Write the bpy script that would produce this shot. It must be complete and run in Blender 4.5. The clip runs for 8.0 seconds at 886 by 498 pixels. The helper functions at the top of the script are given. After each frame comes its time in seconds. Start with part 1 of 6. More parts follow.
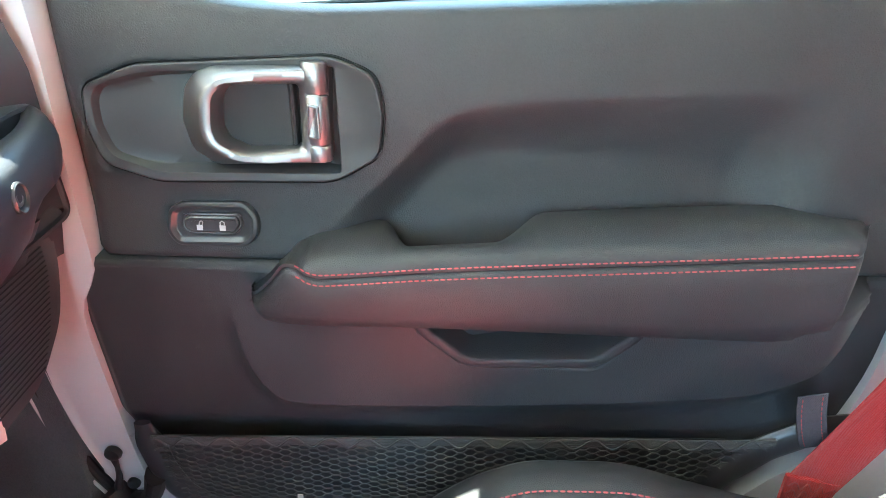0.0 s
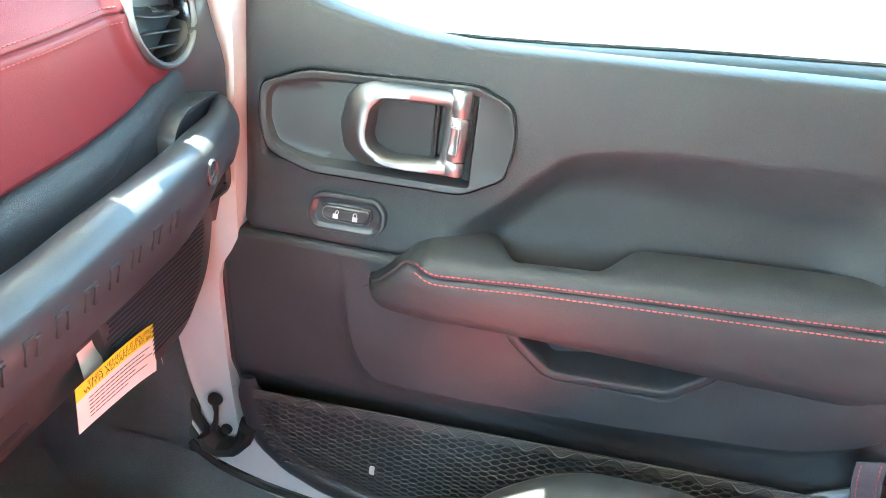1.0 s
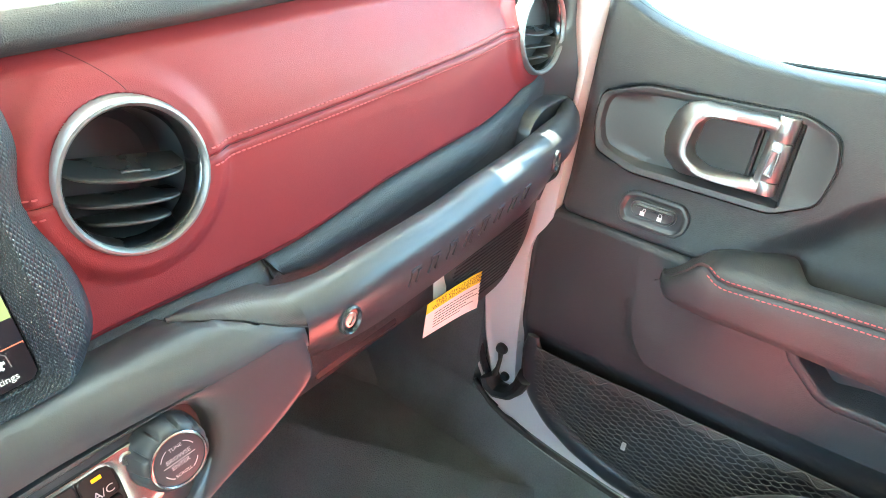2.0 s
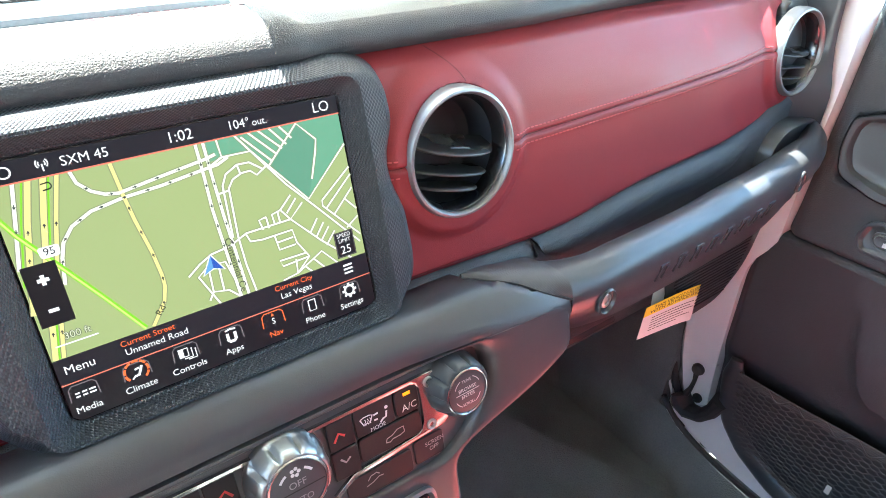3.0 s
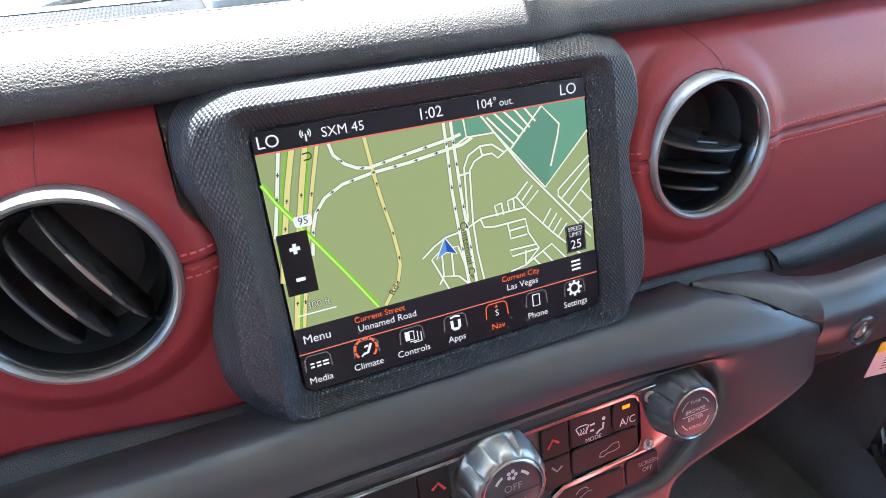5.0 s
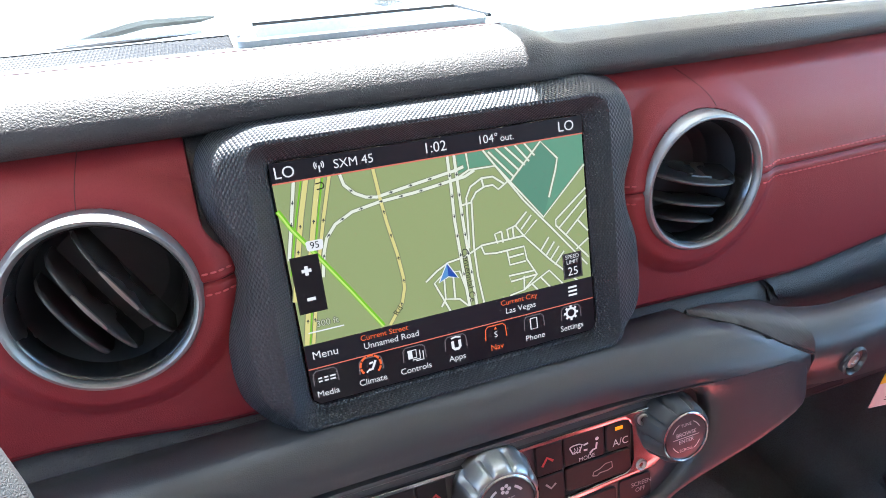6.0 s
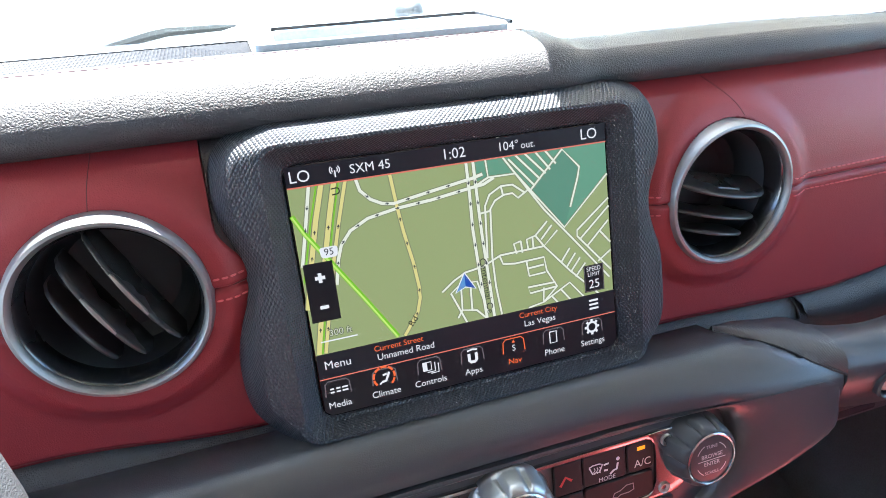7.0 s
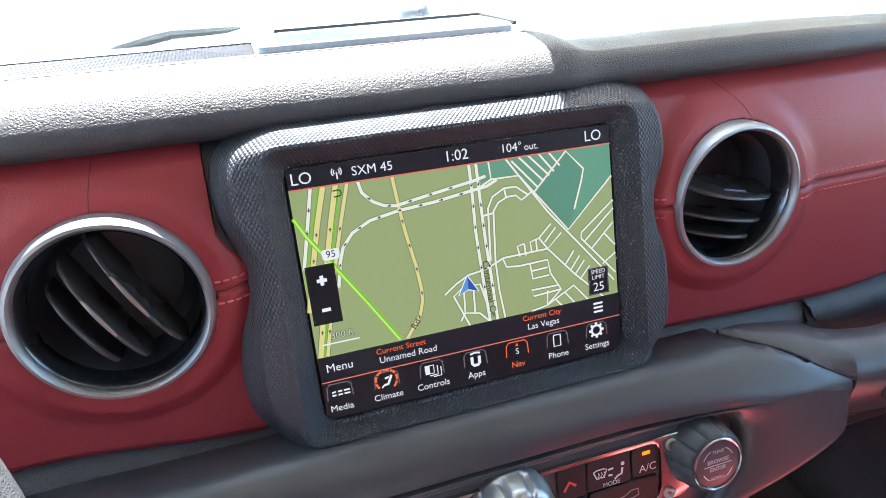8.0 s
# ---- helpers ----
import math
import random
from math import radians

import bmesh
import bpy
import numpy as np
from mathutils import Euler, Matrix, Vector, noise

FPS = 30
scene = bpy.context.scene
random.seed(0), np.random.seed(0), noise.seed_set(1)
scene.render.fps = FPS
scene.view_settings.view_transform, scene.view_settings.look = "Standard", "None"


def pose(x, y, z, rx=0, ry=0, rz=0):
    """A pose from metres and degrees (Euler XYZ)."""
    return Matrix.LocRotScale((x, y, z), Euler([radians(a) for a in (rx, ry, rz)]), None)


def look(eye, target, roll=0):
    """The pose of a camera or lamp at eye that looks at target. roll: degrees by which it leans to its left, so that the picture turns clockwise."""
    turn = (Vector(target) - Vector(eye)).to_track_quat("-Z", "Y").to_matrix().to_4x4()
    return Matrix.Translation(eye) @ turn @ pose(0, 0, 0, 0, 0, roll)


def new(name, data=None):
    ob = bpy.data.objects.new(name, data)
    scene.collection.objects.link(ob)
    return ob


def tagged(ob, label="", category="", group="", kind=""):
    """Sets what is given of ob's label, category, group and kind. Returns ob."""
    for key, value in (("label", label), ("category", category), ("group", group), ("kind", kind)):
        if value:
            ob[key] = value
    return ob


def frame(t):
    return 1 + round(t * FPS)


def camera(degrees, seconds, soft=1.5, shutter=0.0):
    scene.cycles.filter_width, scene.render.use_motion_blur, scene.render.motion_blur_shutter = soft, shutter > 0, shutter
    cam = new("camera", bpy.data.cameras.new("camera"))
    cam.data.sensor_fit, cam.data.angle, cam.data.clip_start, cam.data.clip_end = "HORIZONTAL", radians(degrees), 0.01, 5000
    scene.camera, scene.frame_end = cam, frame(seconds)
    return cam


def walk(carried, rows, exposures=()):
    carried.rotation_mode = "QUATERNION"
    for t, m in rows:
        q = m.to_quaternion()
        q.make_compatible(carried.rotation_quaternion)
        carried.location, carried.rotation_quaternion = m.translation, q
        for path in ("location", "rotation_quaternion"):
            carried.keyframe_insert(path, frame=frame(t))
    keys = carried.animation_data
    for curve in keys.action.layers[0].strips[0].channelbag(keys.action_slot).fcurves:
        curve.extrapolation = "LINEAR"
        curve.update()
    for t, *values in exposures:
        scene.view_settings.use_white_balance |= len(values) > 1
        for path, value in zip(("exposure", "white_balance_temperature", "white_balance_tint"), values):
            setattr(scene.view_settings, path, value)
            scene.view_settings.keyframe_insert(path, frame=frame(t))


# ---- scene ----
cam = camera(69.4, 8.0, soft=0.9)
PATH = [
    (0, (0.19, -0.372, 1.359), (1.892, -0.271, 0.313), -0.2),
    (0.5, (0.203, -0.37, 1.351), (1.901, -0.202, 0.308), 1.1),
    (1, (0.132, -0.329, 1.394), (1.823, -0.057, 0.36), 6.0),
    (1.5, (0.079, -0.336, 1.417), (1.63, 0.326, 0.342), 5.7),
    (2, (0.019, -0.332, 1.433), (1.37, 0.668, 0.349), 2.9),
    (2.2, (-0.006, -0.332, 1.44), (1.277, 0.758, 0.36), 2.9),
    (3.3, (-0.098, -0.31, 1.434), (0.841, 1.115, 0.391), 0.3),
    (3.5, (-0.108, -0.305, 1.431), (0.775, 1.156, 0.389), 0.0),
    (4, (-0.107, -0.296, 1.423), (0.671, 1.225, 0.383), -0.5),
    (4.5, (-0.112, -0.283, 1.419), (0.587, 1.282, 0.388), -1.4),
    (4.7, (-0.111, -0.275, 1.419), (0.558, 1.291, 0.371), -1.7),
    (6, (-0.106, -0.298, 1.435), (0.484, 1.334, 0.443), -1.9),
    (6.5, (-0.109, -0.296, 1.432), (0.46, 1.361, 0.466), -2.0),
    (7, (-0.104, -0.292, 1.427), (0.445, 1.382, 0.481), -1.9),
    (7.5, (-0.101, -0.292, 1.428), (0.432, 1.389, 0.485), -2.0),
    (8, (-0.101, -0.291, 1.426), (0.427, 1.394, 0.487), -2.2),
]
EXPO = 3.65
GAIN = [(0, 0.82, 6450, -6), (0.5, 1.22, 6450, -8), (1, 1.35, 6550, -10), (1.5, 1.18, 6650, -13), (2, 1.38, 6700, -13), (2.2, 1.3, 6650, -9), (3.3, 0.42, 6250, 3), (4, 0.22, 6150, 6), (4.7, 0.12, 6150, 7), (5.8, 0.0, 6100, 8), (8, -0.05, 6100, 9)]
walk(cam, [(t, look(eye, target, roll)) for t, eye, target, roll in PATH], [(t, EXPO + g, k, tint) for t, g, k, tint in GAIN])

# ---------------------------------------------------------------- light
SUN_TO = Vector((0.045, 0.47, 0.86)).normalized()
world = bpy.data.worlds.new("sky")
scene.world = world
world.use_nodes = True
wn = world.node_tree
sky = wn.nodes.new("ShaderNodeTexSky")
sky.sky_type = "NISHITA"
sky.sun_disc = False
sky.sun_elevation = math.asin(SUN_TO.z)
sky.sun_rotation = math.atan2(SUN_TO.x, SUN_TO.y)
wn.links.new(sky.outputs[0], wn.nodes["Background"].inputs[0])
wn.nodes["Background"].inputs[1].default_value = 0.15
sun = new("sun", bpy.data.lights.new("sun", "SUN"))
sun.data.energy = 5.0
sun.data.angle = radians(0.5)
sun.data.color = (1.0, 0.95, 0.88)
sun.matrix_world = look(SUN_TO * 20, (0, 0, 0))

# ---------------------------------------------------------------- materials
def material(name, color, rough=0.5, metal=0.0, grain=0.0, depth=0.0, kind="noise", vary=0.12, coat=0.0, blotch=9.0,
             emit=0.0, sheen=0.0, spec=0.5, wear=0.08):
    """A surface with colour and gloss that vary at two scales and a fine relief; grain is cells per metre, depth in metres."""
    m = bpy.data.materials.new(name)
    m.use_nodes = True
    nt = m.node_tree
    b = nt.nodes["Principled BSDF"]
    link = nt.links.new
    b.inputs["Metallic"].default_value = metal
    b.inputs["Coat Weight"].default_value = coat
    b.inputs["Coat Roughness"].default_value = 0.08
    b.inputs["Sheen Weight"].default_value = sheen
    b.inputs["Specular IOR Level"].default_value = spec
    co = nt.nodes.new("ShaderNodeTexCoord")
    big = nt.nodes.new("ShaderNodeTexNoise")
    big.inputs["Scale"].default_value = blotch
    big.inputs["Detail"].default_value = 5
    link(co.outputs["Object"], big.inputs["Vector"])
    fine = nt.nodes.new("ShaderNodeTexNoise")
    fine.inputs["Scale"].default_value = 420
    fine.inputs["Detail"].default_value = 3
    link(co.outputs["Object"], fine.inputs["Vector"])
    mixv = nt.nodes.new("ShaderNodeMath")
    mixv.operation = "MULTIPLY_ADD"
    mixv.inputs[1].default_value = 0.35
    link(fine.outputs["Fac"], mixv.inputs[0])
    link(big.outputs["Fac"], mixv.inputs[2])
    ramp = nt.nodes.new("ShaderNodeMapRange")
    ramp.inputs["From Min"].default_value = 0.45
    ramp.inputs["From Max"].default_value = 0.9
    ramp.inputs["To Min"].default_value = 1 - vary
    ramp.inputs["To Max"].default_value = 1 + vary
    link(mixv.outputs[0], ramp.inputs["Value"])
    tint = nt.nodes.new("ShaderNodeVectorMath")
    tint.operation = "SCALE"
    tint.inputs[0].default_value = color[:3]
    link(ramp.outputs[0], tint.inputs["Scale"])
    link(tint.outputs[0], b.inputs["Base Color"])
    rr = nt.nodes.new("ShaderNodeMapRange")
    rr.inputs["From Min"].default_value = 0.3
    rr.inputs["From Max"].default_value = 0.7
    rr.inputs["To Min"].default_value = max(0.02, rough - wear)
    rr.inputs["To Max"].default_value = min(1, rough + wear)
    link(big.outputs["Fac"], rr.inputs["Value"])
    link(rr.outputs[0], b.inputs["Roughness"])
    if grain:
        bump = nt.nodes.new("ShaderNodeBump")
        bump.inputs["Distance"].default_value = depth
        bump.inputs["Strength"].default_value = 1.0
        if kind == "leather":
            v = nt.nodes.new("ShaderNodeTexVoronoi")
            v.feature = "DISTANCE_TO_EDGE"
            v.inputs["Scale"].default_value = grain
            warp = nt.nodes.new("ShaderNodeVectorMath")
            warp.operation = "MULTIPLY_ADD"
            warp.inputs[1].default_value = (0.0016, 0.0016, 0.0016)
            link(fine.outputs["Color"], warp.inputs[0])
            link(co.outputs["Object"], warp.inputs[2])
            link(warp.outputs[0], v.inputs["Vector"])
            clip = nt.nodes.new("ShaderNodeMapRange")
            clip.inputs["From Max"].default_value = 0.35
            link(v.outputs["Distance"], clip.inputs["Value"])
            link(clip.outputs[0], bump.inputs["Height"])
        elif kind == "diamond":
            uv = nt.nodes.new("ShaderNodeUVMap")
            sep = nt.nodes.new("ShaderNodeSeparateXYZ")
            link(uv.outputs[0], sep.inputs[0])
            across = nt.nodes.new("ShaderNodeMath")
            across.operation = "MULTIPLY"
            across.inputs[1].default_value = 0.72
            link(sep.outputs["Y"], across.inputs[0])
            waves = []
            for sign in ("ADD", "SUBTRACT"):
                run = nt.nodes.new("ShaderNodeMath")
                run.operation = sign
                link(sep.outputs["X"], run.inputs[0])
                link(across.outputs[0], run.inputs[1])
                k = nt.nodes.new("ShaderNodeMath")
                k.operation = "MULTIPLY"
                k.inputs[1].default_value = grain * math.pi
                link(run.outputs[0], k.inputs[0])
                w = nt.nodes.new("ShaderNodeMath")
                w.operation = "SINE"
                link(k.outputs[0], w.inputs[0])
                a = nt.nodes.new("ShaderNodeMath")
                a.operation = "ABSOLUTE"
                link(w.outputs[0], a.inputs[0])
                waves.append(a)
            mul = nt.nodes.new("ShaderNodeMath")
            mul.operation = "MULTIPLY"
            link(waves[0].outputs[0], mul.inputs[0])
            link(waves[1].outputs[0], mul.inputs[1])
            link(mul.outputs[0], bump.inputs["Height"])
        elif kind == "knurl":
            sep = nt.nodes.new("ShaderNodeSeparateXYZ")
            link(co.outputs["Object"], sep.inputs[0])
            mid = nt.nodes.new("ShaderNodeMath")
            mid.operation = "SUBTRACT"
            mid.inputs[1].default_value = 1.25
            link(sep.outputs["Z"], mid.inputs[0])
            away = nt.nodes.new("ShaderNodeMath")
            away.operation = "ABSOLUTE"
            link(mid.outputs[0], away.inputs[0])
            run = nt.nodes.new("ShaderNodeMath")
            run.operation = "MULTIPLY_ADD"
            run.inputs[1].default_value = 0.5
            link(sep.outputs["Y"], run.inputs[0])
            link(away.outputs[0], run.inputs[2])
            waves = []
            for sign in (1, -1):
                s = nt.nodes.new("ShaderNodeMath")
                s.operation = "MULTIPLY_ADD"
                s.inputs[1].default_value = sign * 0.6
                link(sep.outputs["X"], s.inputs[0])
                link(run.outputs[0], s.inputs[2])
                k = nt.nodes.new("ShaderNodeMath")
                k.operation = "MULTIPLY"
                k.inputs[1].default_value = grain * math.pi
                link(s.outputs[0], k.inputs[0])
                w = nt.nodes.new("ShaderNodeMath")
                w.operation = "SINE"
                link(k.outputs[0], w.inputs[0])
                a = nt.nodes.new("ShaderNodeMath")
                a.operation = "ABSOLUTE"
                link(w.outputs[0], a.inputs[0])
                waves.append(a)
            mul = nt.nodes.new("ShaderNodeMath")
            mul.operation = "MULTIPLY"
            link(waves[0].outputs[0], mul.inputs[0])
            link(waves[1].outputs[0], mul.inputs[1])
            link(mul.outputs[0], bump.inputs["Height"])
        else:
            n = nt.nodes.new("ShaderNodeTexNoise")
            n.inputs["Scale"].default_value = grain
            n.inputs["Detail"].default_value = 2
            link(co.outputs["Object"], n.inputs["Vector"])
            link(n.outputs["Fac"], bump.inputs["Height"])
        link(bump.outputs[0], b.inputs["Normal"])
    if emit:
        b.inputs["Emission Color"].default_value = (*color[:3], 1)
        b.inputs["Emission Strength"].default_value = emit
    return m


def glowing(name, srgb, strength=1.0):
    """Light given off by the display, as the colour that shows."""
    lin = [((c / 255 + 0.055) / 1.055) ** 2.4 if c > 10 else c / 255 / 12.92 for c in srgb]
    m = bpy.data.materials.new(name)
    m.use_nodes = True
    b = m.node_tree.nodes["Principled BSDF"]
    b.inputs["Base Color"].default_value = (0.01, 0.01, 0.012, 1)
    b.inputs["Roughness"].default_value = 0.35
    b.inputs["Specular IOR Level"].default_value = 0.25
    b.inputs["Emission Color"].default_value = (*lin, 1)
    b.inputs["Emission Strength"].default_value = strength * 2 ** -EXPO
    return m


def clear_glass(name, tint=(0.92, 0.97, 0.95)):
    m = bpy.data.materials.new(name)
    m.use_nodes = True
    nt = m.node_tree
    nt.nodes.remove(nt.nodes["Principled BSDF"])
    t = nt.nodes.new("ShaderNodeBsdfTransparent")
    t.inputs[0].default_value = (*tint, 1)
    g = nt.nodes.new("ShaderNodeBsdfGlossy")
    g.inputs["Roughness"].default_value = 0.02
    f = nt.nodes.new("ShaderNodeFresnel")
    f.inputs[0].default_value = 1.45
    half = nt.nodes.new("ShaderNodeMath")
    half.operation = "MULTIPLY"
    half.inputs[1].default_value = 0.5
    mix = nt.nodes.new("ShaderNodeMixShader")
    nt.links.new(f.outputs[0], half.inputs[0])
    nt.links.new(half.outputs[0], mix.inputs[0])
    nt.links.new(t.outputs[0], mix.inputs[1])
    nt.links.new(g.outputs[0], mix.inputs[2])
    nt.links.new(mix.outputs[0], nt.nodes["Material Output"].inputs[0])
    return m


LEATHER = material("black grained vinyl", (0.050, 0.052, 0.056), 0.38, grain=800, depth=0.00016, kind="leather", vary=0.12, wear=0.04)
PAD = material("black dash pad vinyl", (0.038, 0.038, 0.042), 0.60, grain=720, depth=0.00020, kind="leather", vary=0.1)
DOORSKIN = material("black moulded door plastic", (0.052, 0.054, 0.058), 0.46, grain=470, depth=0.00013, kind="leather", vary=0.12, wear=0.04, spec=0.42)
SMOOTH = material("black soft-touch plastic", (0.046, 0.048, 0.053), 0.31, grain=1500, depth=0.00008, vary=0.06, wear=0.02, spec=0.7)
KNURL = material("black knurled plastic", (0.031, 0.035, 0.043), 0.35, grain=440, depth=0.00042, kind="diamond", vary=0.1)
KNURLFINE = material("black fine ribbed plastic", (0.050, 0.051, 0.054), 0.33, grain=820, depth=0.00006, kind="knurl", vary=0.1, spec=0.7)
DISH = material("satin grey plastic", (0.052, 0.054, 0.057), 0.40, grain=900, depth=0.00006, vary=0.08, wear=0.03)
DARK = material("dark plastic", (0.024, 0.024, 0.026), 0.5, grain=900, depth=0.0001)
GLOSSBLACK = material("gloss black plastic", (0.012, 0.012, 0.014), 0.18, vary=0.1)
RED = material("red leather", (0.240, 0.027, 0.034), 0.46, grain=900, depth=0.00006, kind="leather", vary=0.06, spec=0.38)
SEATRED = material("red perforated seat leather", (0.44, 0.050, 0.048), 0.5, grain=700, depth=0.0003, kind="leather", vary=0.12)
SEAM = material("dark red seam", (0.075, 0.009, 0.011), 0.6)
THREAD = material("red thread", (0.54, 0.110, 0.120), 0.7, vary=0.2)
SATIN = material("satin silver plastic", (0.28, 0.285, 0.295), 0.48, metal=0.9, grain=900, depth=0.00004, vary=0.06)
CHROME = material("satin chrome", (0.34, 0.345, 0.355), 0.40, metal=1.0, grain=600, depth=0.00003, vary=0.06)
KNOBMETAL = material("satin knob metal", (0.38, 0.38, 0.37), 0.38, metal=1.0, grain=600, depth=0.00003, vary=0.05)
GRIP = material("dark grey knob rubber", (0.050, 0.052, 0.055), 0.48, grain=1200, depth=0.00005, vary=0.08, spec=0.35)
KNOBCHROME = material("polished knob metal", (0.50, 0.505, 0.52), 0.24, metal=1.0, grain=600, depth=0.00002, vary=0.05)
BUTTON = material("matt black button", (0.018, 0.018, 0.019), 0.50, grain=1500, depth=0.00005, vary=0.15, spec=0.3)
SLAT = material("dark satin vent plastic", (0.034, 0.035, 0.037), 0.30, vary=0.1)
BARREL = material("dull black vent barrel", (0.040, 0.046, 0.056), 0.50, vary=0.1)
LIPMETAL = material("dark satin lip", (0.09, 0.095, 0.105), 0.22, metal=0.9, vary=0.05)
DARKTHREAD = material("dark thread", (0.10, 0.05, 0.06), 0.7)
STEEL = material("dull steel", (0.5, 0.5, 0.5), 0.35, metal=1.0)
WHITEPAINT = material("white car paint", (0.78, 0.79, 0.82), 0.35, coat=0.6, vary=0.03)
WEBBING = material("red belt webbing", (0.62, 0.022, 0.022), 0.6, grain=700, depth=0.0006, kind="knurl", vary=0.1, sheen=0.2)
STRAP = material("grey woven strap", (0.11, 0.11, 0.13), 0.75, grain=900, depth=0.0006, kind="knurl", vary=0.2)
CARPET = material("black carpet", (0.130, 0.154, 0.166), 0.9, grain=700, depth=0.002, vary=0.3)
CORD = material("black elastic cord", (0.075, 0.074, 0.076), 0.7, grain=1500, depth=0.0003, vary=0.25)
PAPER = material("white tag card", (0.80, 0.77, 0.75), 0.6, vary=0.04)
TAGYELLOW = material("yellow tag print", (0.90, 0.73, 0.05), 0.5, vary=0.05)
INK = material("black print", (0.02, 0.02, 0.02), 0.6)
MARK = material("white button print", (0.62, 0.63, 0.65), 0.5, vary=0.04)
MARKGREY = material("grey button print", (0.30, 0.30, 0.31), 0.5)
MARKRED = material("red button print", (0.55, 0.05, 0.05), 0.5)
# unseen lining, picked pale and warm for bounce and reflections
ROOFLINER = material("pale headliner", (0.49, 0.46, 0.38), 0.9, grain=500, depth=0.0006, vary=0.1)
RUBBER = material("black rubber", (0.032, 0.032, 0.033), 0.6, grain=300, depth=0.0004, vary=0.25)
CONCRETE = material("sunlit pale concrete", (0.52, 0.49, 0.45), 0.85, grain=60, depth=0.004, vary=0.15, blotch=0.6)
TRAYMAT = material("tray mat with pale glare in colour", (0.36, 0.42, 0.46), 0.3, vary=0.2)
def thin_paper(name, color, through_color, share):
    m = bpy.data.materials.new(name)
    m.use_nodes = True
    nt = m.node_tree
    nt.nodes.remove(nt.nodes["Principled BSDF"])
    d, t, mix = nt.nodes.new("ShaderNodeBsdfDiffuse"), nt.nodes.new("ShaderNodeBsdfTranslucent"), nt.nodes.new("ShaderNodeMixShader")
    d.inputs[0].default_value, t.inputs[0].default_value = (*color, 1), (*through_color, 1)
    mix.inputs[0].default_value = share
    nt.links.new(d.outputs[0], mix.inputs[1])
    nt.links.new(t.outputs[0], mix.inputs[2])
    nt.links.new(mix.outputs[0], nt.nodes["Material Output"].inputs[0])
    return m


# translucent so the unseen shade sheets also spread warm fill
SHEETPAPER = thin_paper("thin shade sheet", (0.78, 0.76, 0.72), (0.86, 0.79, 0.67), 0.55)
GLASS = clear_glass("window glass")
TINTED = clear_glass("privacy glass", (0.22, 0.23, 0.23))

# ---------------------------------------------------------------- building helpers
def thing(name, at, label, category, group="", kind=""):
    """An Empty at a thing's base that carries its parts."""
    e = new(name)
    e.location = at
    e.empty_display_size = 0.02
    return tagged(e, label, category, group, kind)


def part(name, bm, mat, parent=None, label="", smooth=True, kind=""):
    """Links a bmesh in world places as one mesh object under a thing or a part."""
    me = bpy.data.meshes.new(name)
    bmesh.ops.recalc_face_normals(bm, faces=bm.faces)
    bm.to_mesh(me)
    bm.free()
    if smooth:
        me.shade_smooth()
        me.set_sharp_from_angle(angle=radians(smooth if smooth is not True else 38))
    me.materials.append(mat)
    ob = new(name, me)
    if parent is not None:
        ob.parent = parent
        if parent.data is None:
            ob.matrix_parent_inverse = Matrix.Translation(-parent.location)
    return tagged(ob, label, kind=kind)


def loft(sections, closed=True, caps=True, loop=False):
    """A skin over cross sections of equal length."""
    bm = bmesh.new()
    rows = [[bm.verts.new(p) for p in s] for s in sections]
    n = len(rows[0])
    for a, b in zip(rows, rows[1:] + (rows[:1] if loop else [])):
        for i in range(n if closed else n - 1):
            j = (i + 1) % n
            bm.faces.new((a[i], a[j], b[j], b[i]))
    if caps and closed and not loop:
        bm.faces.new(rows[0][::-1])
        bm.faces.new(rows[-1])
    return bm


def sheet(us, vs, f, thick=None):
    """A surface f(u, v) over a grid; thick, a vector, gives it a back and rims."""
    bm = bmesh.new()
    front = [[bm.verts.new(f(u, v)) for v in vs] for u in us]
    for a, b in zip(front, front[1:]):
        for i in range(len(vs) - 1):
            bm.faces.new((a[i], a[i + 1], b[i + 1], b[i]))
    if thick is not None:
        t = Vector(thick)
        rim = [r[0] for r in front] + front[-1][1:] + [r[-1] for r in front[-2::-1]] + front[0][-2:0:-1]
        back = [bm.verts.new(v.co + t) for v in rim]
        for i in range(len(rim)):
            j = (i + 1) % len(rim)
            bm.faces.new((rim[i], rim[j], back[j], back[i]))
        bm.faces.new(back)
    return bm


def spaced(a, b, n):
    return [a + (b - a) * i / (n - 1) for i in range(n)]


def smooth(a, b, x):
    t = min(1.0, max(0.0, (x - a) / (b - a)))
    return t * t * (3 - 2 * t)


def curve(knots, x):
    """A smooth run through (x, value) knots that never overshoots them."""
    if x <= knots[0][0]:
        return knots[0][1]
    if x >= knots[-1][0]:
        return knots[-1][1]
    n = len(knots)
    d = [(knots[i + 1][1] - knots[i][1]) / (knots[i + 1][0] - knots[i][0]) for i in range(n - 1)]
    i = next(k for k in range(n - 1) if x <= knots[k + 1][0])
    def slope(k):
        if k == 0 or k == n - 1:
            return d[0] if k == 0 else d[-1]
        return 0.0 if d[k - 1] * d[k] <= 0 else 2 * d[k - 1] * d[k] / (d[k - 1] + d[k])
    (x0, y0), (x1, y1) = knots[i], knots[i + 1]
    w = x1 - x0
    t = (x - x0) / w
    return y0 + w * (slope(i) * t * (1 - t) ** 2 - slope(i + 1) * t * t * (1 - t)) + (y1 - y0) * t * t * (3 - 2 * t)


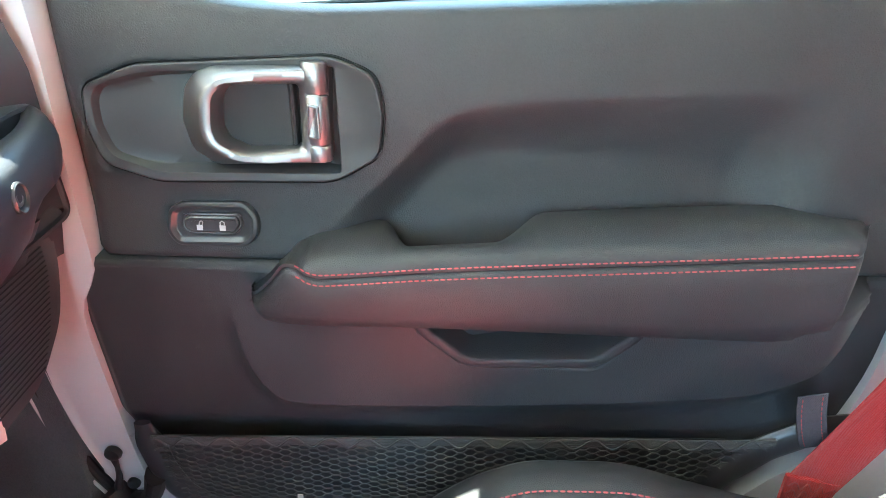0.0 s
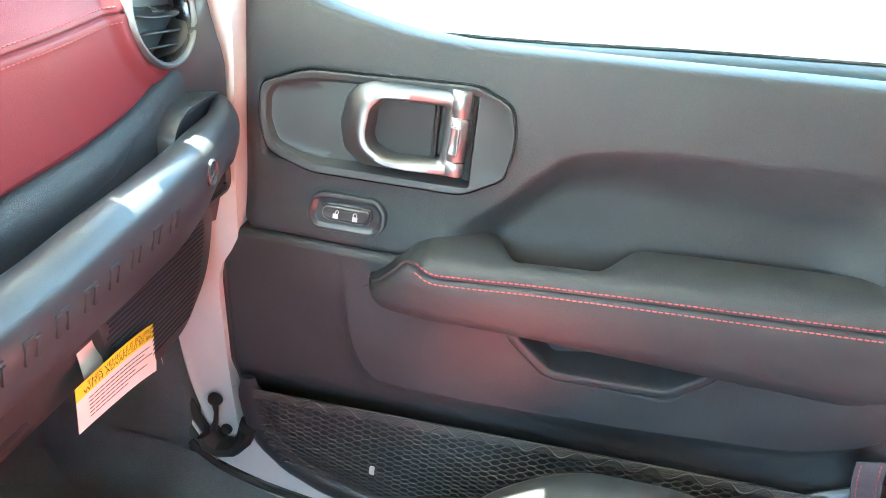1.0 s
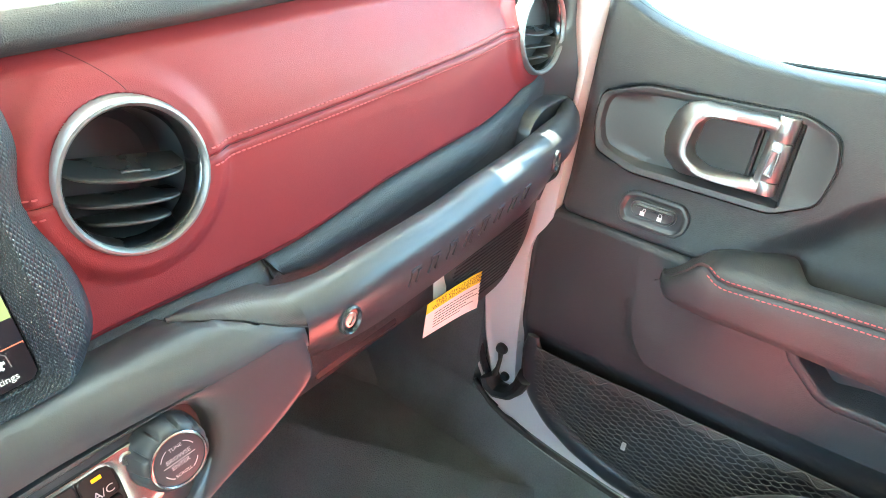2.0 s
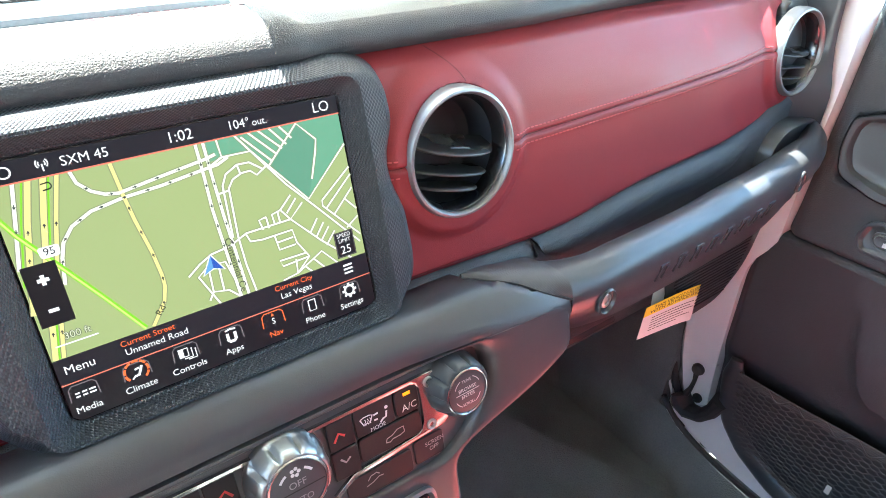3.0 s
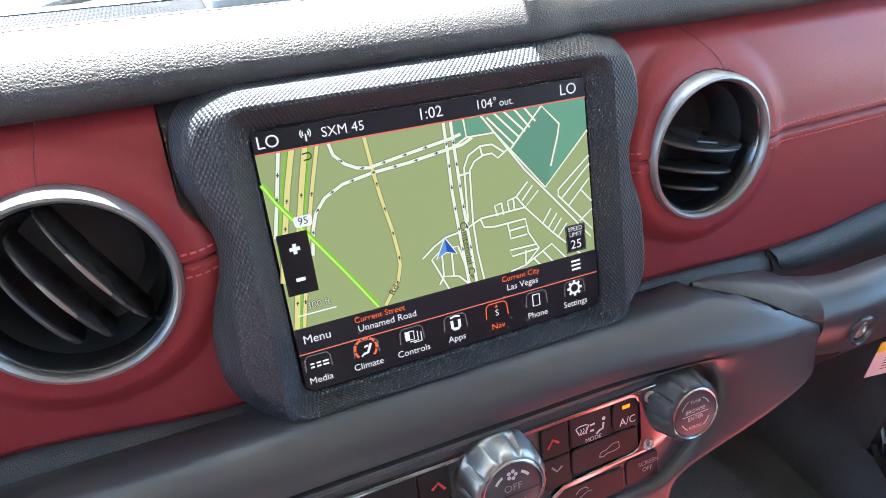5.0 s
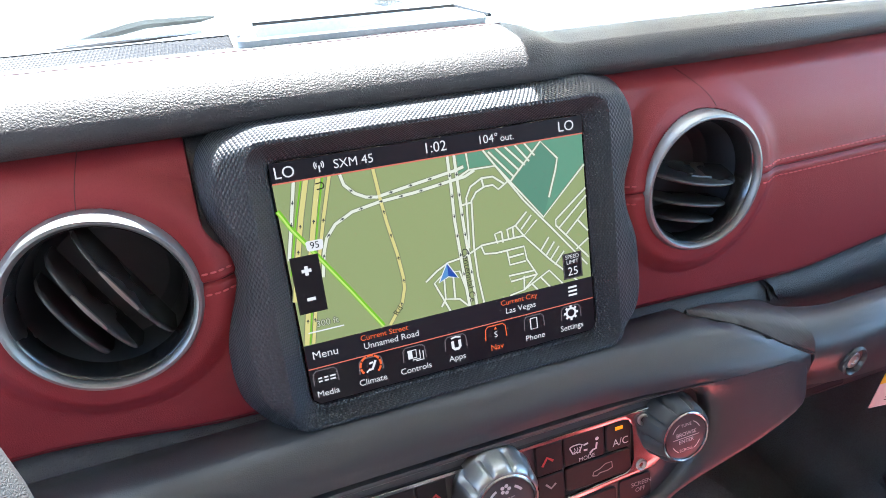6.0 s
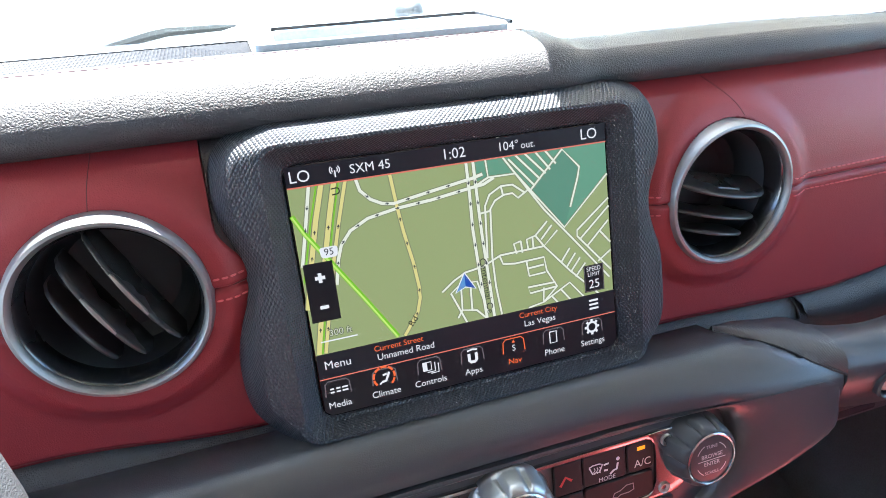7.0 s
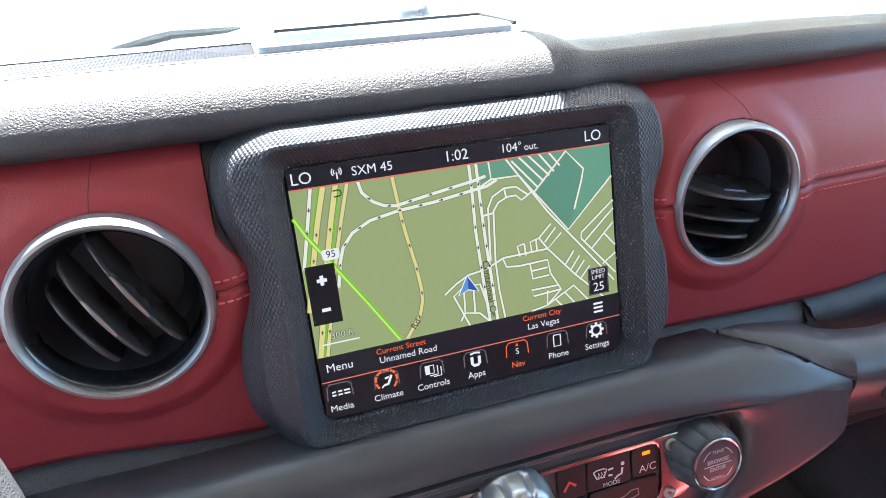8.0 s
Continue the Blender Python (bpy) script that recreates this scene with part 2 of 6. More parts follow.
def rounded(pts, r, n=5):
    """A polygon with rounded corners; r is a radius or one for each corner."""
    out = []
    m = len(pts)
    for i, p in enumerate(pts):
        p = Vector(p)
        a, b = Vector(pts[i - 1]) - p, Vector(pts[(i + 1) % m]) - p
        rad = r[i] if isinstance(r, (list, tuple)) else r
        d = min(rad, a.length * 0.48, b.length * 0.48)
        p0, p1 = p + a.normalized() * d, p + b.normalized() * d
        for k in range(n + 1):
            t = k / n
            out.append((1 - t) ** 2 * p0 + 2 * t * (1 - t) * p + t * t * p1)
    return out


def inset(pts, d):
    """A polygon (counter-clockwise) moved inwards by d."""
    out = []
    m = len(pts)
    for i, p in enumerate(pts):
        p = Vector(p)
        a, b = (p - Vector(pts[i - 1])), (Vector(pts[(i + 1) % m]) - p)
        a = a if a.length > 1e-9 else b
        b = b if b.length > 1e-9 else a
        na, nb = Vector((-a.y, a.x)).normalized(), Vector((-b.y, b.x)).normalized()
        s = (na + nb)
        s = s / max(0.3, s.length_squared) * 2 if s.length > 1e-6 else na
        out.append(p + s * d)
    return out


def stack(outline, levels, m, bottom=True, top=True):
    """Loops of an outline, one for each (inset, height), joined and capped, placed by m."""
    loops = [[m @ Vector((q.x, q.y, h)) for q in inset(outline, d)] for d, h in levels]
    bm = bmesh.new()
    rows = [[bm.verts.new(p) for p in s] for s in loops]
    n = len(outline)
    for a, b in zip(rows, rows[1:]):
        for i in range(n):
            j = (i + 1) % n
            bm.faces.new((a[i], a[j], b[j], b[i]))
    if bottom:
        bm.faces.new(rows[0][::-1])
    if top:
        bm.faces.new(rows[-1])
    return bm


def ring(loops, m):
    """An open band through loops of (outline, height), cut by the same rays from the middle."""
    bm = bmesh.new()
    rows = [[bm.verts.new(m @ Vector((q.x, q.y, h(q) if callable(h) else h))) for q in o] for o, h in loops]
    n = len(rows[0])
    for a, b in zip(rows, rows[1:]):
        for i in range(n):
            j = (i + 1) % n
            bm.faces.new((a[i], a[j], b[j], b[i]))
    return bm


def wrapped(loops, m, c, ridge):
    """The same band with surface coordinates in metres, unrolled from the middle c; past the ridge it falls inwards."""
    bm = ring(loops, m)
    uv = bm.loops.layers.uv.new("UVMap")
    back = m.inverted()
    for f in bm.faces:
        p = back @ f.calc_center_median()
        fall = -0.8 if abs(p.x - c[0]) < ridge[0] and abs(p.y - c[1] + 0.0028) < ridge[1] else 0.8
        for lp in f.loops:
            q = back @ lp.vert.co
            d = Vector(((q.x - c[0]) * 0.75, q.y - c[1]))
            lp[uv].uv = Vector((q.x, q.y)) - d.normalized() * q.z * fall
    return bm


def radial(pts, c, n=200, ease=0.0):
    """A star-shaped outline resampled at n even angles about c."""
    out = []
    c = Vector(c)
    m = len(pts)
    for k in range(n):
        a = 2 * math.pi * k / n
        d = Vector((math.cos(a), math.sin(a)))
        best = 0
        for i in range(m):
            p, q = Vector(pts[i]) - c, Vector(pts[(i + 1) % m]) - c
            e = q - p
            den = d.x * e.y - d.y * e.x
            if abs(den) < 1e-12:
                continue
            t = (p.x * e.y - p.y * e.x) / den
            s = (p.x * d.y - p.y * d.x) / den
            if t > 0 and -1e-6 <= s <= 1 + 1e-6:
                best = max(best, t)
        out.append(c + d * best)
    return out


def lathe(profile, m, n=48):
    """A profile of (radius, height) turned about the axis z of m."""
    bm = bmesh.new()
    rows = []
    for r, h in profile:
        rows.append([bm.verts.new(m @ Vector((r * math.cos(2 * math.pi * k / n), r * math.sin(2 * math.pi * k / n), h))) for k in range(n)])
    for a, b in zip(rows, rows[1:]):
        for i in range(n):
            j = (i + 1) % n
            bm.faces.new((a[i], a[j], b[j], b[i]))
    if profile[0][0] > 0.003 and profile[-1][0] > 0.003:
        for i in range(n):
            j = (i + 1) % n
            bm.faces.new((rows[-1][i], rows[-1][j], rows[0][j], rows[0][i]))
    else:
        bm.faces.new(rows[0][::-1])
        bm.faces.new(rows[-1])
    return bm


def tube(path, radius, sides=6, flat=1.0, bm=None, up=(0, 0, 1)):
    """A round or flattened rod along a path; radius may be one number or one for each point."""
    bm = bm or bmesh.new()
    path = [Vector(p) for p in path]
    rows = []
    for i, p in enumerate(path):
        d = (path[min(i + 1, len(path) - 1)] - path[max(i - 1, 0)]).normalized()
        side = d.cross(Vector(up))
        side = side.normalized() if side.length > 1e-6 else Vector((1, 0, 0))
        over = side.cross(d)
        r = radius[i] if isinstance(radius, (list, tuple)) else radius
        rows.append([bm.verts.new(p + side * (r * math.cos(2 * math.pi * k / sides)) + over * (r * flat * math.sin(2 * math.pi * k / sides))) for k in range(sides)])
    for a, b in zip(rows, rows[1:]):
        for i in range(sides):
            j = (i + 1) % sides
            bm.faces.new((a[i], a[j], b[j], b[i]))
    bm.faces.new(rows[0][::-1])
    bm.faces.new(rows[-1])
    return bm


def blocks(bm, m, boxes):
    """Adds upright boxes (x0, y0, z0, x1, y1, z1) in the place m."""
    for x0, y0, z0, x1, y1, z1 in boxes:
        vs = [bm.verts.new(m @ Vector(p)) for p in ((x0, y0, z0), (x1, y0, z0), (x1, y1, z0), (x0, y1, z0), (x0, y0, z1), (x1, y0, z1), (x1, y1, z1), (x0, y1, z1))]
        for f in ((0, 3, 2, 1), (4, 5, 6, 7), (0, 1, 5, 4), (1, 2, 6, 5), (2, 3, 7, 6), (3, 0, 4, 7)):
            bm.faces.new([vs[i] for i in f])
    return bm


def resample(path, step):
    """Points at even steps along a path."""
    path = [Vector(p) for p in path]
    out, left = [path[0]], step
    for a, b in zip(path, path[1:]):
        length = (b - a).length
        at = left
        while at <= length:
            out.append(a.lerp(b, at / length))
            at += step
        left = at - length
    return out


def stitches(path, pitch=0.0048, length=0.0034, r=0.0005, lift=(0, 0, 0)):
    """A row of single thread stitches lying along a path."""
    bm = bmesh.new()
    pts = resample(path, pitch)
    up = Vector(lift)
    for a, b in zip(pts, pts[1:]):
        d = (b - a) * (length / pitch)
        a = a + up
        tube([a, a + d * 0.25 + up * 0.3, a + d * 0.75 + up * 0.3, a + d], [r * 0.6, r, r, r * 0.6], 5, bm=bm)
    return bm


def lettering(name, text, size, m, mat, parent, label="", align="CENTER", lift=0.0):
    """Raised or printed words as a mesh, in the place m (x along the line, y up the letters)."""
    cu = bpy.data.curves.new(name, "FONT")
    cu.body, cu.size, cu.align_x, cu.align_y, cu.extrude = text, size, align, "CENTER", lift
    cu.resolution_u = 3
    ob = bpy.data.objects.new(name, cu)
    me = bpy.data.meshes.new_from_object(ob)
    bpy.data.objects.remove(ob)
    bpy.data.curves.remove(cu)
    bm = bmesh.new()
    bm.from_mesh(me)
    bpy.data.meshes.remove(me)
    bm.transform(m)
    return part(name, bm, mat, parent, label, smooth=False)


def flat(pts, m, h=0.0):
    bm = bmesh.new()
    bm.faces.new([bm.verts.new(m @ Vector((p[0], p[1], h))) for p in pts])
    return bm


def strip(pts, w, m, h, bm=None):
    """A flat line of width w through points of a plane."""
    bm = bm or bmesh.new()
    pts = [Vector(p) for p in pts]
    left, right = [], []
    for i, p in enumerate(pts):
        d = pts[min(i + 1, len(pts) - 1)] - pts[max(i - 1, 0)]
        nrm = Vector((-d.y, d.x)).normalized() * w / 2
        left.append(bm.verts.new(m @ Vector((*(p + nrm), h))))
        right.append(bm.verts.new(m @ Vector((*(p - nrm), h))))
    for i in range(len(pts) - 1):
        bm.faces.new((left[i], right[i], right[i + 1], left[i + 1]))
    return bm


def disc(c, r, n=20):
    return [(c[0] + r * math.cos(2 * math.pi * k / n), c[1] + r * math.sin(2 * math.pi * k / n)) for k in range(n)]


def plane_at(origin, recline):
    """A face turned to the back of the car and reclined: x to the right, y up the face, z out of it."""
    a = radians(recline)
    return Matrix(((1, 0, 0, origin[0]), (0, math.sin(a), -math.cos(a), origin[1]), (0, math.cos(a), math.sin(a), origin[2]), (0, 0, 0, 1)))


def door_at(x):
    """A face turned to the inside of the passenger door: x towards the back of the car, y up, z inwards."""
    return Matrix(((0, 0, -1, x), (-1, 0, 0, 0), (0, 1, 0, 0), (0, 0, 0, 1)))


SCREEN = plane_at((0, 0, 1.32), 15.5)
STACK = plane_at((0, -0.070, 1.153), 14)

# ---------------------------------------------------------------- the surroundings and the shell of the car
def make_shell():
    bm = bmesh.new()
    blocks(bm, Matrix(), [(-60, -60, -0.2, 60, 80, 0.0)])
    tagged(part("ground", bm, CONCRETE, smooth=False), "pale sunlit asphalt parking lot", "ground", kind="structure")
    # floor pan with a raised tunnel
    us, vs = spaced(-0.70, 0.70, 36), spaced(-1.5, 0.55, 30)
    def floor_at(x, y):
        tunnel = 0.16 * (1 - smooth(0.10, 0.17, abs(x)))
        toe = 0.35 * smooth(0.15, 0.55, y)
        return (x, y, 0.50 + tunnel + toe + 0.12 * smooth(0.48, 0.62, abs(x)))
    tagged(part("floor", sheet(us, vs, floor_at, (0, 0, -0.05)), CARPET), "black carpeted car floor with footwells", "car floor", kind="structure")
    # roof, header, rear and driver side, all unseen, added to shape the light
    roof = bmesh.new()
    blocks(roof, Matrix(), [(-0.7218, -2.2, 1.72, 0.7218, 0.01, 1.78)])
    tagged(part("ceiling", roof, ROOFLINER, smooth=False), "unseen car roof added for shade, lining pale for bounce", "ceiling", kind="structure")
    hd = loft([[(x, -0.02, 1.712), (x, 0.012, 1.680), (x, 0.032, 1.676), (x, 0.040, 1.680), (x, 0.020, 1.74), (x, 0.012, 1.778)] for x in (-0.72, 0.72)])
    tagged(part("windshield_header", hd, ROOFLINER), "unseen windshield header rail, edge set to cut the sun", "header rail", kind="structure")
    back = bmesh.new()
    blocks(back, Matrix(), [(-0.78, -2.25, 0.45, 0.78, -2.2, 1.2), (-0.78, -2.25, 1.66, 0.78, -2.2, 1.78)])
    tagged(part("wall_rear", back, ROOFLINER, smooth=False), "unseen pale rear wall closing the cab", "wall", kind="structure")
    # unseen driver side; door height and wide pillar set the incoming light
    side = bmesh.new()
    blocks(side, Matrix(), [(-0.78, -2.2, 0.45, -0.73, -0.52, 1.25), (-0.78, -0.52, 0.45, -0.73, -0.02, 1.10), (-0.78, -1.0, 1.25, -0.73, -0.52, 1.75), (-0.78, -2.2, 1.69, -0.722, 0.03, 1.78)])
    tagged(part("wall_driver_side", side, DOORSKIN, smooth=False), "unseen driver side wall shaped to limit light from the left", "wall", kind="structure")
    rear = bmesh.new()
    blocks(rear, Matrix(), [(0.70, -2.2, 0.45, 0.76, -0.86, 1.25), (0.722, -2.2, 1.69, 0.78, 0.03, 1.78)])
    tagged(part("wall_passenger_side", rear, DOORSKIN, smooth=False), "unseen black rear side wall closing the cab", "wall", kind="structure")
    # unseen rear windows, tinted to dim light from behind
    for name, box in (("window_3", (-0.757, -2.19, 1.25, -0.753, -1.0, 1.69)), ("window_4", (0.728, -2.19, 1.25, 0.732, -0.86, 1.69)), ("window_5", (-0.72, -2.227, 1.2, 0.72, -2.223, 1.66))):
        pane = bmesh.new()
        blocks(pane, Matrix(), [box])
        tagged(part(name, pane, TINTED, smooth=False), "unseen tinted rear glass added to dim light from behind", "car window", kind="structure")
    # firewall below the dashboard
    fw = bmesh.new()
    blocks(fw, Matrix(), [(-0.72, 0.30, 0.5, 0.72, 0.34, 1.30)])
    tagged(part("wall_front", fw, DARK, smooth=False), "black firewall behind the footwell", "firewall", kind="structure")
    # A pillars follow the windshield; tops widened out of view to block sun
    for s, name in ((1, "pillar_passenger"), (-1, "pillar_driver")):
        secs = []
        for t in spaced(0, 1, 8):
            y, z, x = 0.30 - 0.28 * t, 1.28 + 0.44 * t, s * (0.70 - 0.02 * t)
            w = 0.035 + 0.065 * smooth(1.42, 1.47, z)
            secs.append([(x - s * w, y - 0.03, z), (x + s * 0.065, y - 0.03, z), (x + s * 0.065, y + 0.04, z), (x - s * w, y + 0.04, z)])
        tagged(part(name, loft(secs), ROOFLINER, smooth=60), "pale trimmed windshield pillar", "pillar", kind="structure")
    # body sides beside the footwells, added out of view to stop light leaks
    for s, name in ((1, "body_side_passenger"), (-1, "body_side_driver")):
        bm = bmesh.new()
        blocks(bm, Matrix(), [(min(s * 0.705, s * 0.745), -0.015, 0.45, max(s * 0.705, s * 0.745), 0.46, 1.285)])
        tagged(part(name, bm, WHITEPAINT, smooth=False), "white painted body side beside the footwell", "body side", kind="structure")
    # windshield
    ws = loft([[(x, 0.275, 1.335), (x, 0.036, 1.70), (x, 0.040, 1.703), (x, 0.279, 1.338)] for x in spaced(-0.69, 0.69, 12)])
    g = part("window_1", ws, GLASS)
    g.visible_shadow = False
    tagged(g, "clear flat windshield glass", "windshield", kind="structure")
    # passenger door glass
    dg = bmesh.new()
    blocks(dg, Matrix(), [(0.715, -0.78, 1.22, 0.719, 0.02, 1.71)])
    g = part("window_2", dg, GLASS, smooth=False)
    g.visible_shadow = False
    tagged(g, "clear raised passenger door window glass", "car window", kind="structure")


def make_shade_sheets():
    """Unseen sheets added at the windshield to shade the dashboard and leave sun gaps."""
    n = Vector((0, -0.836, -0.548))
    def paper(x0, x1, z0, z1):
        def at(u, v):
            z = z0 + (z1 - z0) * v
            return Vector((x0 + (x1 - x0) * u, 0.275 - 0.656 * (z - 1.335), z)) + n * 0.004
        return sheet(spaced(0, 1, 8), spaced(0, 1, 6), at, n * 0.0006)
    tagged(part("shade_sheet_wide", paper(0.067, 0.466, 1.42, 1.580), SHEETPAPER), "unseen paper sheet added to shade the passenger dash", "paper sheet")
    tagged(part("shade_sheet_small", paper(0.500, 0.562, 1.554, 1.60), SHEETPAPER), "unseen small sheet added to shade the bar between sun patches", "paper sheet")
    tagged(part("shade_sheet_low", paper(0.4675, 0.562, 1.45, 1.5525), SHEETPAPER), "unseen low sheet added to keep sun off the red panel", "paper sheet")


def make_mirror():
    # unseen mirror, added among the shade casters above the dash
    v = thing("rear_view_mirror", (0, 0.03, 1.62), "unseen black rear-view mirror added at the windshield", "mirror")
    o = rounded([(-0.125, -0.032), (0.125, -0.032), (0.125, 0.032), (-0.125, 0.032)], 0.02)
    m = plane_at((-0.02, 0.02, 1.61), -8)
    part("mirror_housing", stack(o, [(0.012, -0.03), (0, -0.01), (0, 0.004), (0.004, 0.006)], m), DARK, v)
    part("mirror_glass", stack(inset(o, 0.005), [(0, 0.0062), (0.001, 0.0072)], m), CHROME, v)
    part("mirror_stem", tube([(-0.02, 0.04, 1.615), (-0.02, 0.06, 1.65), (-0.02, 0.07, 1.66)], 0.011, 8), DARK, v)


# ---------------------------------------------------------------- the dashboard
def vent_centres():
    return ((-0.1695, 1.273), (0.165, 1.2725), (0.606, 1.273))


def red_bottom(x):
    return curve([(-0.4, 1.196), (-0.22, 1.196), (-0.12, 1.186), (0.12, 1.188), (0.25, 1.184), (0.37, 1.197), (0.54, 1.207), (0.59, 1.217), (0.625, 1.229), (0.655, 1.262)], x)


def red_top(x):
    return curve([(-0.4, 1.3375), (0.2, 1.337), (0.42, 1.330), (0.66, 1.323)], x)


def red_face(x, z):
    """How far back the padded red face stands at a place of the dashboard."""
    y = curve([(1.18, -0.024), (1.20, -0.0215), (1.235, -0.0175), (1.27, -0.0135), (1.30, -0.0065), (1.325, 0.005), (1.35, 0.020)], z)
    dz = z - seam_height(x)
    y += 0.0015 * math.exp(-(dz / 0.0011) ** 2) - 0.0005 * math.exp(-((abs(dz) - 0.0035) / 0.0030) ** 2)
    y += 0.016 * smooth(0.46, 0.64, x) + 0.018 * smooth(0.22, 0.45, x) * smooth(1.27, 1.34, z)
    for cx, cz in vent_centres():
        r = math.hypot(x - cx, (z - cz))
        y -= 0.0055 * (1 - smooth(0.049, 0.063, r))
        y += 0.08 * (1 - smooth(0.0365, 0.0425, r))
    y += 0.06 * smooth(0.104, 0.096, abs(x)) * smooth(1.19, 1.196, z) * smooth(1.334, 1.328, z)
    return y


def seam_height(x):
    return curve([(-0.4, 1.266), (-0.2, 1.270), (-0.11, 1.2735), (0.11, 1.2735), (0.2, 1.2695), (0.35, 1.272), (0.56, 1.279), (0.66, 1.281)], x)


def make_dashboard():
    d = thing("dashboard", (0, 0.1, 1.0), "black and red leather dashboard with red stitching", "dashboard")
    us = sorted(spaced(-0.40, 0.650, 420) + [cx + dx for cx, _ in vent_centres() for dx in spaced(-0.0505, 0.0505, 84) if cx + dx < 0.650])
    us = [x for x, nx in zip(us, us[1:] + [1.0]) if nx - x > 0.0002]
    ts = spaced(0, 0.46, 72) + spaced(0.465, 0.66, 96) + spaced(0.665, 1, 54)
    def face(x, t):
        z = red_bottom(x) + (red_top(x) - red_bottom(x)) * t
        roll = 0.006 * (smooth(0.0, 1.0, 1 - t / 0.05) if t < 0.05 else 0) + 0.01 * smooth(0.94, 1.0, t)
        return (x, red_face(x, z) + roll, z)
    thick = (0, 0.10, 0)
    def left_face(x, t):
        z = face(x, t)[2]
        return face(x + 0.018 * smooth(-0.150, -0.1215, x) * smooth(1.302, 1.268, z), t)
    def deep_face(x, t):
        p = face(x, t)
        return (p[0], p[1] + 0.0025, p[2])
    part("red_panel", sheet([x for x in us if x < -0.122] + [-0.1215], ts, left_face, thick), RED, d, "red leather dash panel", smooth=60)
    part("screen_surround", sheet([-0.1208] + [x for x in us if -0.120 < x < 0.107] + [0.1075], ts, deep_face, thick), LEATHER, d, "black surround behind the screen", smooth=60)
    red = part("red_panel", sheet([0.1082] + [x for x in us if x > 0.109], ts, face, thick), RED, d, "red leather dash panel", smooth=60)
    # double seam
    for off, nm in ((0.0052, "upper_stitching"), (-0.0052, "lower_stitching")):
        for x0, x1 in ((0.211, 0.560), (-0.1258, -0.109), (0.1095, 0.1208), (-0.40, -0.217)):
            n = max(9, int((x1 - x0) / 0.003))
            path = [(x, red_face(x, seam_height(x) + off) - 0.0004, seam_height(x) + off) for x in spaced(x0, x1, n)]
            part(nm, stitches(path, 0.0040, 0.0029, 0.00055), THREAD, red, "red stitching", kind="stuff")
    for x0, x1 in ((0.211, 0.562), (-0.40, -0.217), (-0.1258, -0.108), (0.108, 0.1210)):
        n = max(3, int((x1 - x0) / 0.008))
        part("seam_groove", tube([(x, red_face(x, seam_height(x)) + 0.0004, seam_height(x)) for x in spaced(x0, x1, n)], 0.0007, 5), SEAM, red)
    # short seams that run up from the vents
    for cx, cz, off, lean in ((-0.1695, 1.273, -0.0005, 0.22), (0.165, 1.2725, 0.011, -1.0)):
        path = []
        for t in spaced(0, 1, 14):
            z = cz + 0.0425 + t * 0.0215
            x = cx + off + lean * (z - cz - 0.0425) * (0.5 + 0.5 * t)
            path.append((x, red_face(x, z), z))
        part("vent_seam", tube(path, 0.00022, 5), SEAM, red)
    # top pad with a raised middle
    def hump(x):
        return smooth(0.088, 0.066, x) if x > 0 else 1.0
    secs = []
    for x in spaced(-0.45, 0.68, 150):
        h = hump(x)
        far = 0.014 + 0.020 * smooth(0.22, 0.45, x) + 0.012 * smooth(0.46, 0.66, x)
        drop = curve([(-0.45, 0.0), (0.2, 0.0), (0.42, -0.010), (0.68, -0.018)], x)
        top = 1.3565 + 0.006 * h + drop
        prof = [(0.016, 1.322), (0.003, 1.3345), (-0.0055, 1.3380), (-0.0096, 1.3432), (-0.0092, 1.3465), (-0.0050, 1.3530 - 0.001 * (1 - h) + 0.4 * drop), (0.0005, 1.3588 - 0.003 * (1 - h) + 0.8 * drop), (0.007, top - 0.0012), (0.018, top),
                (0.034, top + 0.001 * h), (0.052, top - 0.0005 - 0.004 * (1 - h)), (0.060, top - 0.006 - 0.004 * (1 - h)), (0.09, 1.345 + drop - 0.016 * (1 - h)), (0.20, 1.335 + drop - 0.022 * (1 - h)), (0.27, 1.328 - 0.030 * (1 - h)), (0.27, 1.28), (0.016, 1.30)]
        secs.append([(x, y + far + 0.004 * (1 - h), z) for y, z in prof])
    pad = part("top_pad", loft(secs), PAD, d, "black grained dash top pad", smooth=60)
    part("pad_slot", tube([(x, 0.0775 - 0.0065 * math.sin(math.pi * (x + 0.185) / 0.087) * 0.5, 1.3585) for x in spaced(-0.185, -0.098, 16)], [0.0004 + 0.0040 * math.sin(math.pi * i / 15) for i in range(16)], 8, 0.4), DARK, pad, "dark slot behind the pad")
    path = [(x, 0.0535, 1.3632) for x in spaced(-0.30, 0.066, 60)]
    part("pad_stitching", stitches(path, 0.0055, 0.0036, 0.00035), DARKTHREAD, pad, "dark red stitching", kind="stuff")
    path = [(x, 0.0610, 1.3626) for x in spaced(-0.02, 0.060, 60)]
    part("pad_stitching", stitches(path, 0.0055, 0.0036, 0.00035), DARKTHREAD, pad, "dark red stitching", kind="stuff")
    # tray with a clear rim behind the pad; its pale blue paints in glare
    o = rounded([(-0.088, 0.064), (0.060, 0.064), (0.052, 0.104), (-0.074, 0.104)], 0.008)
    m = Matrix.Translation((0, 0, 0))
    tray = part("dash_tray", stack(o, [(0, 1.352), (0, 1.3655), (0.0012, 1.3665), (0.0024, 1.3655), (0.003, 1.357)], m), TRAYMAT, d, "shallow dash tray with bluish glare in its colour")
    part("tray_rim", tube([(-0.074, 0.104, 1.3668), (0.052, 0.104, 1.3668), (0.060, 0.066, 1.3662)], 0.0013, 6), DARK, tray)
    # mesh grille on the dash top
    gr = bmesh.new()
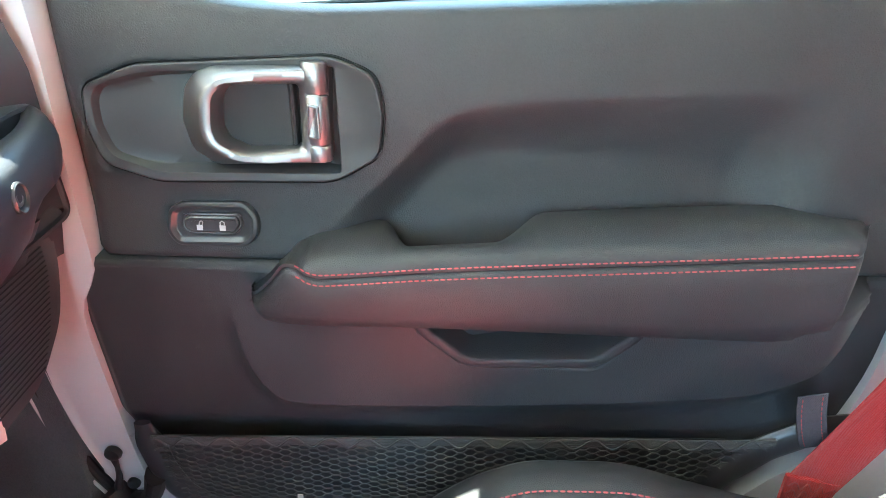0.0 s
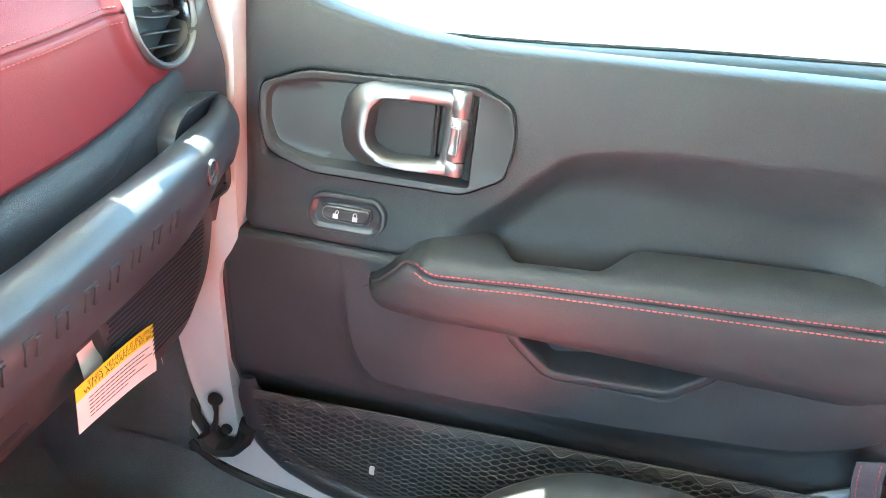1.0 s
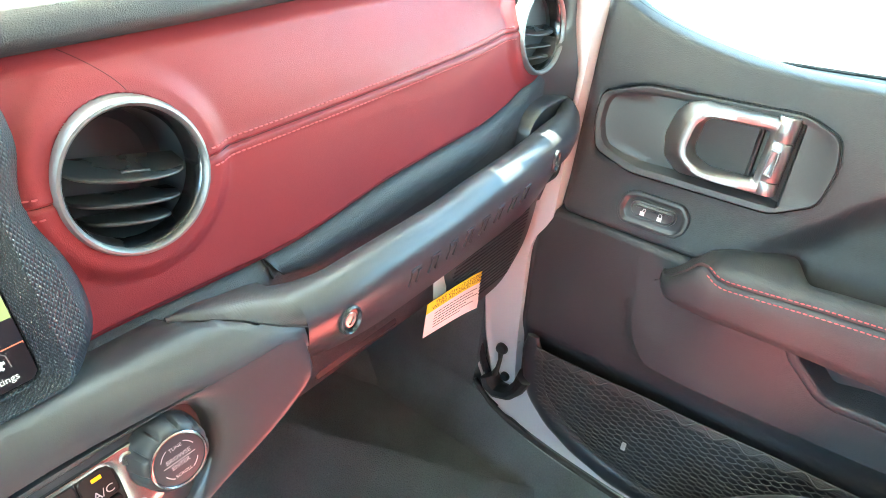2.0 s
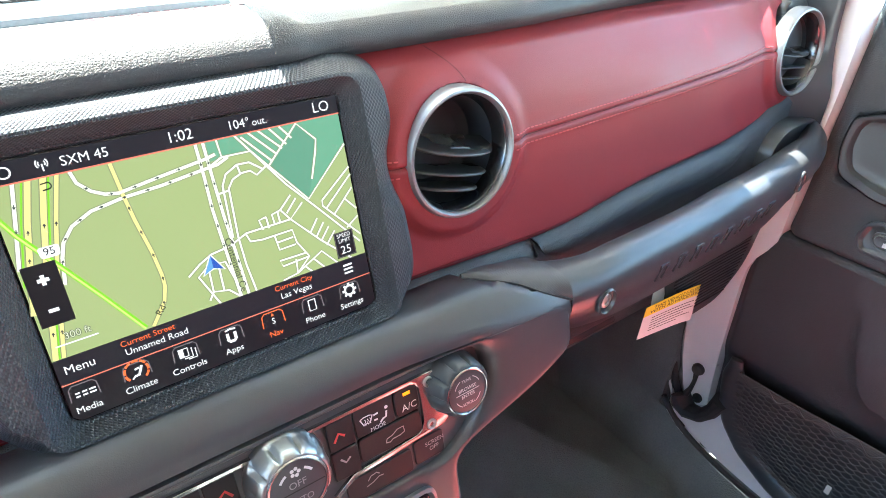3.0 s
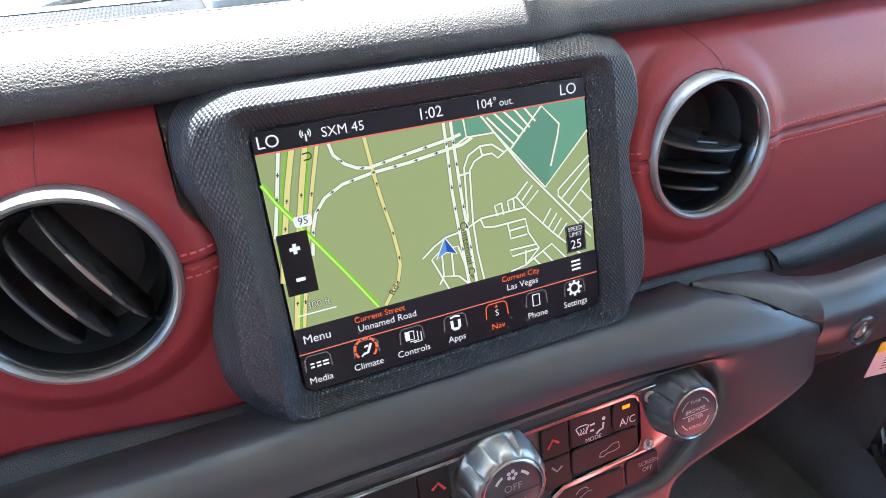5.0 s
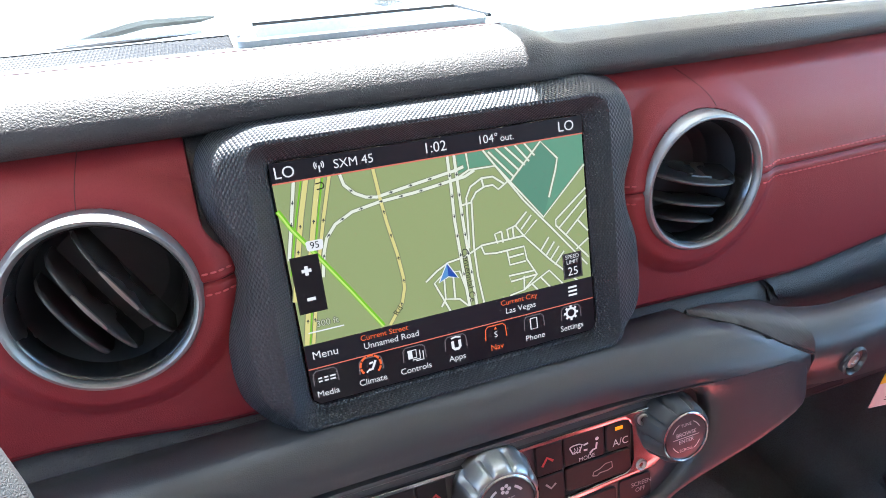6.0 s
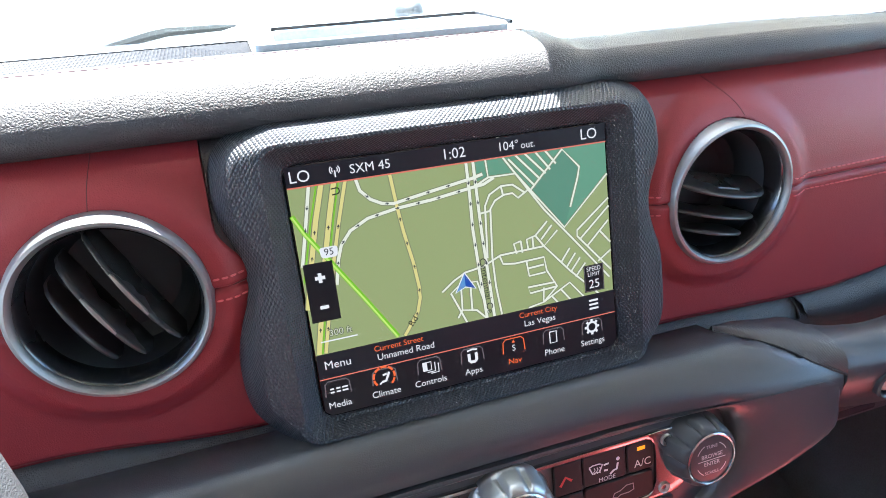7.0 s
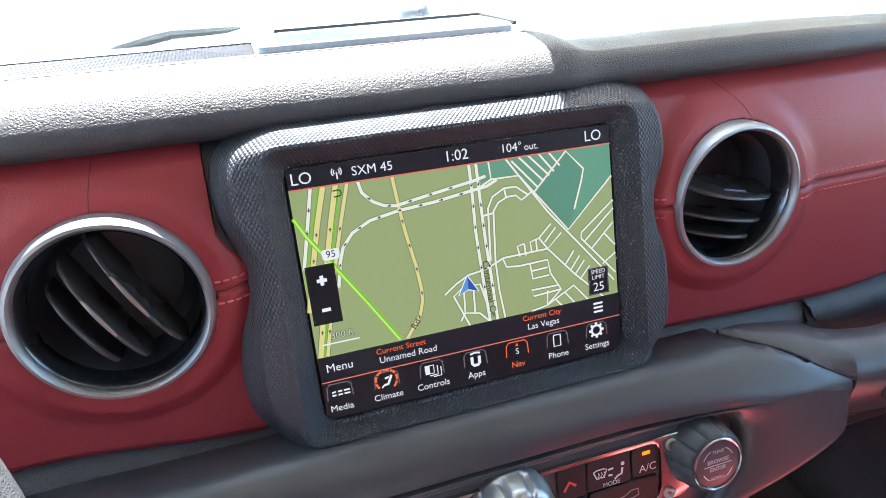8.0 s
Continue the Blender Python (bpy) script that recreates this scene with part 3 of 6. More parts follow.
    y0, y1, z = 0.086, 0.126, 1.3575
    for s in (1, -1):
        x = -0.46
        while x < -0.085:
            a, b = (x, y0, z), (x + s * (y1 - y0), y1, z)
            tube([a, b], 0.00055, 4, bm=gr)
            x += 0.0040
    grille = part("dash_grille", gr, DARK, d, "black mesh grille", kind="stuff")
    o = rounded([(-0.47, y0 - 0.004), (-0.083, y0 - 0.004), (-0.083, y1 + 0.004), (-0.47, y1 + 0.004)], 0.004)
    part("grille_frame", ring([(o, 1.340), (o, 1.3585), (inset(o, 0.004), 1.3585), (inset(o, 0.004), 1.340)], m), DARK, grille)
    return d


def make_vent(place, tilts, rise, glints=0):
    """A round vent: a satin ring, a dark barrel and three half-round slats."""
    v = thing("air_vent", (0, 0, 0), "round dashboard air vent with satin silver ring and black slats", "air vent", "round dashboard vents")
    m = Matrix(((1, 0, 0, 0), (0, 0, -1, 0), (0, 1, 0, 0), (0, 0, 0, 1)))
    part("vent_ring", lathe([(0.0384, -0.010), (0.0384, 0.0006), (0.0392, 0.0032), (0.0404, 0.0044), (0.0418, 0.0040), (0.0430, 0.0018), (0.0436, -0.0015), (0.0440, -0.010)], m, 72), SATIN, v, "satin silver ring")
    bm = lathe([(0.002, -0.044), (0.028, -0.043), (0.0340, -0.036), (0.0368, -0.014), (0.0374, -0.010), (0.0364, -0.010), (0.0334, -0.035), (0.027, -0.041), (0.002, -0.042)], m, 56)
    part("barrel", bm, BARREL, v, "dark vent barrel")
    part("ring_lip", lathe([(0.0385, 0.0004), (0.0381, -0.002), (0.0366, -0.012), (0.0360, -0.0125), (0.0372, -0.001)], m, 72), LIPMETAL, v, "dark satin inner lip")
    for k, (h, w) in enumerate(((-0.001, 0.0338), (-0.0177, 0.0300), (-0.0290, 0.0235))):
        turn = Matrix.Translation((0, 0.0115, h + rise)) @ pose(0, 0, 0, tilts[k], 0, 0)
        secs = []
        for t in spaced(-1, 1, 25):
            arc = math.sqrt(max(0.0, 1 - t * t))
            f = -0.0005 - 0.0145 * arc
            b = 0.013
            secs.append([turn @ Vector((w * t, y, z)) for y, z in ((f + 0.0006, -0.0009), (f, -0.0003), (f, 0.0003), (f + 0.0006, 0.0009), (f + 0.004, 0.0011), (b, 0.0008), (b, -0.0008), (f + 0.004, -0.0011))])
        s = part("slat", loft(secs), SLAT, v, smooth=50)
        # bright strips on the first slats imitate sun glints on their edges
        if k < glints:
            edge = []
            for t in spaced(-0.42, 0.30, 15):
                f = -0.0008 - 0.0145 * math.sqrt(1 - t * t)
                swell = 0.0003 + 0.0010 * math.sqrt(max(0.0, 1 - ((t + 0.06) / 0.37) ** 2))
                edge.append([turn @ Vector((w * t, y, z)) for y, z in ((f, -swell * 0.5), (f - 0.0003, 0), (f, swell), (f + 0.0012, swell + 0.0002), (f + 0.0016, -swell * 0.5))])
            part("slat_glint", loft(edge), KNOBMETAL, s, "bright strip imitating a sun glint", smooth=50)
        elif k == 0:
            part("slat_tab", tube([turn @ Vector((-0.006, -0.006, 0.0012)), turn @ Vector((0.010, -0.006, 0.0012))], 0.0014, 8, 0.6), SMOOTH, s)
    v.matrix_basis = place


def make_vents():
    make_vent(pose(-0.1695, -0.0180, 1.2730, -7, 0, 0) @ pose(0, 0, 0, 0, 63, 0), (2, 0, -4), 0.0120, 2)
    make_vent(pose(0.165, -0.0178, 1.2720, -7, 0, 0) @ pose(0, 0, 0, 0, 13, 0), (18, 2, -3), 0.0045)
    make_vent(pose(0.606, -0.0085, 1.272, -7, 0, 0) @ pose(0, 0, 0, 0, 6, 0), (20, -4, -8), 0.002)


def make_bezel():
    s = thing("touchscreen", (0, -0.02, 1.19), "touchscreen with navigation map in a knurled black bezel", "touchscreen")
    half = [(0.092, 0.0250), (0.113, 0.0178), (0.1215, 0.003), (0.1232, -0.020), (0.1145, -0.042), (0.1155, -0.056), (0.1215, -0.073), (0.1225, -0.105), (0.1200, -0.120), (0.1010, -0.1445), (0.0, -0.1485)]
    right = half[:-1]
    loop = [(-x, v) for x, v in right] + [(0.0, -0.1485)] + right[::-1]
    base = rounded(loop, 0.008, 4)
    c = (0, -0.06)
    n = 300
    B = radial(base, c, n)
    def box(hw, top, bot, r):
        return radial(rounded([(-hw, bot), (hw, bot), (hw, top), (-hw, top)], r, 8), c, n)
    loops = [(B, -0.026), (B, -0.0065), (inset(B, 0.0052), 0.0034), (inset(B, 0.0064), 0.0050), (inset(B, 0.0086), 0.0078), (inset(B, 0.0108), 0.0098), (box(0.1000, 0.0124, -0.1368, 0.013), 0.0114),
             (box(0.0970, 0.0106, -0.1354, 0.011), 0.0115), (box(0.0888, 0.0036, -0.1310, 0.008), 0.0014), (box(0.0876, 0.0022, -0.1296, 0.008), 0.0004), (box(0.0865, 0.0012, -0.1286, 0.008), -0.002)]
    part("bezel", wrapped(loops, SCREEN, c, (0.0965, 0.0725)), KNURL, s, "knurled black plastic bezel", smooth=30)
    o = rounded([(-0.0868, -0.1288), (0.0868, -0.1288), (0.0868, 0.0014), (-0.0868, 0.0014)], 0.007)
    glass = part("screen", stack(o, [(0, -0.006), (0, -0.0004), (0.0003, -0.0002)], SCREEN), GLOSSBLACK, s, "lit navigation screen")
    return glass


# ---------------------------------------------------------------- what the display shows, in millimetres of its face
def make_map(glass):
    olive = glowing("map land", (156, 170, 116))
    teal = glowing("map park", (103, 158, 130))
    road = glowing("map road", (236, 240, 222))
    edge = glowing("map road edge", (128, 134, 104))
    yellow = glowing("map highway", (226, 216, 140))
    green = glowing("map green line", (130, 205, 40))
    dark = glowing("display dark bar", (22, 22, 30))
    black = glowing("display black", (14, 13, 18))
    white = glowing("display white", (238, 240, 244))
    orange = glowing("display orange", (255, 112, 58))
    line = glowing("display thin line", (226, 120, 100))
    grey = glowing("display grey", (112, 104, 108))
    blue = glowing("display blue", (96, 152, 210))
    blue2 = glowing("display deep blue", (34, 82, 176))
    mm = SCREEN @ Matrix.Diagonal((0.001, 0.001, 1, 1))
    L0, L1, L2, L3, L4, L5, L6 = (0.00002, 0.00012, 0.00020, 0.00028, 0.00036, 0.00044, 0.00052)
    lx, rx, top, bot = -85.8, 85.8, 0.6, -127.8

    def face(name, pts, mat, h, label=""):
        return part(name, flat(pts, mm, h), mat, glass, label, smooth=False)

    face("map_land", [(lx, -97), (rx, -97), (rx, -9), (lx, -9)], olive, L0, "olive map land")
    for pts in ([(31.4, -19.1), (57.6, -52.6), (85.8, -27.0), (85.8, -9), (24.5, -9)], [(8.6, -9), (24.5, -9), (31.4, -19.1), (15.9, -18.8), (9.0, -20)]):
        face("map_park", pts, teal, L1, "teal map park")
    shade = [(38.8, -29.5), (59.4, -10.1), (69.1, -20.8), (67.5, -26.9), (62.0, -42.0), (57.6, -52.6)]
    face("map_park", shade, glowing("map park dark", (94, 146, 122)), L2)
    whites = [
        [(-75.5, -9.0), (-80.1, -28.9), (-84.8, -48.2)],
        [(-52.9, -9.0), (-51.5, -15.3), (-46.8, -20.4), (-41.4, -23.3), (-35.6, -24.3), (-15.4, -21.2), (7.0, -18.0), (13.0, -16.6)],
        [(-69.6, -60.0), (-67.0, -47.4), (-64.5, -40.5), (-59.1, -34.2), (-49.6, -29.5), (-34.4, -26.9), (-16.0, -25.6), (6.5, -22.7), (13.0, -22.0), (19.0, -19.4)],
        [(4.6, -9.0), (4.8, -26.1), (4.5, -44.4), (5.8, -70.0), (7.4, -95.0)],
        [(8.4, -9.0), (8.8, -29.8), (9.3, -48.5), (10.4, -67.8), (11.7, -95.0)],
        [(15.2, -9.0), (15.9, -18.8), (31.4, -19.1), (57.6, -52.6), (85.8, -27.0)],
        [(9.0, -22.0), (15.9, -18.8)],
        [(31.4, -19.1), (24.5, -9.0)],
        [(31.4, -19.1), (37.2, -27.7), (46.3, -40.9), (62.3, -60.0), (83.8, -86.3)],
        [(38.8, -29.5), (59.4, -10.1), (69.1, -20.8), (67.5, -26.9), (62.0, -42.0)],
        [(28.0, -11.0), (41.4, -26.5)], [(32.2, -9.6), (45.4, -24.1)], [(37.3, -9.2), (48.8, -21.5)], [(43.4, -9.1), (51.7, -19.8)], [(49.2, -9.2), (55.3, -17.2)],
        [(11.1, -61.5), (12.6, -33.5), (15.6, -27.9), (22.5, -24.4), (29.1, -24.6), (35.4, -29.6)],
        [(16.2, -95.0), (14.3, -78.3), (13.8, -62.0), (15.4, -35.5), (18.5, -31.4), (23.7, -29.2), (28.7, -29.1), (31.7, -32.1), (38.9, -28.0)],
        [(22.5, -24.4), (23.2, -29.2)], [(9.2, -37.0), (15.4, -36.4)],
    ]
    more = [
        [(31.0, -55.7), (31.4, -62.3)], [(28.0, -62.2), (26.8, -56.5), (31.0, -55.7)],
        [(47.4, -47.5), (39.8, -54.2), (34.5, -55.4), (35.0, -61.3)], [(38.0, -54.5), (38.1, -61.0)],
        [(39.8, -54.2), (44.4, -60.9)], [(50.0, -50.0), (43.0, -57.0)], [(53.2, -53.4), (44.4, -60.9), (59.1, -77.7), (76.6, -95.0)],
        [(8.2, -65.5), (18.5, -61.3), (44.4, -60.9)],
        [(18.2, -62.0), (19.6, -66.4), (26.4, -67.4), (43.9, -67.0), (44.9, -74.8), (50.5, -85.1), (41.5, -92.6)],
        [(33.3, -67.5), (34.2, -76.0), (44.1, -75.7)], [(43.5, -71.2), (33.9, -71.6)],
        [(49.6, -82.5), (32.9, -82.3), (34.0, -85.9), (50.5, -85.1)], [(42.3, -84.3), (41.5, -92.6), (32.5, -94.0), (32.1, -96.0)],
        [(59.9, -64.8), (54.0, -72.0)], [(63.2, -68.2), (57.0, -75.6)], [(65.9, -71.4), (59.4, -78.8)], [(69.0, -75.0), (62.4, -82.0)],
    ]
    third = [
        [(85.8, -40.5), (65.2, -55.6), (65.0, -58.9), (85.0, -82.0)], [(85.8, -45.0), (67.1, -60.6)], [(85.0, -53.0), (71.2, -65.4)],
        [(79.0, -58.0), (85.6, -66.0)], [(85.6, -70.4), (77.2, -75.6)],
        [(-16.1, -75.0), (-9.0, -70.1), (-2.1, -66.8), (8.2, -65.5)],
        [(-4.0, -95.0), (-11.4, -76.7), (-5.4, -72.5), (3.8, -72.9), (8.4, -91.9)], [(-5.4, -72.5), (-6.1, -87.0), (2.0, -88.8), (7.6, -95.0)], [(-0.1, -72.7), (-0.6, -88.0)],
        [(-6.1, -87.0), (-9.0, -91.0)], [(41.5, -92.6), (58.4, -84.5), (67.0, -95.0)], [(46.8, -90.3), (50.5, -95.0)], [(52.7, -87.5), (58.5, -95.0)],
    ]
    wide, thin, casing = bmesh.new(), bmesh.new(), bmesh.new()
    for i, pts in enumerate(whites + more + third):
        w = 1.6 if i < 5 else 1.05
        strip(pts, w, mm, L4, thin)
        strip(pts, w + 0.8, mm, L3, casing)
    golds = [[(-69.5, -9.0), (-75.0, -26.9), (-82.5, -56.0), (-85.4, -70.0)], [(-63.4, -9.0), (-68.0, -25.3), (-74.4, -50.0), (-84.0, -94.0)], [(-57.8, -9.0), (-64.0, -28.9), (-70.0, -50.0), (-80.5, -94.0)],
             [(-35.7, -9.0), (-34.2, -25.4), (-32.5, -39.1), (-29.4, -56.5), (-28.1, -69.3), (-28.3, -75.5), (-30.6, -83.0), (-36.8, -91.2), (-39.0, -94.0)]]
    for pts, w in zip(golds, (2.5, 2.5, 1.7, 1.7)):
        strip(pts, w, mm, L4, wide)
        strip(pts, w + 0.9, mm, L3, casing)
    part("map_street", thin, road, glass, "white map streets", smooth=False, kind="stuff")
    part("map_street_edge", casing, edge, glass, smooth=False, kind="stuff")
    part("map_highway", wide, yellow, glass, "pale yellow map highways", smooth=False, kind="stuff")
    gl = bmesh.new()
    strip([(-85.8, -22.5), (-80.9, -32.3), (-68.2, -52.0), (-56.2, -71.0), (-42.5, -93.5)], 2.4, mm, L5, gl)
    strip([(-71.8, -9.0), (-77.4, -26.9), (-85.2, -56.0)], 0.8, mm, L5, gl)
    strip([(-61.2, -9.0), (-65.9, -25.3), (-72.4, -50.0), (-82.2, -94.0)], 0.8, mm, L5, gl)
    part("map_green_line", gl, green, glass, "green map lines", smooth=False, kind="stuff")
    part("map_green_core", strip([(-85.8, -23.0), (-80.9, -32.8), (-68.2, -52.5), (-56.2, -71.5), (-42.8, -93.8)], 1.0, mm, L6), glowing("pale green", (200, 235, 120)), glass, smooth=False)
    # one-way arrows on the roads
    ar = bmesh.new()
    def darts(pts, step):
        path = resample([Vector((*p, 0)) for p in pts], step)
        for a, b in zip(path[1:], path[2:]):
            d = (b - a).normalized()
            nrm = Vector((-d.y, d.x, 0))
            tri = [a + d * 1.1, a + nrm * 0.75 - d * 0.2, a - nrm * 0.75 - d * 0.2]
            ar.faces.new([ar.verts.new(mm @ Vector((p.x, p.y, L6 + 0.00005))) for p in tri])
            strip([(a - d * 1.2).xy, (a - d * 0.1).xy], 0.4, mm, L6 + 0.00005, ar)
    for pts in whites[:5]:
        darts(pts, 11.0)
    for pts in golds:
        darts(pts[::-1], 13.0)
    part("map_arrow", ar, glowing("map arrow", (44, 50, 60)), glass, "small dark one-way arrows", smooth=False, kind="stuff")
    # zoom keys
    face("zoom_keys", [(-84.6, -77.2), (-70.2, -77.2), (-70.2, -47.0), (-84.6, -47.0)], black, 0.00060, "black zoom keys")
    for bx in ((-79.8, -55.7, -74.8, -53.9), (-78.2, -57.3, -76.4, -52.3), (-79.6, -70.8, -75.2, -69.0)):
        face("zoom_sign", [(bx[0], bx[1]), (bx[2], bx[1]), (bx[2], bx[3]), (bx[0], bx[3])], white, 0.00066)
    # road shield
    face("road_shield", rounded([(-75.0, -45.4), (-67.0, -45.4), (-66.4, -40.0), (-75.6, -40.0)], 1.6), white, 0.00060, "white road shield")
    at = lambda u, v, turn=0: mm @ Matrix.Translation((u, v, 0.00070)) @ pose(0, 0, 0, 0, 0, turn)
    def words(text, u, v, size, mat, turn=0, align="CENTER"):
        lettering("screen_text", text, size, at(u, v, turn), mat, glass, align=align)
    words("95", -71.0, -42.6, 5.0, black)
    words("U", -63.0, -13.6, 6.0, black, 95)
    words("Centennial Ce", 8.6, -76.4, 5.4, black, -87)
    words("Rd", -33.6, -87.0, 5.0, black, 48)
    for du, dv in ((0.3, 0.0), (-0.3, 0.0), (0.0, 0.3), (0.0, -0.3)):
        lettering("screen_text", "300 ft", 5.0, mm @ Matrix.Translation((-71.6 + du, -84.0 + dv, 0.00064)), black, glass)
    words("300 ft", -71.6, -84.0, 5.0, glowing("display soft white", (225, 230, 210)))
    strip_bm = strip([(-82.2, -87.8), (-63.4, -87.8)], 0.7, mm, 0.0006)
    part("scale_bar", strip_bm, white, glass, smooth=False)
    # own position
    face("position_arrow", [(-3.0, -67.0), (-8.4, -76.6), (-3.0, -74.2)], blue, 0.0007, "blue position arrow")
    face("position_arrow", [(-3.0, -67.0), (-3.0, -74.2), (2.2, -76.2)], blue2, 0.0007)
    part("position_edge", strip([(-3.0, -66.6), (-8.9, -77.0), (-3.0, -74.6), (2.7, -76.6), (-3.0, -66.6)], 0.6, mm, 0.00075), white, glass, smooth=False)
    # speed limit
    face("speed_sign", [(67.4, -92.6), (80.0, -92.6), (80.0, -77.0), (67.4, -77.0)], black, 0.00060, "black speed limit sign")
    part("speed_sign_edge", strip([(67.9, -92.1), (79.5, -92.1), (79.5, -77.5), (67.9, -77.5), (67.9, -92.1)], 0.35, mm, 0.00066), grey, glass, smooth=False)
    words("SPEED", 73.7, -79.4, 3.4, white)
    words("LIMIT", 73.7, -82.6, 3.4, white)
    words("25", 73.7, -88.4, 7.2, white)
    # header
    face("header_bar", [(lx, -9.2), (rx, -9.2), (rx, top), (lx, top)], dark, 0.00080, "dark header bar")
    part("header_line", strip([(lx, -9.4), (rx, -9.4)], 0.7, mm, 0.00086), line, glass, smooth=False)
    at = lambda u, v, turn=0: mm @ Matrix.Translation((u, v, 0.00090)) @ pose(0, 0, 0, 0, 0, turn)
    words("LO", -79.2, -4.6, 8.0, white)
    words("SXM 45", -44.8, -4.4, 6.4, white)
    words("1:02", -1.6, -4.1, 7.6, white)
    words("104°", 28.4, -4.3, 6.4, white)
    words("out.", 39.6, -4.9, 5.2, white)
    words("LO", 75.6, -4.2, 8.0, white)
    ant = bmesh.new()
    strip([(-62.2, -7.0), (-62.2, -3.6)], 0.7, mm, 0.0009, ant)
    for r in (1.4, 2.4):
        for s in (0, 180):
            strip([(-62.2 + r * math.cos(radians(s + a)), -3.4 + r * math.sin(radians(s + a))) for a in range(-45, 46, 15)], 0.55, mm, 0.0009, ant)
    part("antenna_symbol", ant, white, glass, smooth=False)
    # menu bars
    face("street_bar", [(lx, -108), (rx, -108), (rx, -94.2), (lx, -94.2)], dark, 0.00080, "dark street name bar")
    face("icon_bar", [(lx + 3, bot), (rx - 3, bot), (rx, bot + 3), (rx, -108), (lx, -108), (lx, bot + 3)], black, 0.00082, "black icon bar")
    part("menu_line", strip([(lx, -107.6), (rx, -107.6)], 0.6, mm, 0.00088), line, glass, smooth=False)
    words("Menu", -75.6, -100.6, 6.2, white)
    words("Current Street", -43.0, -97.6, 4.4, orange)
    words("Unnamed Road", -39.6, -102.4, 5.0, white)
    words("Current City", 37.4, -97.4, 4.4, orange)
    words("Las Vegas", 38.0, -102.6, 5.0, white)
    bars = bmesh.new()
    for dv in (-2.4, 0, 2.4):
        strip([(69.4, -100.2 + dv), (75.2, -100.2 + dv)], 1.2, mm, 0.0009, bars)
    part("menu_symbol", bars, white, glass, smooth=False)
    names = ("Media", "Climate", "Controls", "Apps", "Nav", "Phone", "Settings")
    for k, nm in enumerate(names):
        u = -77.6 + 24.63 * k
        active = nm == "Nav"
        words(nm, u, -122.6, 5.0, orange if active else white)
        tab = [(u - 6.6, -117.4), (u - 6.2, -110.8), (u - 4.6, -109.2), (u + 4.6, -109.2), (u + 6.2, -110.8), (u + 6.6, -117.4)]
        part("icon_tab", strip(tab, 0.6, mm, 0.00088), orange if active else grey, glass, smooth=False)
    icon = bmesh.new()
    # radio maker's mark as bars
    for i, w in enumerate((2.4, 2.6, 3.4)):
        x = -81.6 + i * 3.1
        for dv in (-1.2, 0.6):
            strip([(x, -114.2 + dv), (x + w - 0.4, -114.2 + dv)], 0.9, mm, 0.0009, icon)
    # controls: stacked cards
    for i in range(3):
        u = -31.8 + i * 1.9
        v = -111.4 - i * 0.9
        if i == 0:
            strip([(u - 0.3, v), (u + 4.6, v), (u + 4.6, v - 4.6), (u, v - 4.6), (u, v)], 0.6, mm, 0.0009, icon)
        else:
            strip([(u + 4.7, v + 0.3), (u + 4.7, v - 4.8), (u + 0.2, v - 4.8)], 0.6, mm, 0.0009, icon)
    strip([(-30.6, -111.4), (-30.6, -116.0)], 2.2, mm, 0.00092, icon)
    # apps letter shape
    strip([(-5.6, -112.2), (-5.6, -116.2), (-4.6, -117.2), (-2.4, -117.2), (-1.4, -116.2), (-1.4, -112.2)], 1.7, mm, 0.0009, icon)
    strip([(-6.4, -110.6), (-3.5, -110.0), (-0.6, -110.6)], 1.0, mm, 0.0009, icon)
    # phone
    strip([(43.2, -110.8), (47.4, -110.8), (47.4, -117.4), (43.2, -117.4), (43.2, -110.8)], 0.7, mm, 0.0009, icon)
    # gear
    for a in range(0, 360, 15):
        strip([(70.2 + 2.9 * math.cos(radians(a + d)), -113.6 + 2.9 * math.sin(radians(a + d))) for d in (0, 8, 16)], 1.3, mm, 0.0009, icon)
    for a in range(0, 360, 45):
        strip([(70.2 + r * math.cos(radians(a)), -113.6 + r * math.sin(radians(a))) for r in (2.6, 4.7)], 1.5, mm, 0.00091, icon)
    # climate: seated shape
    strip([(-54.6, -116.2), (-52.4, -116.0), (-51.2, -113.6), (-50.2, -111.4)], 1.3, mm, 0.0009, icon)
    strip([(-54.6, -116.2), (-55.8, -117.4)], 0.9, mm, 0.0009, icon)
    strip([(-53.8, -112.6), (-51.6, -112.2)], 1.1, mm, 0.00091, icon)
    part("icon_symbol", icon, white, glass, "white icons", smooth=False, kind="stuff")
    cl = bmesh.new()
    for a in range(-50, 230, 40):
        strip([(-53.1 + 5.6 * math.cos(radians(a + d)), -113.6 + 5.6 * math.sin(radians(a + d))) for d in (0, 11, 22, 33)], 1.2, mm, 0.0009, cl)
    part("climate_dial_symbol", cl, orange, glass, smooth=False)
    words("S", 20.9, -115.0, 5.0, white)
    face("nav_pointer", [(19.9, -111.8), (21.9, -111.8), (20.9, -109.9)], orange, 0.0009)


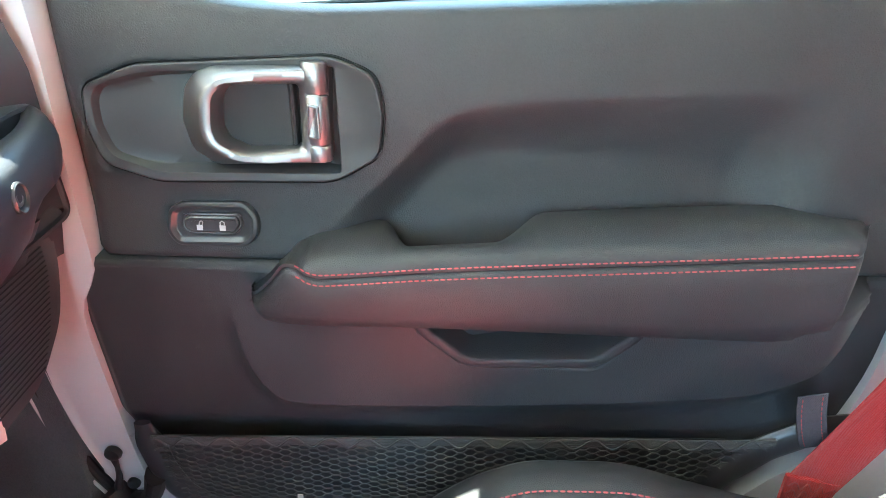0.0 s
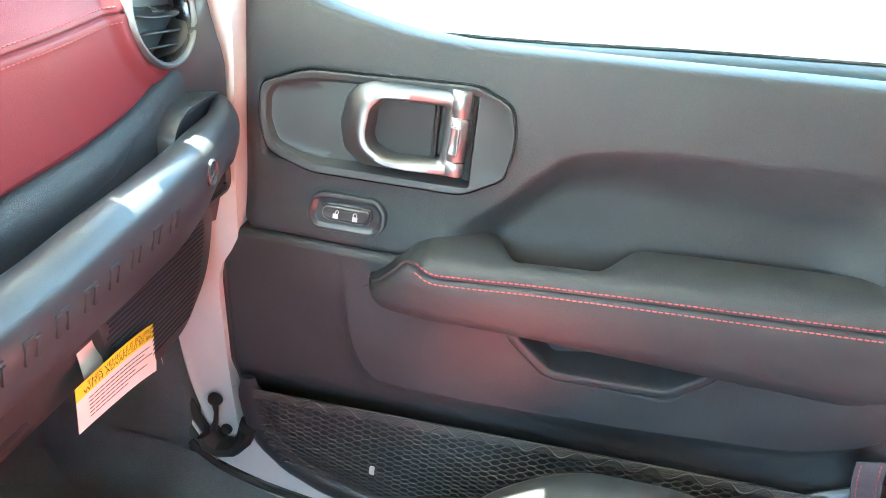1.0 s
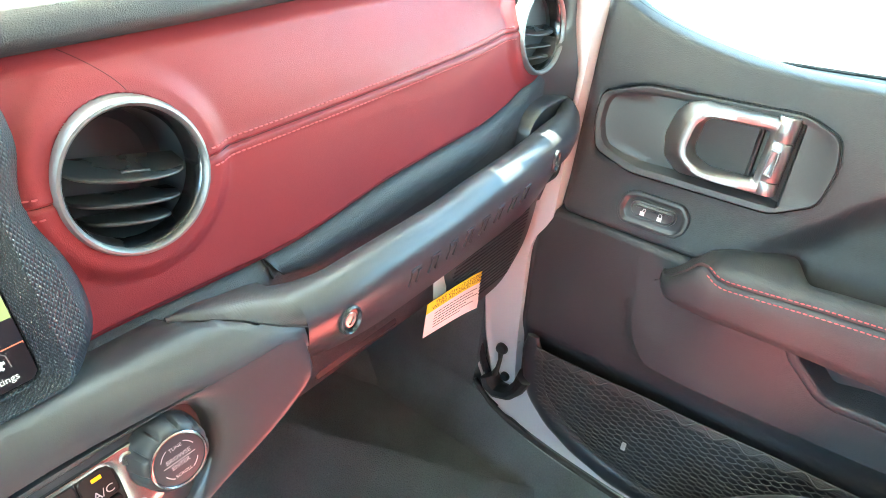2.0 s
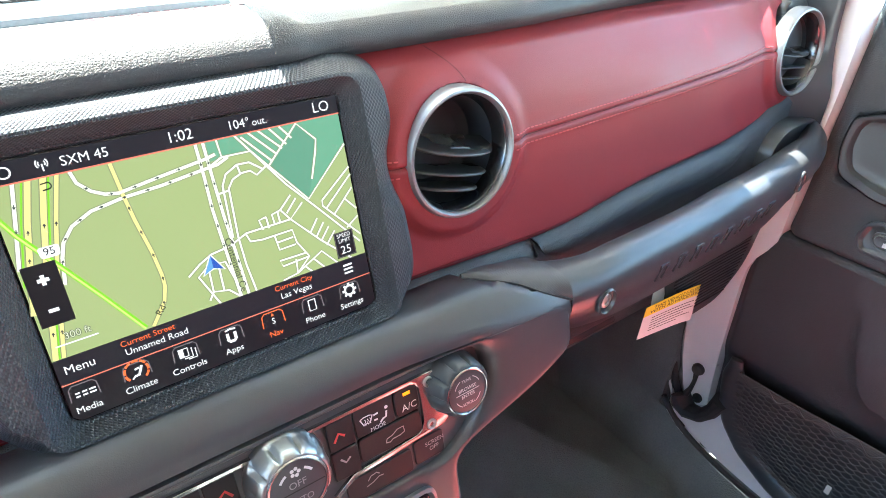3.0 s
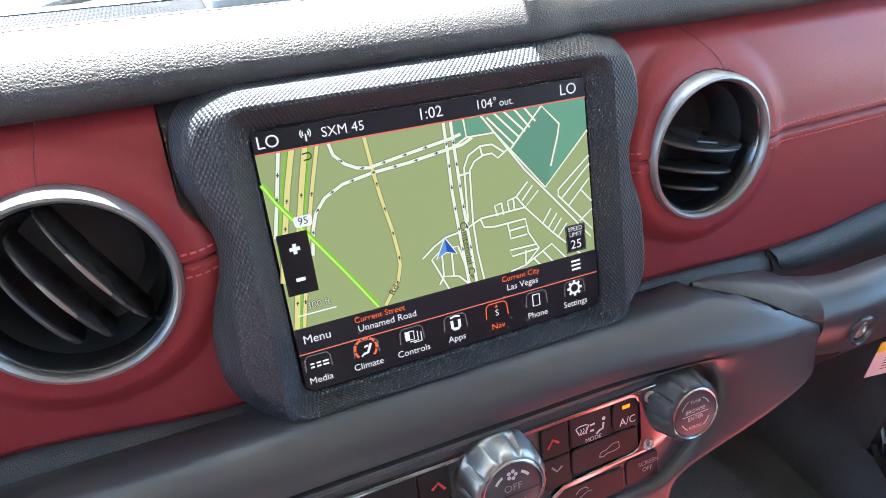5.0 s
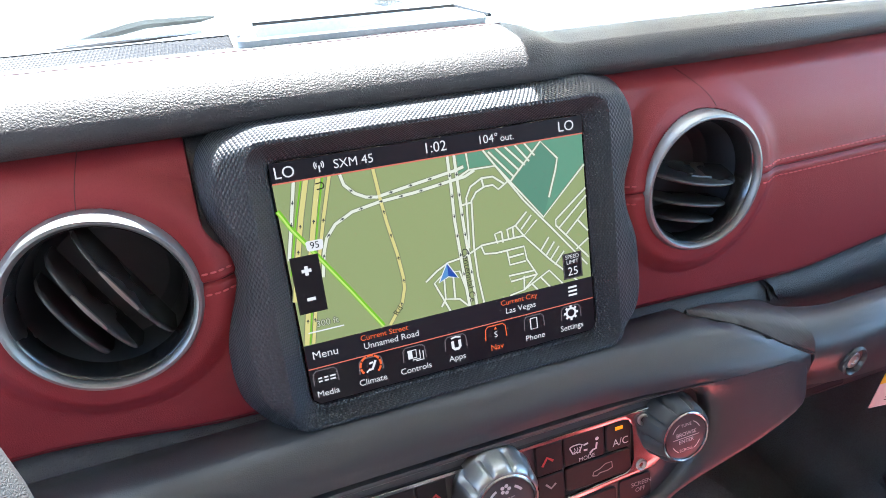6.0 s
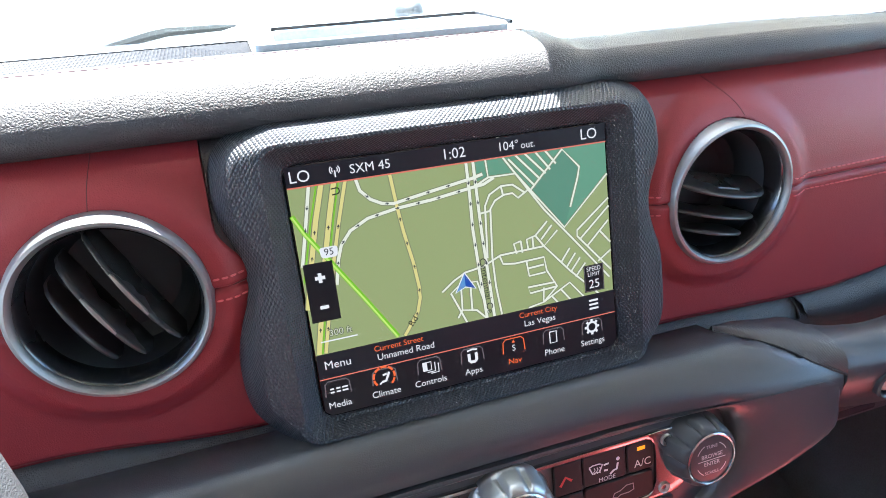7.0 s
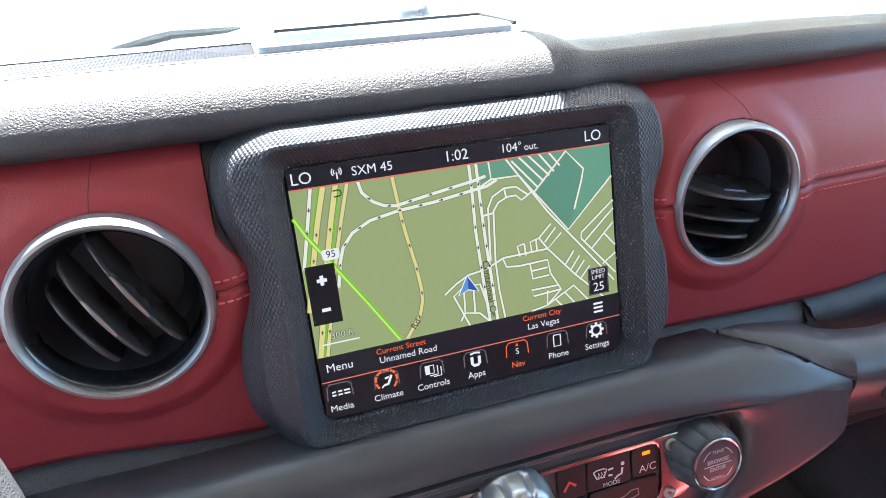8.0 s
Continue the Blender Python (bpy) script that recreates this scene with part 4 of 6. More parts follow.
# ---------------------------------------------------------------- centre stack and climate controls
def make_stack():
    c = thing("centre_stack", (0, 0.0, 0.95), "black soft-touch centre stack below the screen", "centre stack")
    # the rolled ledge
    secs = []
    for x in spaced(-0.42, 0.2165, 90):
        k = smooth(0.06, 0.2, x)
        yo = 0.005 * k
        proud = 0.0041 + 0.0116 * k
        def face_y(z):
            return -0.070 + 0.242 * (z - 1.153 - 0.242 * proud) / 0.970 - 0.970 * proud
        # over the control panel the roll ends higher and tucks under
        up = smooth(0.162, 0.138, x)
        z1, z2, z3 = 1.1715 + 0.0025 * up, 1.1655 + 0.0040 * up, 1.1575 + 0.0100 * up
        prof = [(-0.012, 1.160), (-0.017, 1.180), (-0.024, 1.1868), (-0.034, 1.1895), (-0.044, 1.1908), (-0.052, 1.1900 - 0.0005 * k), (-0.0592 - 0.5 * yo, 1.1868), (-0.0640 - 1.2 * yo, 1.1825), (-0.0675 - 1.8 * yo, 1.1775), (face_y(z1) + 0.0005, z1), (face_y(z2) - 0.0001 + 0.0010 * up, z2),
                (face_y(z3) + 0.0012 + 0.0030 * up, z3), (-0.055, z3 - 0.001), (-0.03, 1.150)]
        # behind the wing's seam the ledge drops away
        yr = curve([(0.13, -0.0115), (0.150, -0.0120), (0.1545, -0.037), (0.18, -0.058), (0.20, -0.0735), (0.2165, -0.0802)], x)
        if x > 0.14:
            zr = next((z0 + (z1 - z0) * (yr - y0) / (y1 - y0) for (y0, z0), (y1, z1) in zip(prof[1:9], prof[2:10]) if y1 <= yr <= y0), 1.16)
            prof = [(yr + (y - yr) * 0.04, zr - (y - yr) * 0.32) if y > yr and i < 10 else (y, z) for i, (y, z) in enumerate(prof)]
        secs.append([(x, y, z) for y, z in prof])
    part("ledge", loft(secs), SMOOTH, c, "rolled black ledge", smooth=60)
    # face plate with the opening for the controls
    outer = rounded([(-0.40, 0.0146), (-0.40, -0.25), (-0.14, -0.25), (0.102, -0.25), (0.1095, -0.150), (0.1105, -0.064), (0.135, -0.0525), (0.183, -0.036), (0.2165, -0.0215), (0.2165, 0.0146), (0.16, 0.0146)], [0.001, 0.001, 0.001, 0.01, 0.01, 0.015, 0.03, 0.02, 0.010, 0.001, 0.001])
    hole = rounded([(-0.152, -0.058), (0.100, -0.062), (0.126, -0.046), (0.1430, -0.018), (0.1400, 0.0102), (-0.152, 0.0096)], [0.01, 0.012, 0.02, 0.016, 0.016, 0.016])
    ctr = (0.02, -0.03)
    O, H = radial(outer, ctr, 260), radial(hole, ctr, 260)
    def rim(d):
        return [Vector((q.x, p.y - 0.0006)) if p.y > 0.0135 else q for p, q in zip(O, inset(O, d))]
    def swell(h, share):
        return lambda q: h + 0.0116 * share * smooth(0.06, 0.2, q.x)
    def across(t):
        return [a.lerp(b, t) for a, b in zip(rim(0.0040), inset(H, -0.0028))]
    plate = ring([(O, -0.012), (O, swell(-0.0005, 0.9)), (rim(0.0007), swell(0.0018, 1)), (rim(0.0020), swell(0.0034, 1)), (rim(0.0040), swell(0.0041, 1))]
                 + [(across(t), swell(0.0041, share)) for t, share in ((0.12, 1), (0.3, 1), (0.5, 1), (0.7, 0.97), (0.88, 0.85))]
                 + [(inset(H, -0.0028), swell(0.0042, 0.62)), (inset(H, -0.0014), swell(0.0038, 0.40)), (inset(H, -0.0004), swell(0.0026, 0.18)), (H, 0.0008), (inset(H, 0.0006), -0.003)], STACK)
    part("face_plate", plate, SMOOTH, c, "black stack face", smooth=50)
    # dark side wall behind the plate
    m = STACK
    bm = bmesh.new()
    blocks(bm, m, [(-0.16, -0.25, -0.05, 0.105, 0.0, -0.0035)])
    part("stack_core", bm, DARK, c, smooth=False)
    # lower module
    o = rounded([(-0.09, -0.20), (0.090, -0.20), (0.0895, -0.073), (-0.09, -0.073)], 0.01)
    part("lower_bezel", ring([(o, 0.005), (o, 0.008), (inset(o, 0.0025), 0.009), (inset(o, 0.005), 0.006)], m), SATIN, c, "satin silver edge of the lower module")
    part("lower_module", stack(inset(o, 0.005), [(0, 0.004), (0, 0.007), (0.002, 0.008)], m), GLOSSBLACK, c, "gloss black lower module")
    for k in range(6):
        oo = rounded([(0.052 - k * 0.026, -0.105), (0.074 - k * 0.026, -0.105), (0.074 - k * 0.026, -0.079), (0.052 - k * 0.026, -0.079)], 0.003)
        part("toggle", stack(oo, [(0, 0.007), (0, 0.014), (0.003, 0.017)], m), SMOOTH, c)


def knob(parent_name, u, v, chrome, label, texts, size=1.0):
    k = thing(parent_name, STACK @ Vector((u, v, 0)), label, "knob", "climate panel knobs")
    m = STACK @ Matrix.Translation((u, v, 0)) @ Matrix.Scale(size, 4)
    n = 96
    def wave(a):
        s = abs(math.sin(a * 5))
        return smooth(0.12, 0.45, s)
    rows = []
    for r, h, dent in ((0.0250, -0.001, 0), (0.0252, 0.003, 0), (0.0244, 0.005, 0.4), (0.0238, 0.0075, 1), (0.0226, 0.0165, 1), (0.0212, 0.0195, 0.8), (0.0198, 0.0210, 0.2), (0.0186, 0.0212, 0)):
        rows.append([m @ Vector(((r - 0.0022 * dent * (1 - wave(2 * math.pi * i / n))) * math.cos(2 * math.pi * i / n), (r - 0.0022 * dent * (1 - wave(2 * math.pi * i / n))) * math.sin(2 * math.pi * i / n), h)) for i in range(n)])
    part("knob_grip", loft(rows), KNOBMETAL if chrome else GRIP, k, "fluted knob grip", smooth=45)
    part("knob_ring", lathe([(0.0188, 0.0205), (0.0188, 0.0220), (0.0180, 0.0226), (0.0171, 0.0222), (0.0168, 0.0208)], m), KNOBCHROME, k, "polished knob ring")
    part("knob_face", lathe([(0.0002, 0.0206), (0.0002, 0.0212), (0.0150, 0.0216), (0.0169, 0.0212), (0.0170, 0.0205)], m), SMOOTH, k)
    for t, du, dv, size in texts:
        lettering("knob_text", t, size, m @ Matrix.Translation((du, dv, 0.0219)), MARK if not chrome else MARKGREY, k)
    return k, m


def make_climate():
    p = thing("climate_panel", STACK @ Vector((0, -0.06, 0)), "climate control panel with black buttons and satin trim", "control panel")
    m = STACK
    base = rounded([(-0.150, -0.062), (0.100, -0.0645), (0.128, -0.047), (0.150, -0.016), (0.142, 0.0094), (-0.150, 0.0094)], 0.010)
    part("panel_base", stack(base, [(0, -0.004), (0, 0.0), (0.0006, 0.0006)], m), SMOOTH, p)
    # satin trim, right and left of the middle knob
    outer = [(0.0086, 0.0050), (0.045, 0.0051), (0.088, 0.0052), (0.104, 0.0050), (0.114, 0.0035), (0.118, -0.010), (0.114, -0.030), (0.1065, -0.0370), (0.094, -0.0380), (0.039, -0.0410), (0.0265, -0.0486)]
    inner = [(0.0150, 0.0028), (0.045, 0.0026), (0.0850, 0.0024), (0.0890, 0.0012), (0.0916, -0.003), (0.0922, -0.010), (0.0920, -0.027), (0.0900, -0.0322), (0.086, -0.0350), (0.038, -0.0382), (0.0240, -0.0470)]
    for s in (1, -1):
        secs = []
        for (a, b), (c_, d_) in zip(outer, inner):
            secs.append([m @ Vector((s * x, v, h)) for x, v, h in ((a, b, 0.0004), (a, b, 0.0030), (a * 0.9 + c_ * 0.1, b * 0.9 + d_ * 0.1, 0.0034), (c_ * 0.9 + a * 0.1, d_ * 0.9 + b * 0.1, 0.0034), (c_, d_, 0.0030), (c_, d_, 0.0004))])
        part("trim", loft(secs), KNOBCHROME, p, "satin silver trim", smooth=40)
    for s in (1, -1):
        for u, v in ((0.0988, -0.0014), (0.0968, -0.0325)):
            mm_ = m @ Matrix.Translation((s * u, v, 0.0032))
            part("screw", lathe([(0.0037, -0.001), (0.0037, 0.0010), (0.0031, 0.0016), (0.0024, 0.0010), (0.0018, 0.0009), (0.0013, -0.0002), (0.0002, -0.0002)], mm_, 24), STEEL, p, "small torx screw")
    # buttons
    def button(pts, h=0.0026, r=0.0015):
        return part("button", stack(rounded(pts, r, 3), [(0, 0.0004), (0, h - 0.0006), (0.0007, h)], m), BUTTON, p)
    for s in (1, -1):
        f = lambda u0, v0, u1, v1: [(min(s * u0, s * u1), v0), (max(s * u0, s * u1), v0), (max(s * u0, s * u1), v1), (min(s * u0, s * u1), v1)]
        button(f(0.0735, -0.0172, 0.0910, 0.0018), r=0.004)
        button(f(0.0452, -0.0172, 0.0725, 0.0020))
        button(f(0.0270, -0.0178, 0.0444, 0.0020))
        button(f(0.0270, -0.0385, 0.0444, -0.0186))
        button(f(0.0452, -0.0350, 0.0905, -0.0182), r=0.003)
        button(f(0.0815, -0.0585, 0.1050, -0.0405), h=0.0018, r=0.003)
        button(f(0.0320, -0.0600, 0.0800, -0.0430), h=0.0018, r=0.003)
    at = lambda u, v, h=0.0029: m @ Matrix.Translation((u, v, h))
    def words(t, u, v, size, mat=MARK, h=0.0029):
        lettering("button_text", t, size, at(u, v, h), mat, p)
    words("A/C", 0.0832, -0.0120, 0.0068)
    words("MODE", 0.0598, -0.0150, 0.0038)
    words("SCREEN", 0.0975, -0.0465, 0.0042, MARKGREY, 0.0021)
    words("OFF", 0.0965, -0.0508, 0.0042, MARKGREY, 0.0021)
    words("MAX", -0.0604, -0.0152, 0.0040)
    bm = bmesh.new()
    blocks(bm, m, [(0.0800, -0.0034, 0.0026, 0.0850, -0.0014, 0.0031)])
    part("indicator", bm, material("lit amber indicator", (1.0, 0.30, 0.01), 0.4, emit=0.9 * 2 ** -EXPO), p, "lit amber indicator", smooth=False)
    marks, greys = bmesh.new(), bmesh.new()
    for s in (1, -1):
        part("red_arrow", strip([(s * 0.0305, -0.0115), (s * 0.0340, -0.0065), (s * 0.0378, -0.0095)], 0.0016, m, 0.0029), MARKRED, p, "red temperature arrow", smooth=False)
        strip([(s * 0.0320, -0.0240), (s * 0.0352, -0.0275), (s * 0.0385, -0.0250)], 0.0014, m, 0.0029, greys)
    # seat and air symbol above MODE
    strip([(0.0488, -0.0052), (0.0510, -0.0044), (0.0550, -0.0044), (0.0572, -0.0052), (0.0552, -0.0098), (0.0530, -0.0092), (0.0508, -0.0098), (0.0488, -0.0052)], 0.0008, m, 0.0029, marks)
    for u in (0.0518, 0.0536, 0.0553):
        strip([(u, -0.0062), (u + 0.0006, -0.0075), (u - 0.0004, -0.0088), (u + 0.0003, -0.0102)], 0.0006, m, 0.00295, marks)
    strip([(0.0580, -0.0060), (0.0612, -0.0057)], 0.0012, m, 0.0029, marks)
    strip([(0.0580, -0.0095), (0.0605, -0.0098)], 0.0012, m, 0.0029, marks)
    strip([(0.0618, -0.0130), (0.0640, -0.0112), (0.0662, -0.0108), (0.0670, -0.0070)], 0.0013, m, 0.0029, marks)
    part("mode_head", flat(disc((0.0672, -0.0045), 0.0012), m, 0.0029), MARK, p, smooth=False)
    # car symbols on the lower keys
    strip([(0.0630, -0.0290), (0.0640, -0.0265), (0.0680, -0.0258), (0.0720, -0.0235), (0.0765, -0.0235), (0.0768, -0.0275), (0.0735, -0.0285), (0.0680, -0.0285), (0.0660, -0.0298), (0.0630, -0.0290)], 0.0007, m, 0.0029, greys)
    strip([(0.0450, -0.0525), (0.0500, -0.0515), (0.0545, -0.0495), (0.0575, -0.0500)], 0.0007, m, 0.0021, greys)
    strip([(0.0465, -0.0490), (0.0490, -0.0465), (0.0530, -0.0460), (0.0550, -0.0478)], 0.0007, m, 0.0021, greys)
    strip([(-0.0750, -0.0055), (-0.0740, -0.0120), (-0.0640, -0.0120), (-0.0620, -0.0050), (-0.0750, -0.0055)], 0.0009, m, 0.0029, marks)
    for u in (-0.0720, -0.0690, -0.0660):
        strip([(u, -0.0070), (u + 0.0008, -0.0095), (u - 0.0006, -0.0120), (u + 0.0004, -0.0145)], 0.0009, m, 0.00295, marks)
    part("button_symbol", marks, MARK, p, "white button symbols", smooth=False, kind="stuff")
    part("grey_symbol", greys, MARKGREY, p, smooth=False, kind="stuff")
    k, km = knob("tuning_knob", 0.1178, -0.0110, False, "black fluted tuning knob with polished ring", (("TUNE", 0, 0.0094, 0.0034), ("BROWSE", 0, 0.0026, 0.0042), ("ENTER", 0, -0.0030, 0.0042), ("SCROLL", 0, -0.0098, 0.0032)), 0.86)
    lines = bmesh.new()
    strip([(-0.0108, -0.0002), (0.0108, -0.0002)], 0.0005, km, 0.0219, lines)
    for a0, a1 in ((25, 62), (118, 155), (205, 238), (302, 335)):
        strip([(0.0122 * math.cos(radians(a)), 0.0122 * math.sin(radians(a))) for a in spaced(a0, a1, 6)], 0.0006, km, 0.0219, lines)
    part("knob_line", lines, MARK, k, smooth=False)
    k, km = knob("fan_knob", -0.0005, -0.0125, True, "bright chrome fluted fan knob on the climate panel", (("OFF", 0, 0.0020, 0.0062), ("AUTO", 0.0, -0.0090, 0.0056)), 0.96)
    lines = bmesh.new()
    strip([(-0.0162, -0.0022), (0.0162, -0.0022)], 0.0008, km, 0.02185, lines)
    part("knob_split", lines, INK, k, smooth=False)
    fan = bmesh.new()
    for a in range(0, 360, 72):
        c = (0.0022 * math.cos(radians(a)), 0.0100 + 0.0022 * math.sin(radians(a)))
        fan.faces.new([fan.verts.new(km @ Vector((x, y, 0.0219 + a * 1e-7))) for x, y in disc(c, 0.0012, 10)])
    for a0, a1 in ((35, 62), (118, 145)):
        strip([(0.0118 * math.cos(radians(a)), 0.0118 * math.sin(radians(a))) for a in spaced(a0, a1, 6)], 0.0016, km, 0.0219, fan)
    part("fan_symbol", fan, MARK, k, smooth=False)


# ---------------------------------------------------------------- grab bar, glovebox and the passenger end of the dashboard
def make_passenger_trim():
    g = thing("grab_bar", (0.4, -0.06, 1.11), "black grab bar with ribbed wing across the passenger dash", "grab bar")
    def section(x):
        topz = curve([(0.21, 1.1870), (0.235, 1.1862), (0.28, 1.1880), (0.37, 1.1882), (0.43, 1.1915), (0.55, 1.1935), (0.60, 1.1955), (0.645, 1.1985)], x)
        botz = curve([(0.21, 1.134), (0.24, 1.126), (0.30, 1.119), (0.50, 1.1165), (0.56, 1.1250), (0.60, 1.150), (0.645, 1.165)], x)
        y0 = curve([(0.21, -0.0825), (0.26, -0.087), (0.45, -0.082), (0.60, -0.066), (0.63, -0.055), (0.645, -0.042)], x)
        b = curve([(0.21, 0.047), (0.235, 0.041), (0.27, 0.038), (0.56, 0.038), (0.64, 0.030)], x)
        e = curve([(0.21, 0.30), (0.255, 1.0)], x)
        r = b / 2
        prof = [(b - 0.002, -0.036)] + [(r - r * math.cos(radians(a_)), -0.0195 * (1 - math.sin(radians(a_))) * (e if a_ > 90 else 1.0)) for a_ in (178, 155, 130, 110, 90, 72, 54, 36, 18, 2)] + [(0.0012, -0.030), (0.005, -0.042)]
        prof = [(y0 + y, topz + z) for y, z in prof] + [(y0 + 0.014, botz + 0.004), (y0 + 0.018, botz), (y0 + 0.024, botz + 0.004), (y0 + b - 0.004, topz - 0.045)]
        return [(x, y, z) for y, z in prof]
    part("bar", loft([section(x) for x in spaced(0.2181, 0.645, 80)]), SMOOTH, g, "black grab bar body", smooth=60)
    # knurled wing that tapers from the bar on to the ledge
    wing = []
    for x in spaced(0.153, 0.2178, 20):
        low = Vector((x, curve([(0.153, -0.0372), (0.18, -0.058), (0.20, -0.0740), (0.2178, -0.0822)], x), curve([(0.153, 1.1910), (0.18, 1.1878), (0.20, 1.1797), (0.2178, 1.1717)], x)))
        crest = Vector((x, curve([(0.153, -0.0362), (0.18, -0.046), (0.20, -0.058), (0.2178, -0.070)], x), curve([(0.153, 1.1930), (0.18, 1.1918), (0.20, 1.1895), (0.2178, 1.1865)], x)))
        rear = Vector((x, curve([(0.153, -0.0352), (0.17, -0.034), (0.19, -0.036), (0.2178, -0.033)], x), curve([(0.153, 1.1922), (0.17, 1.1912), (0.19, 1.1890), (0.205, 1.1860), (0.2178, 1.1815)], x)))
        row = []
        ctrl = crest * 2 - (rear + low) / 2
        for t in spaced(0, 1, 13):
            row.append(rear * (1 - t) ** 2 + ctrl * (2 * t * (1 - t)) + low * t * t)
        row += [low + Vector((0, 0.004, -0.006)), rear + Vector((0, -0.004, -0.008))]
        wing.append(row)
    part("wing", loft(wing), KNURLFINE, g, "ribbed wing of the grab bar", smooth=60)
    part("wing_seam", tube([(r[12].x, r[12].y - 0.0004, r[12].z - 0.0004) for r in wing], 0.0006, 5), INK, g)
    for u, z, y, turn in ((0.251, 1.1585, -0.0858, 0), (0.548, 1.1690, -0.0718, 10)):
        m = pose(u, y, z, 90, 0, turn) @ Matrix.Diagonal((0.74, 0.86, 0.9, 1))
        b = part("bolt_cup", lathe([(0.0128, -0.004), (0.0130, 0.002), (0.0116, 0.0034), (0.0102, 0.0016), (0.0098, -0.002), (0.002, -0.002)], m, 32), SMOOTH, g)
        part("bolt", lathe([(0.0074, -0.003), (0.0074, 0.0004), (0.0064, 0.0014), (0.0042, 0.0016), (0.0038, 0.0002), (0.0002, 0.0002)], m, 24), STEEL, b, "steel hex bolt")
    # embossed word drawn as plain bars
    def front_y(x, z):
        pts = section(x)[9:14]
        for (_, ya, za), (_, yb, zb) in zip(pts, pts[1:]):
            if zb <= z <= za:
                return ya + (yb - ya) * (za - z) / (za - zb)
        return pts[-1][1]
    for k in range(8):
        x = 0.314 + k * 0.0238
        z = 1.1565 + 0.0003 * k
        em = bmesh.new()
        for dx, dz, w, h in ((0, 0.0080, 0.0110, 0.0024), (0, 0.0, 0.0026, 0.0150), (0.0085, -0.0005, 0.0026, 0.0140)):
            zc = z + dz
            tilt_ = math.degrees(math.atan2(front_y(x, zc - h / 2 - 0.001) - front_y(x, zc + h / 2 + 0.001), h + 0.002))
            blocks(em, pose(x + dx, front_y(x + dx, zc), zc, tilt_, 0, 3), [(0, -0.0011, -h / 2, w, 0.003, h / 2)])
        part("embossed_bar", em, SMOOTH, g)
    # the lid and shelf behind the bar
    d = thing("glovebox", (0.42, 0.02, 0.95), "black grained glovebox with rounded upper lid", "glovebox")
    def lid_profile(x, out, low):
        zt = red_bottom(x) if x < 0.56 else curve([(0.56, 1.2105), (0.66, 1.243)], x)
        f = 0.016 * smooth(0.46, 0.64, x)
        out = out * (smooth(0.2375, 0.268, x) * smooth(0.534, 0.505, x) * 0.9 + 0.1)
        span = max(0.004, zt - 0.014 - low)
        prof = [(0.010, zt + 0.004), (-0.012 - out * 0.3, zt + 0.001), (-0.0215 - out, zt - 0.005), (-0.0255 - out, zt - 0.013), (-0.0250 - out, zt - 0.014 - span * 0.3), (-0.0222 - out, zt - 0.014 - span * 0.75), (-0.0200 - out, low + 0.0012), (-0.0185 - out * 0.5, low), (0.0, low), (0.03, low)]
        return [(x, y + f, max(z, low)) for y, z in prof]
    part("trim_roll", loft([lid_profile(x, 0.0, 1.125) for x in spaced(-0.42, 0.660, 150)]), LEATHER, d, "rounded grained trim", smooth=60)
    def lid_low(x):
        return curve([(0.2365, 1.184), (0.248, 1.167), (0.268, 1.153), (0.287, 1.1495), (0.335, 1.150), (0.393, 1.154), (0.477, 1.162), (0.510, 1.169), (0.528, 1.182), (0.535, 1.196)], x)
    part("lid_roll", loft([lid_profile(x, 0.0018, lid_low(x)) for x in spaced(0.2375, 0.534, 70)]), LEATHER, d, "rounded grained lid", smooth=60)
    edge = [(x, -0.0212 + 0.016 * smooth(0.46, 0.64, x), lid_low(x) - 0.0004) for x in spaced(0.2368, 0.535, 70)]
    zt = red_bottom(0.2368)
    part("lid_seam", tube([(0.2366, y, z) for y, z in ((-0.012, zt + 0.0012), (-0.0222, zt - 0.0045), (-0.0262, zt - 0.012))] + edge[2:], 0.0011, 6), INK, d)
    secs = []
    for x in spaced(0.228, 0.655, 40):
        low = 1.127
        f = 0.016 * smooth(0.46, 0.64, x)
        prof = [(0.03, low - 0.002), (-0.014, low - 0.0025), (-0.020, low - 0.006), (-0.020, 1.10), (-0.006, 1.05), (0.012, 1.0), (0.06, 0.985), (0.06, 1.05)]
        secs.append([(x, y + f, z) for y, z in prof])
    part("glovebox_door", loft(secs), LEATHER, d, "black glovebox door", smooth=60)
    # knee panel below and the louvre panel at the end
    k = thing("knee_panel", (0.42, 0.03, 0.9), "black lower dash panel above the footwell", "knee panel")
    secs = [[(x, -0.040, 1.124), (x, -0.012, 1.08), (x, 0.010, 1.02), (x, 0.045, 0.985), (x, 0.12, 0.97), (x, 0.25, 0.96), (x, 0.25, 1.1), (x, 0.02, 1.12)] for x in spaced(0.135, 0.60, 12)]
    part("panel", loft(secs), SMOOTH, k, smooth=60)
    o = rounded([(0.29, -0.008), (0.40, -0.008), (0.395, 0.010), (0.295, 0.010)], 0.004)
    part("latch_recess", stack(o, [(0, -0.004), (0, 0.003), (0.002, 0.004)], plane_at((0, 0.008, 1.022), 20)), DARK, k, "dark latch recess")
    e = thing("kick_panel", (0.60, 0.02, 0.95), "black louvred side panel at the end of the dashboard", "side panel")
    m = plane_at((0, -0.012, 1.07), 6)
    outline = rounded([(0.46, -0.02), (0.485, -0.085), (0.56, -0.082), (0.612, -0.050), (0.640, -0.005), (0.652, 0.05), (0.652, 0.15), (0.646, 0.25), (0.60, 0.255), (0.58, 0.10), (0.48, 0.06)], 0.02, 5)
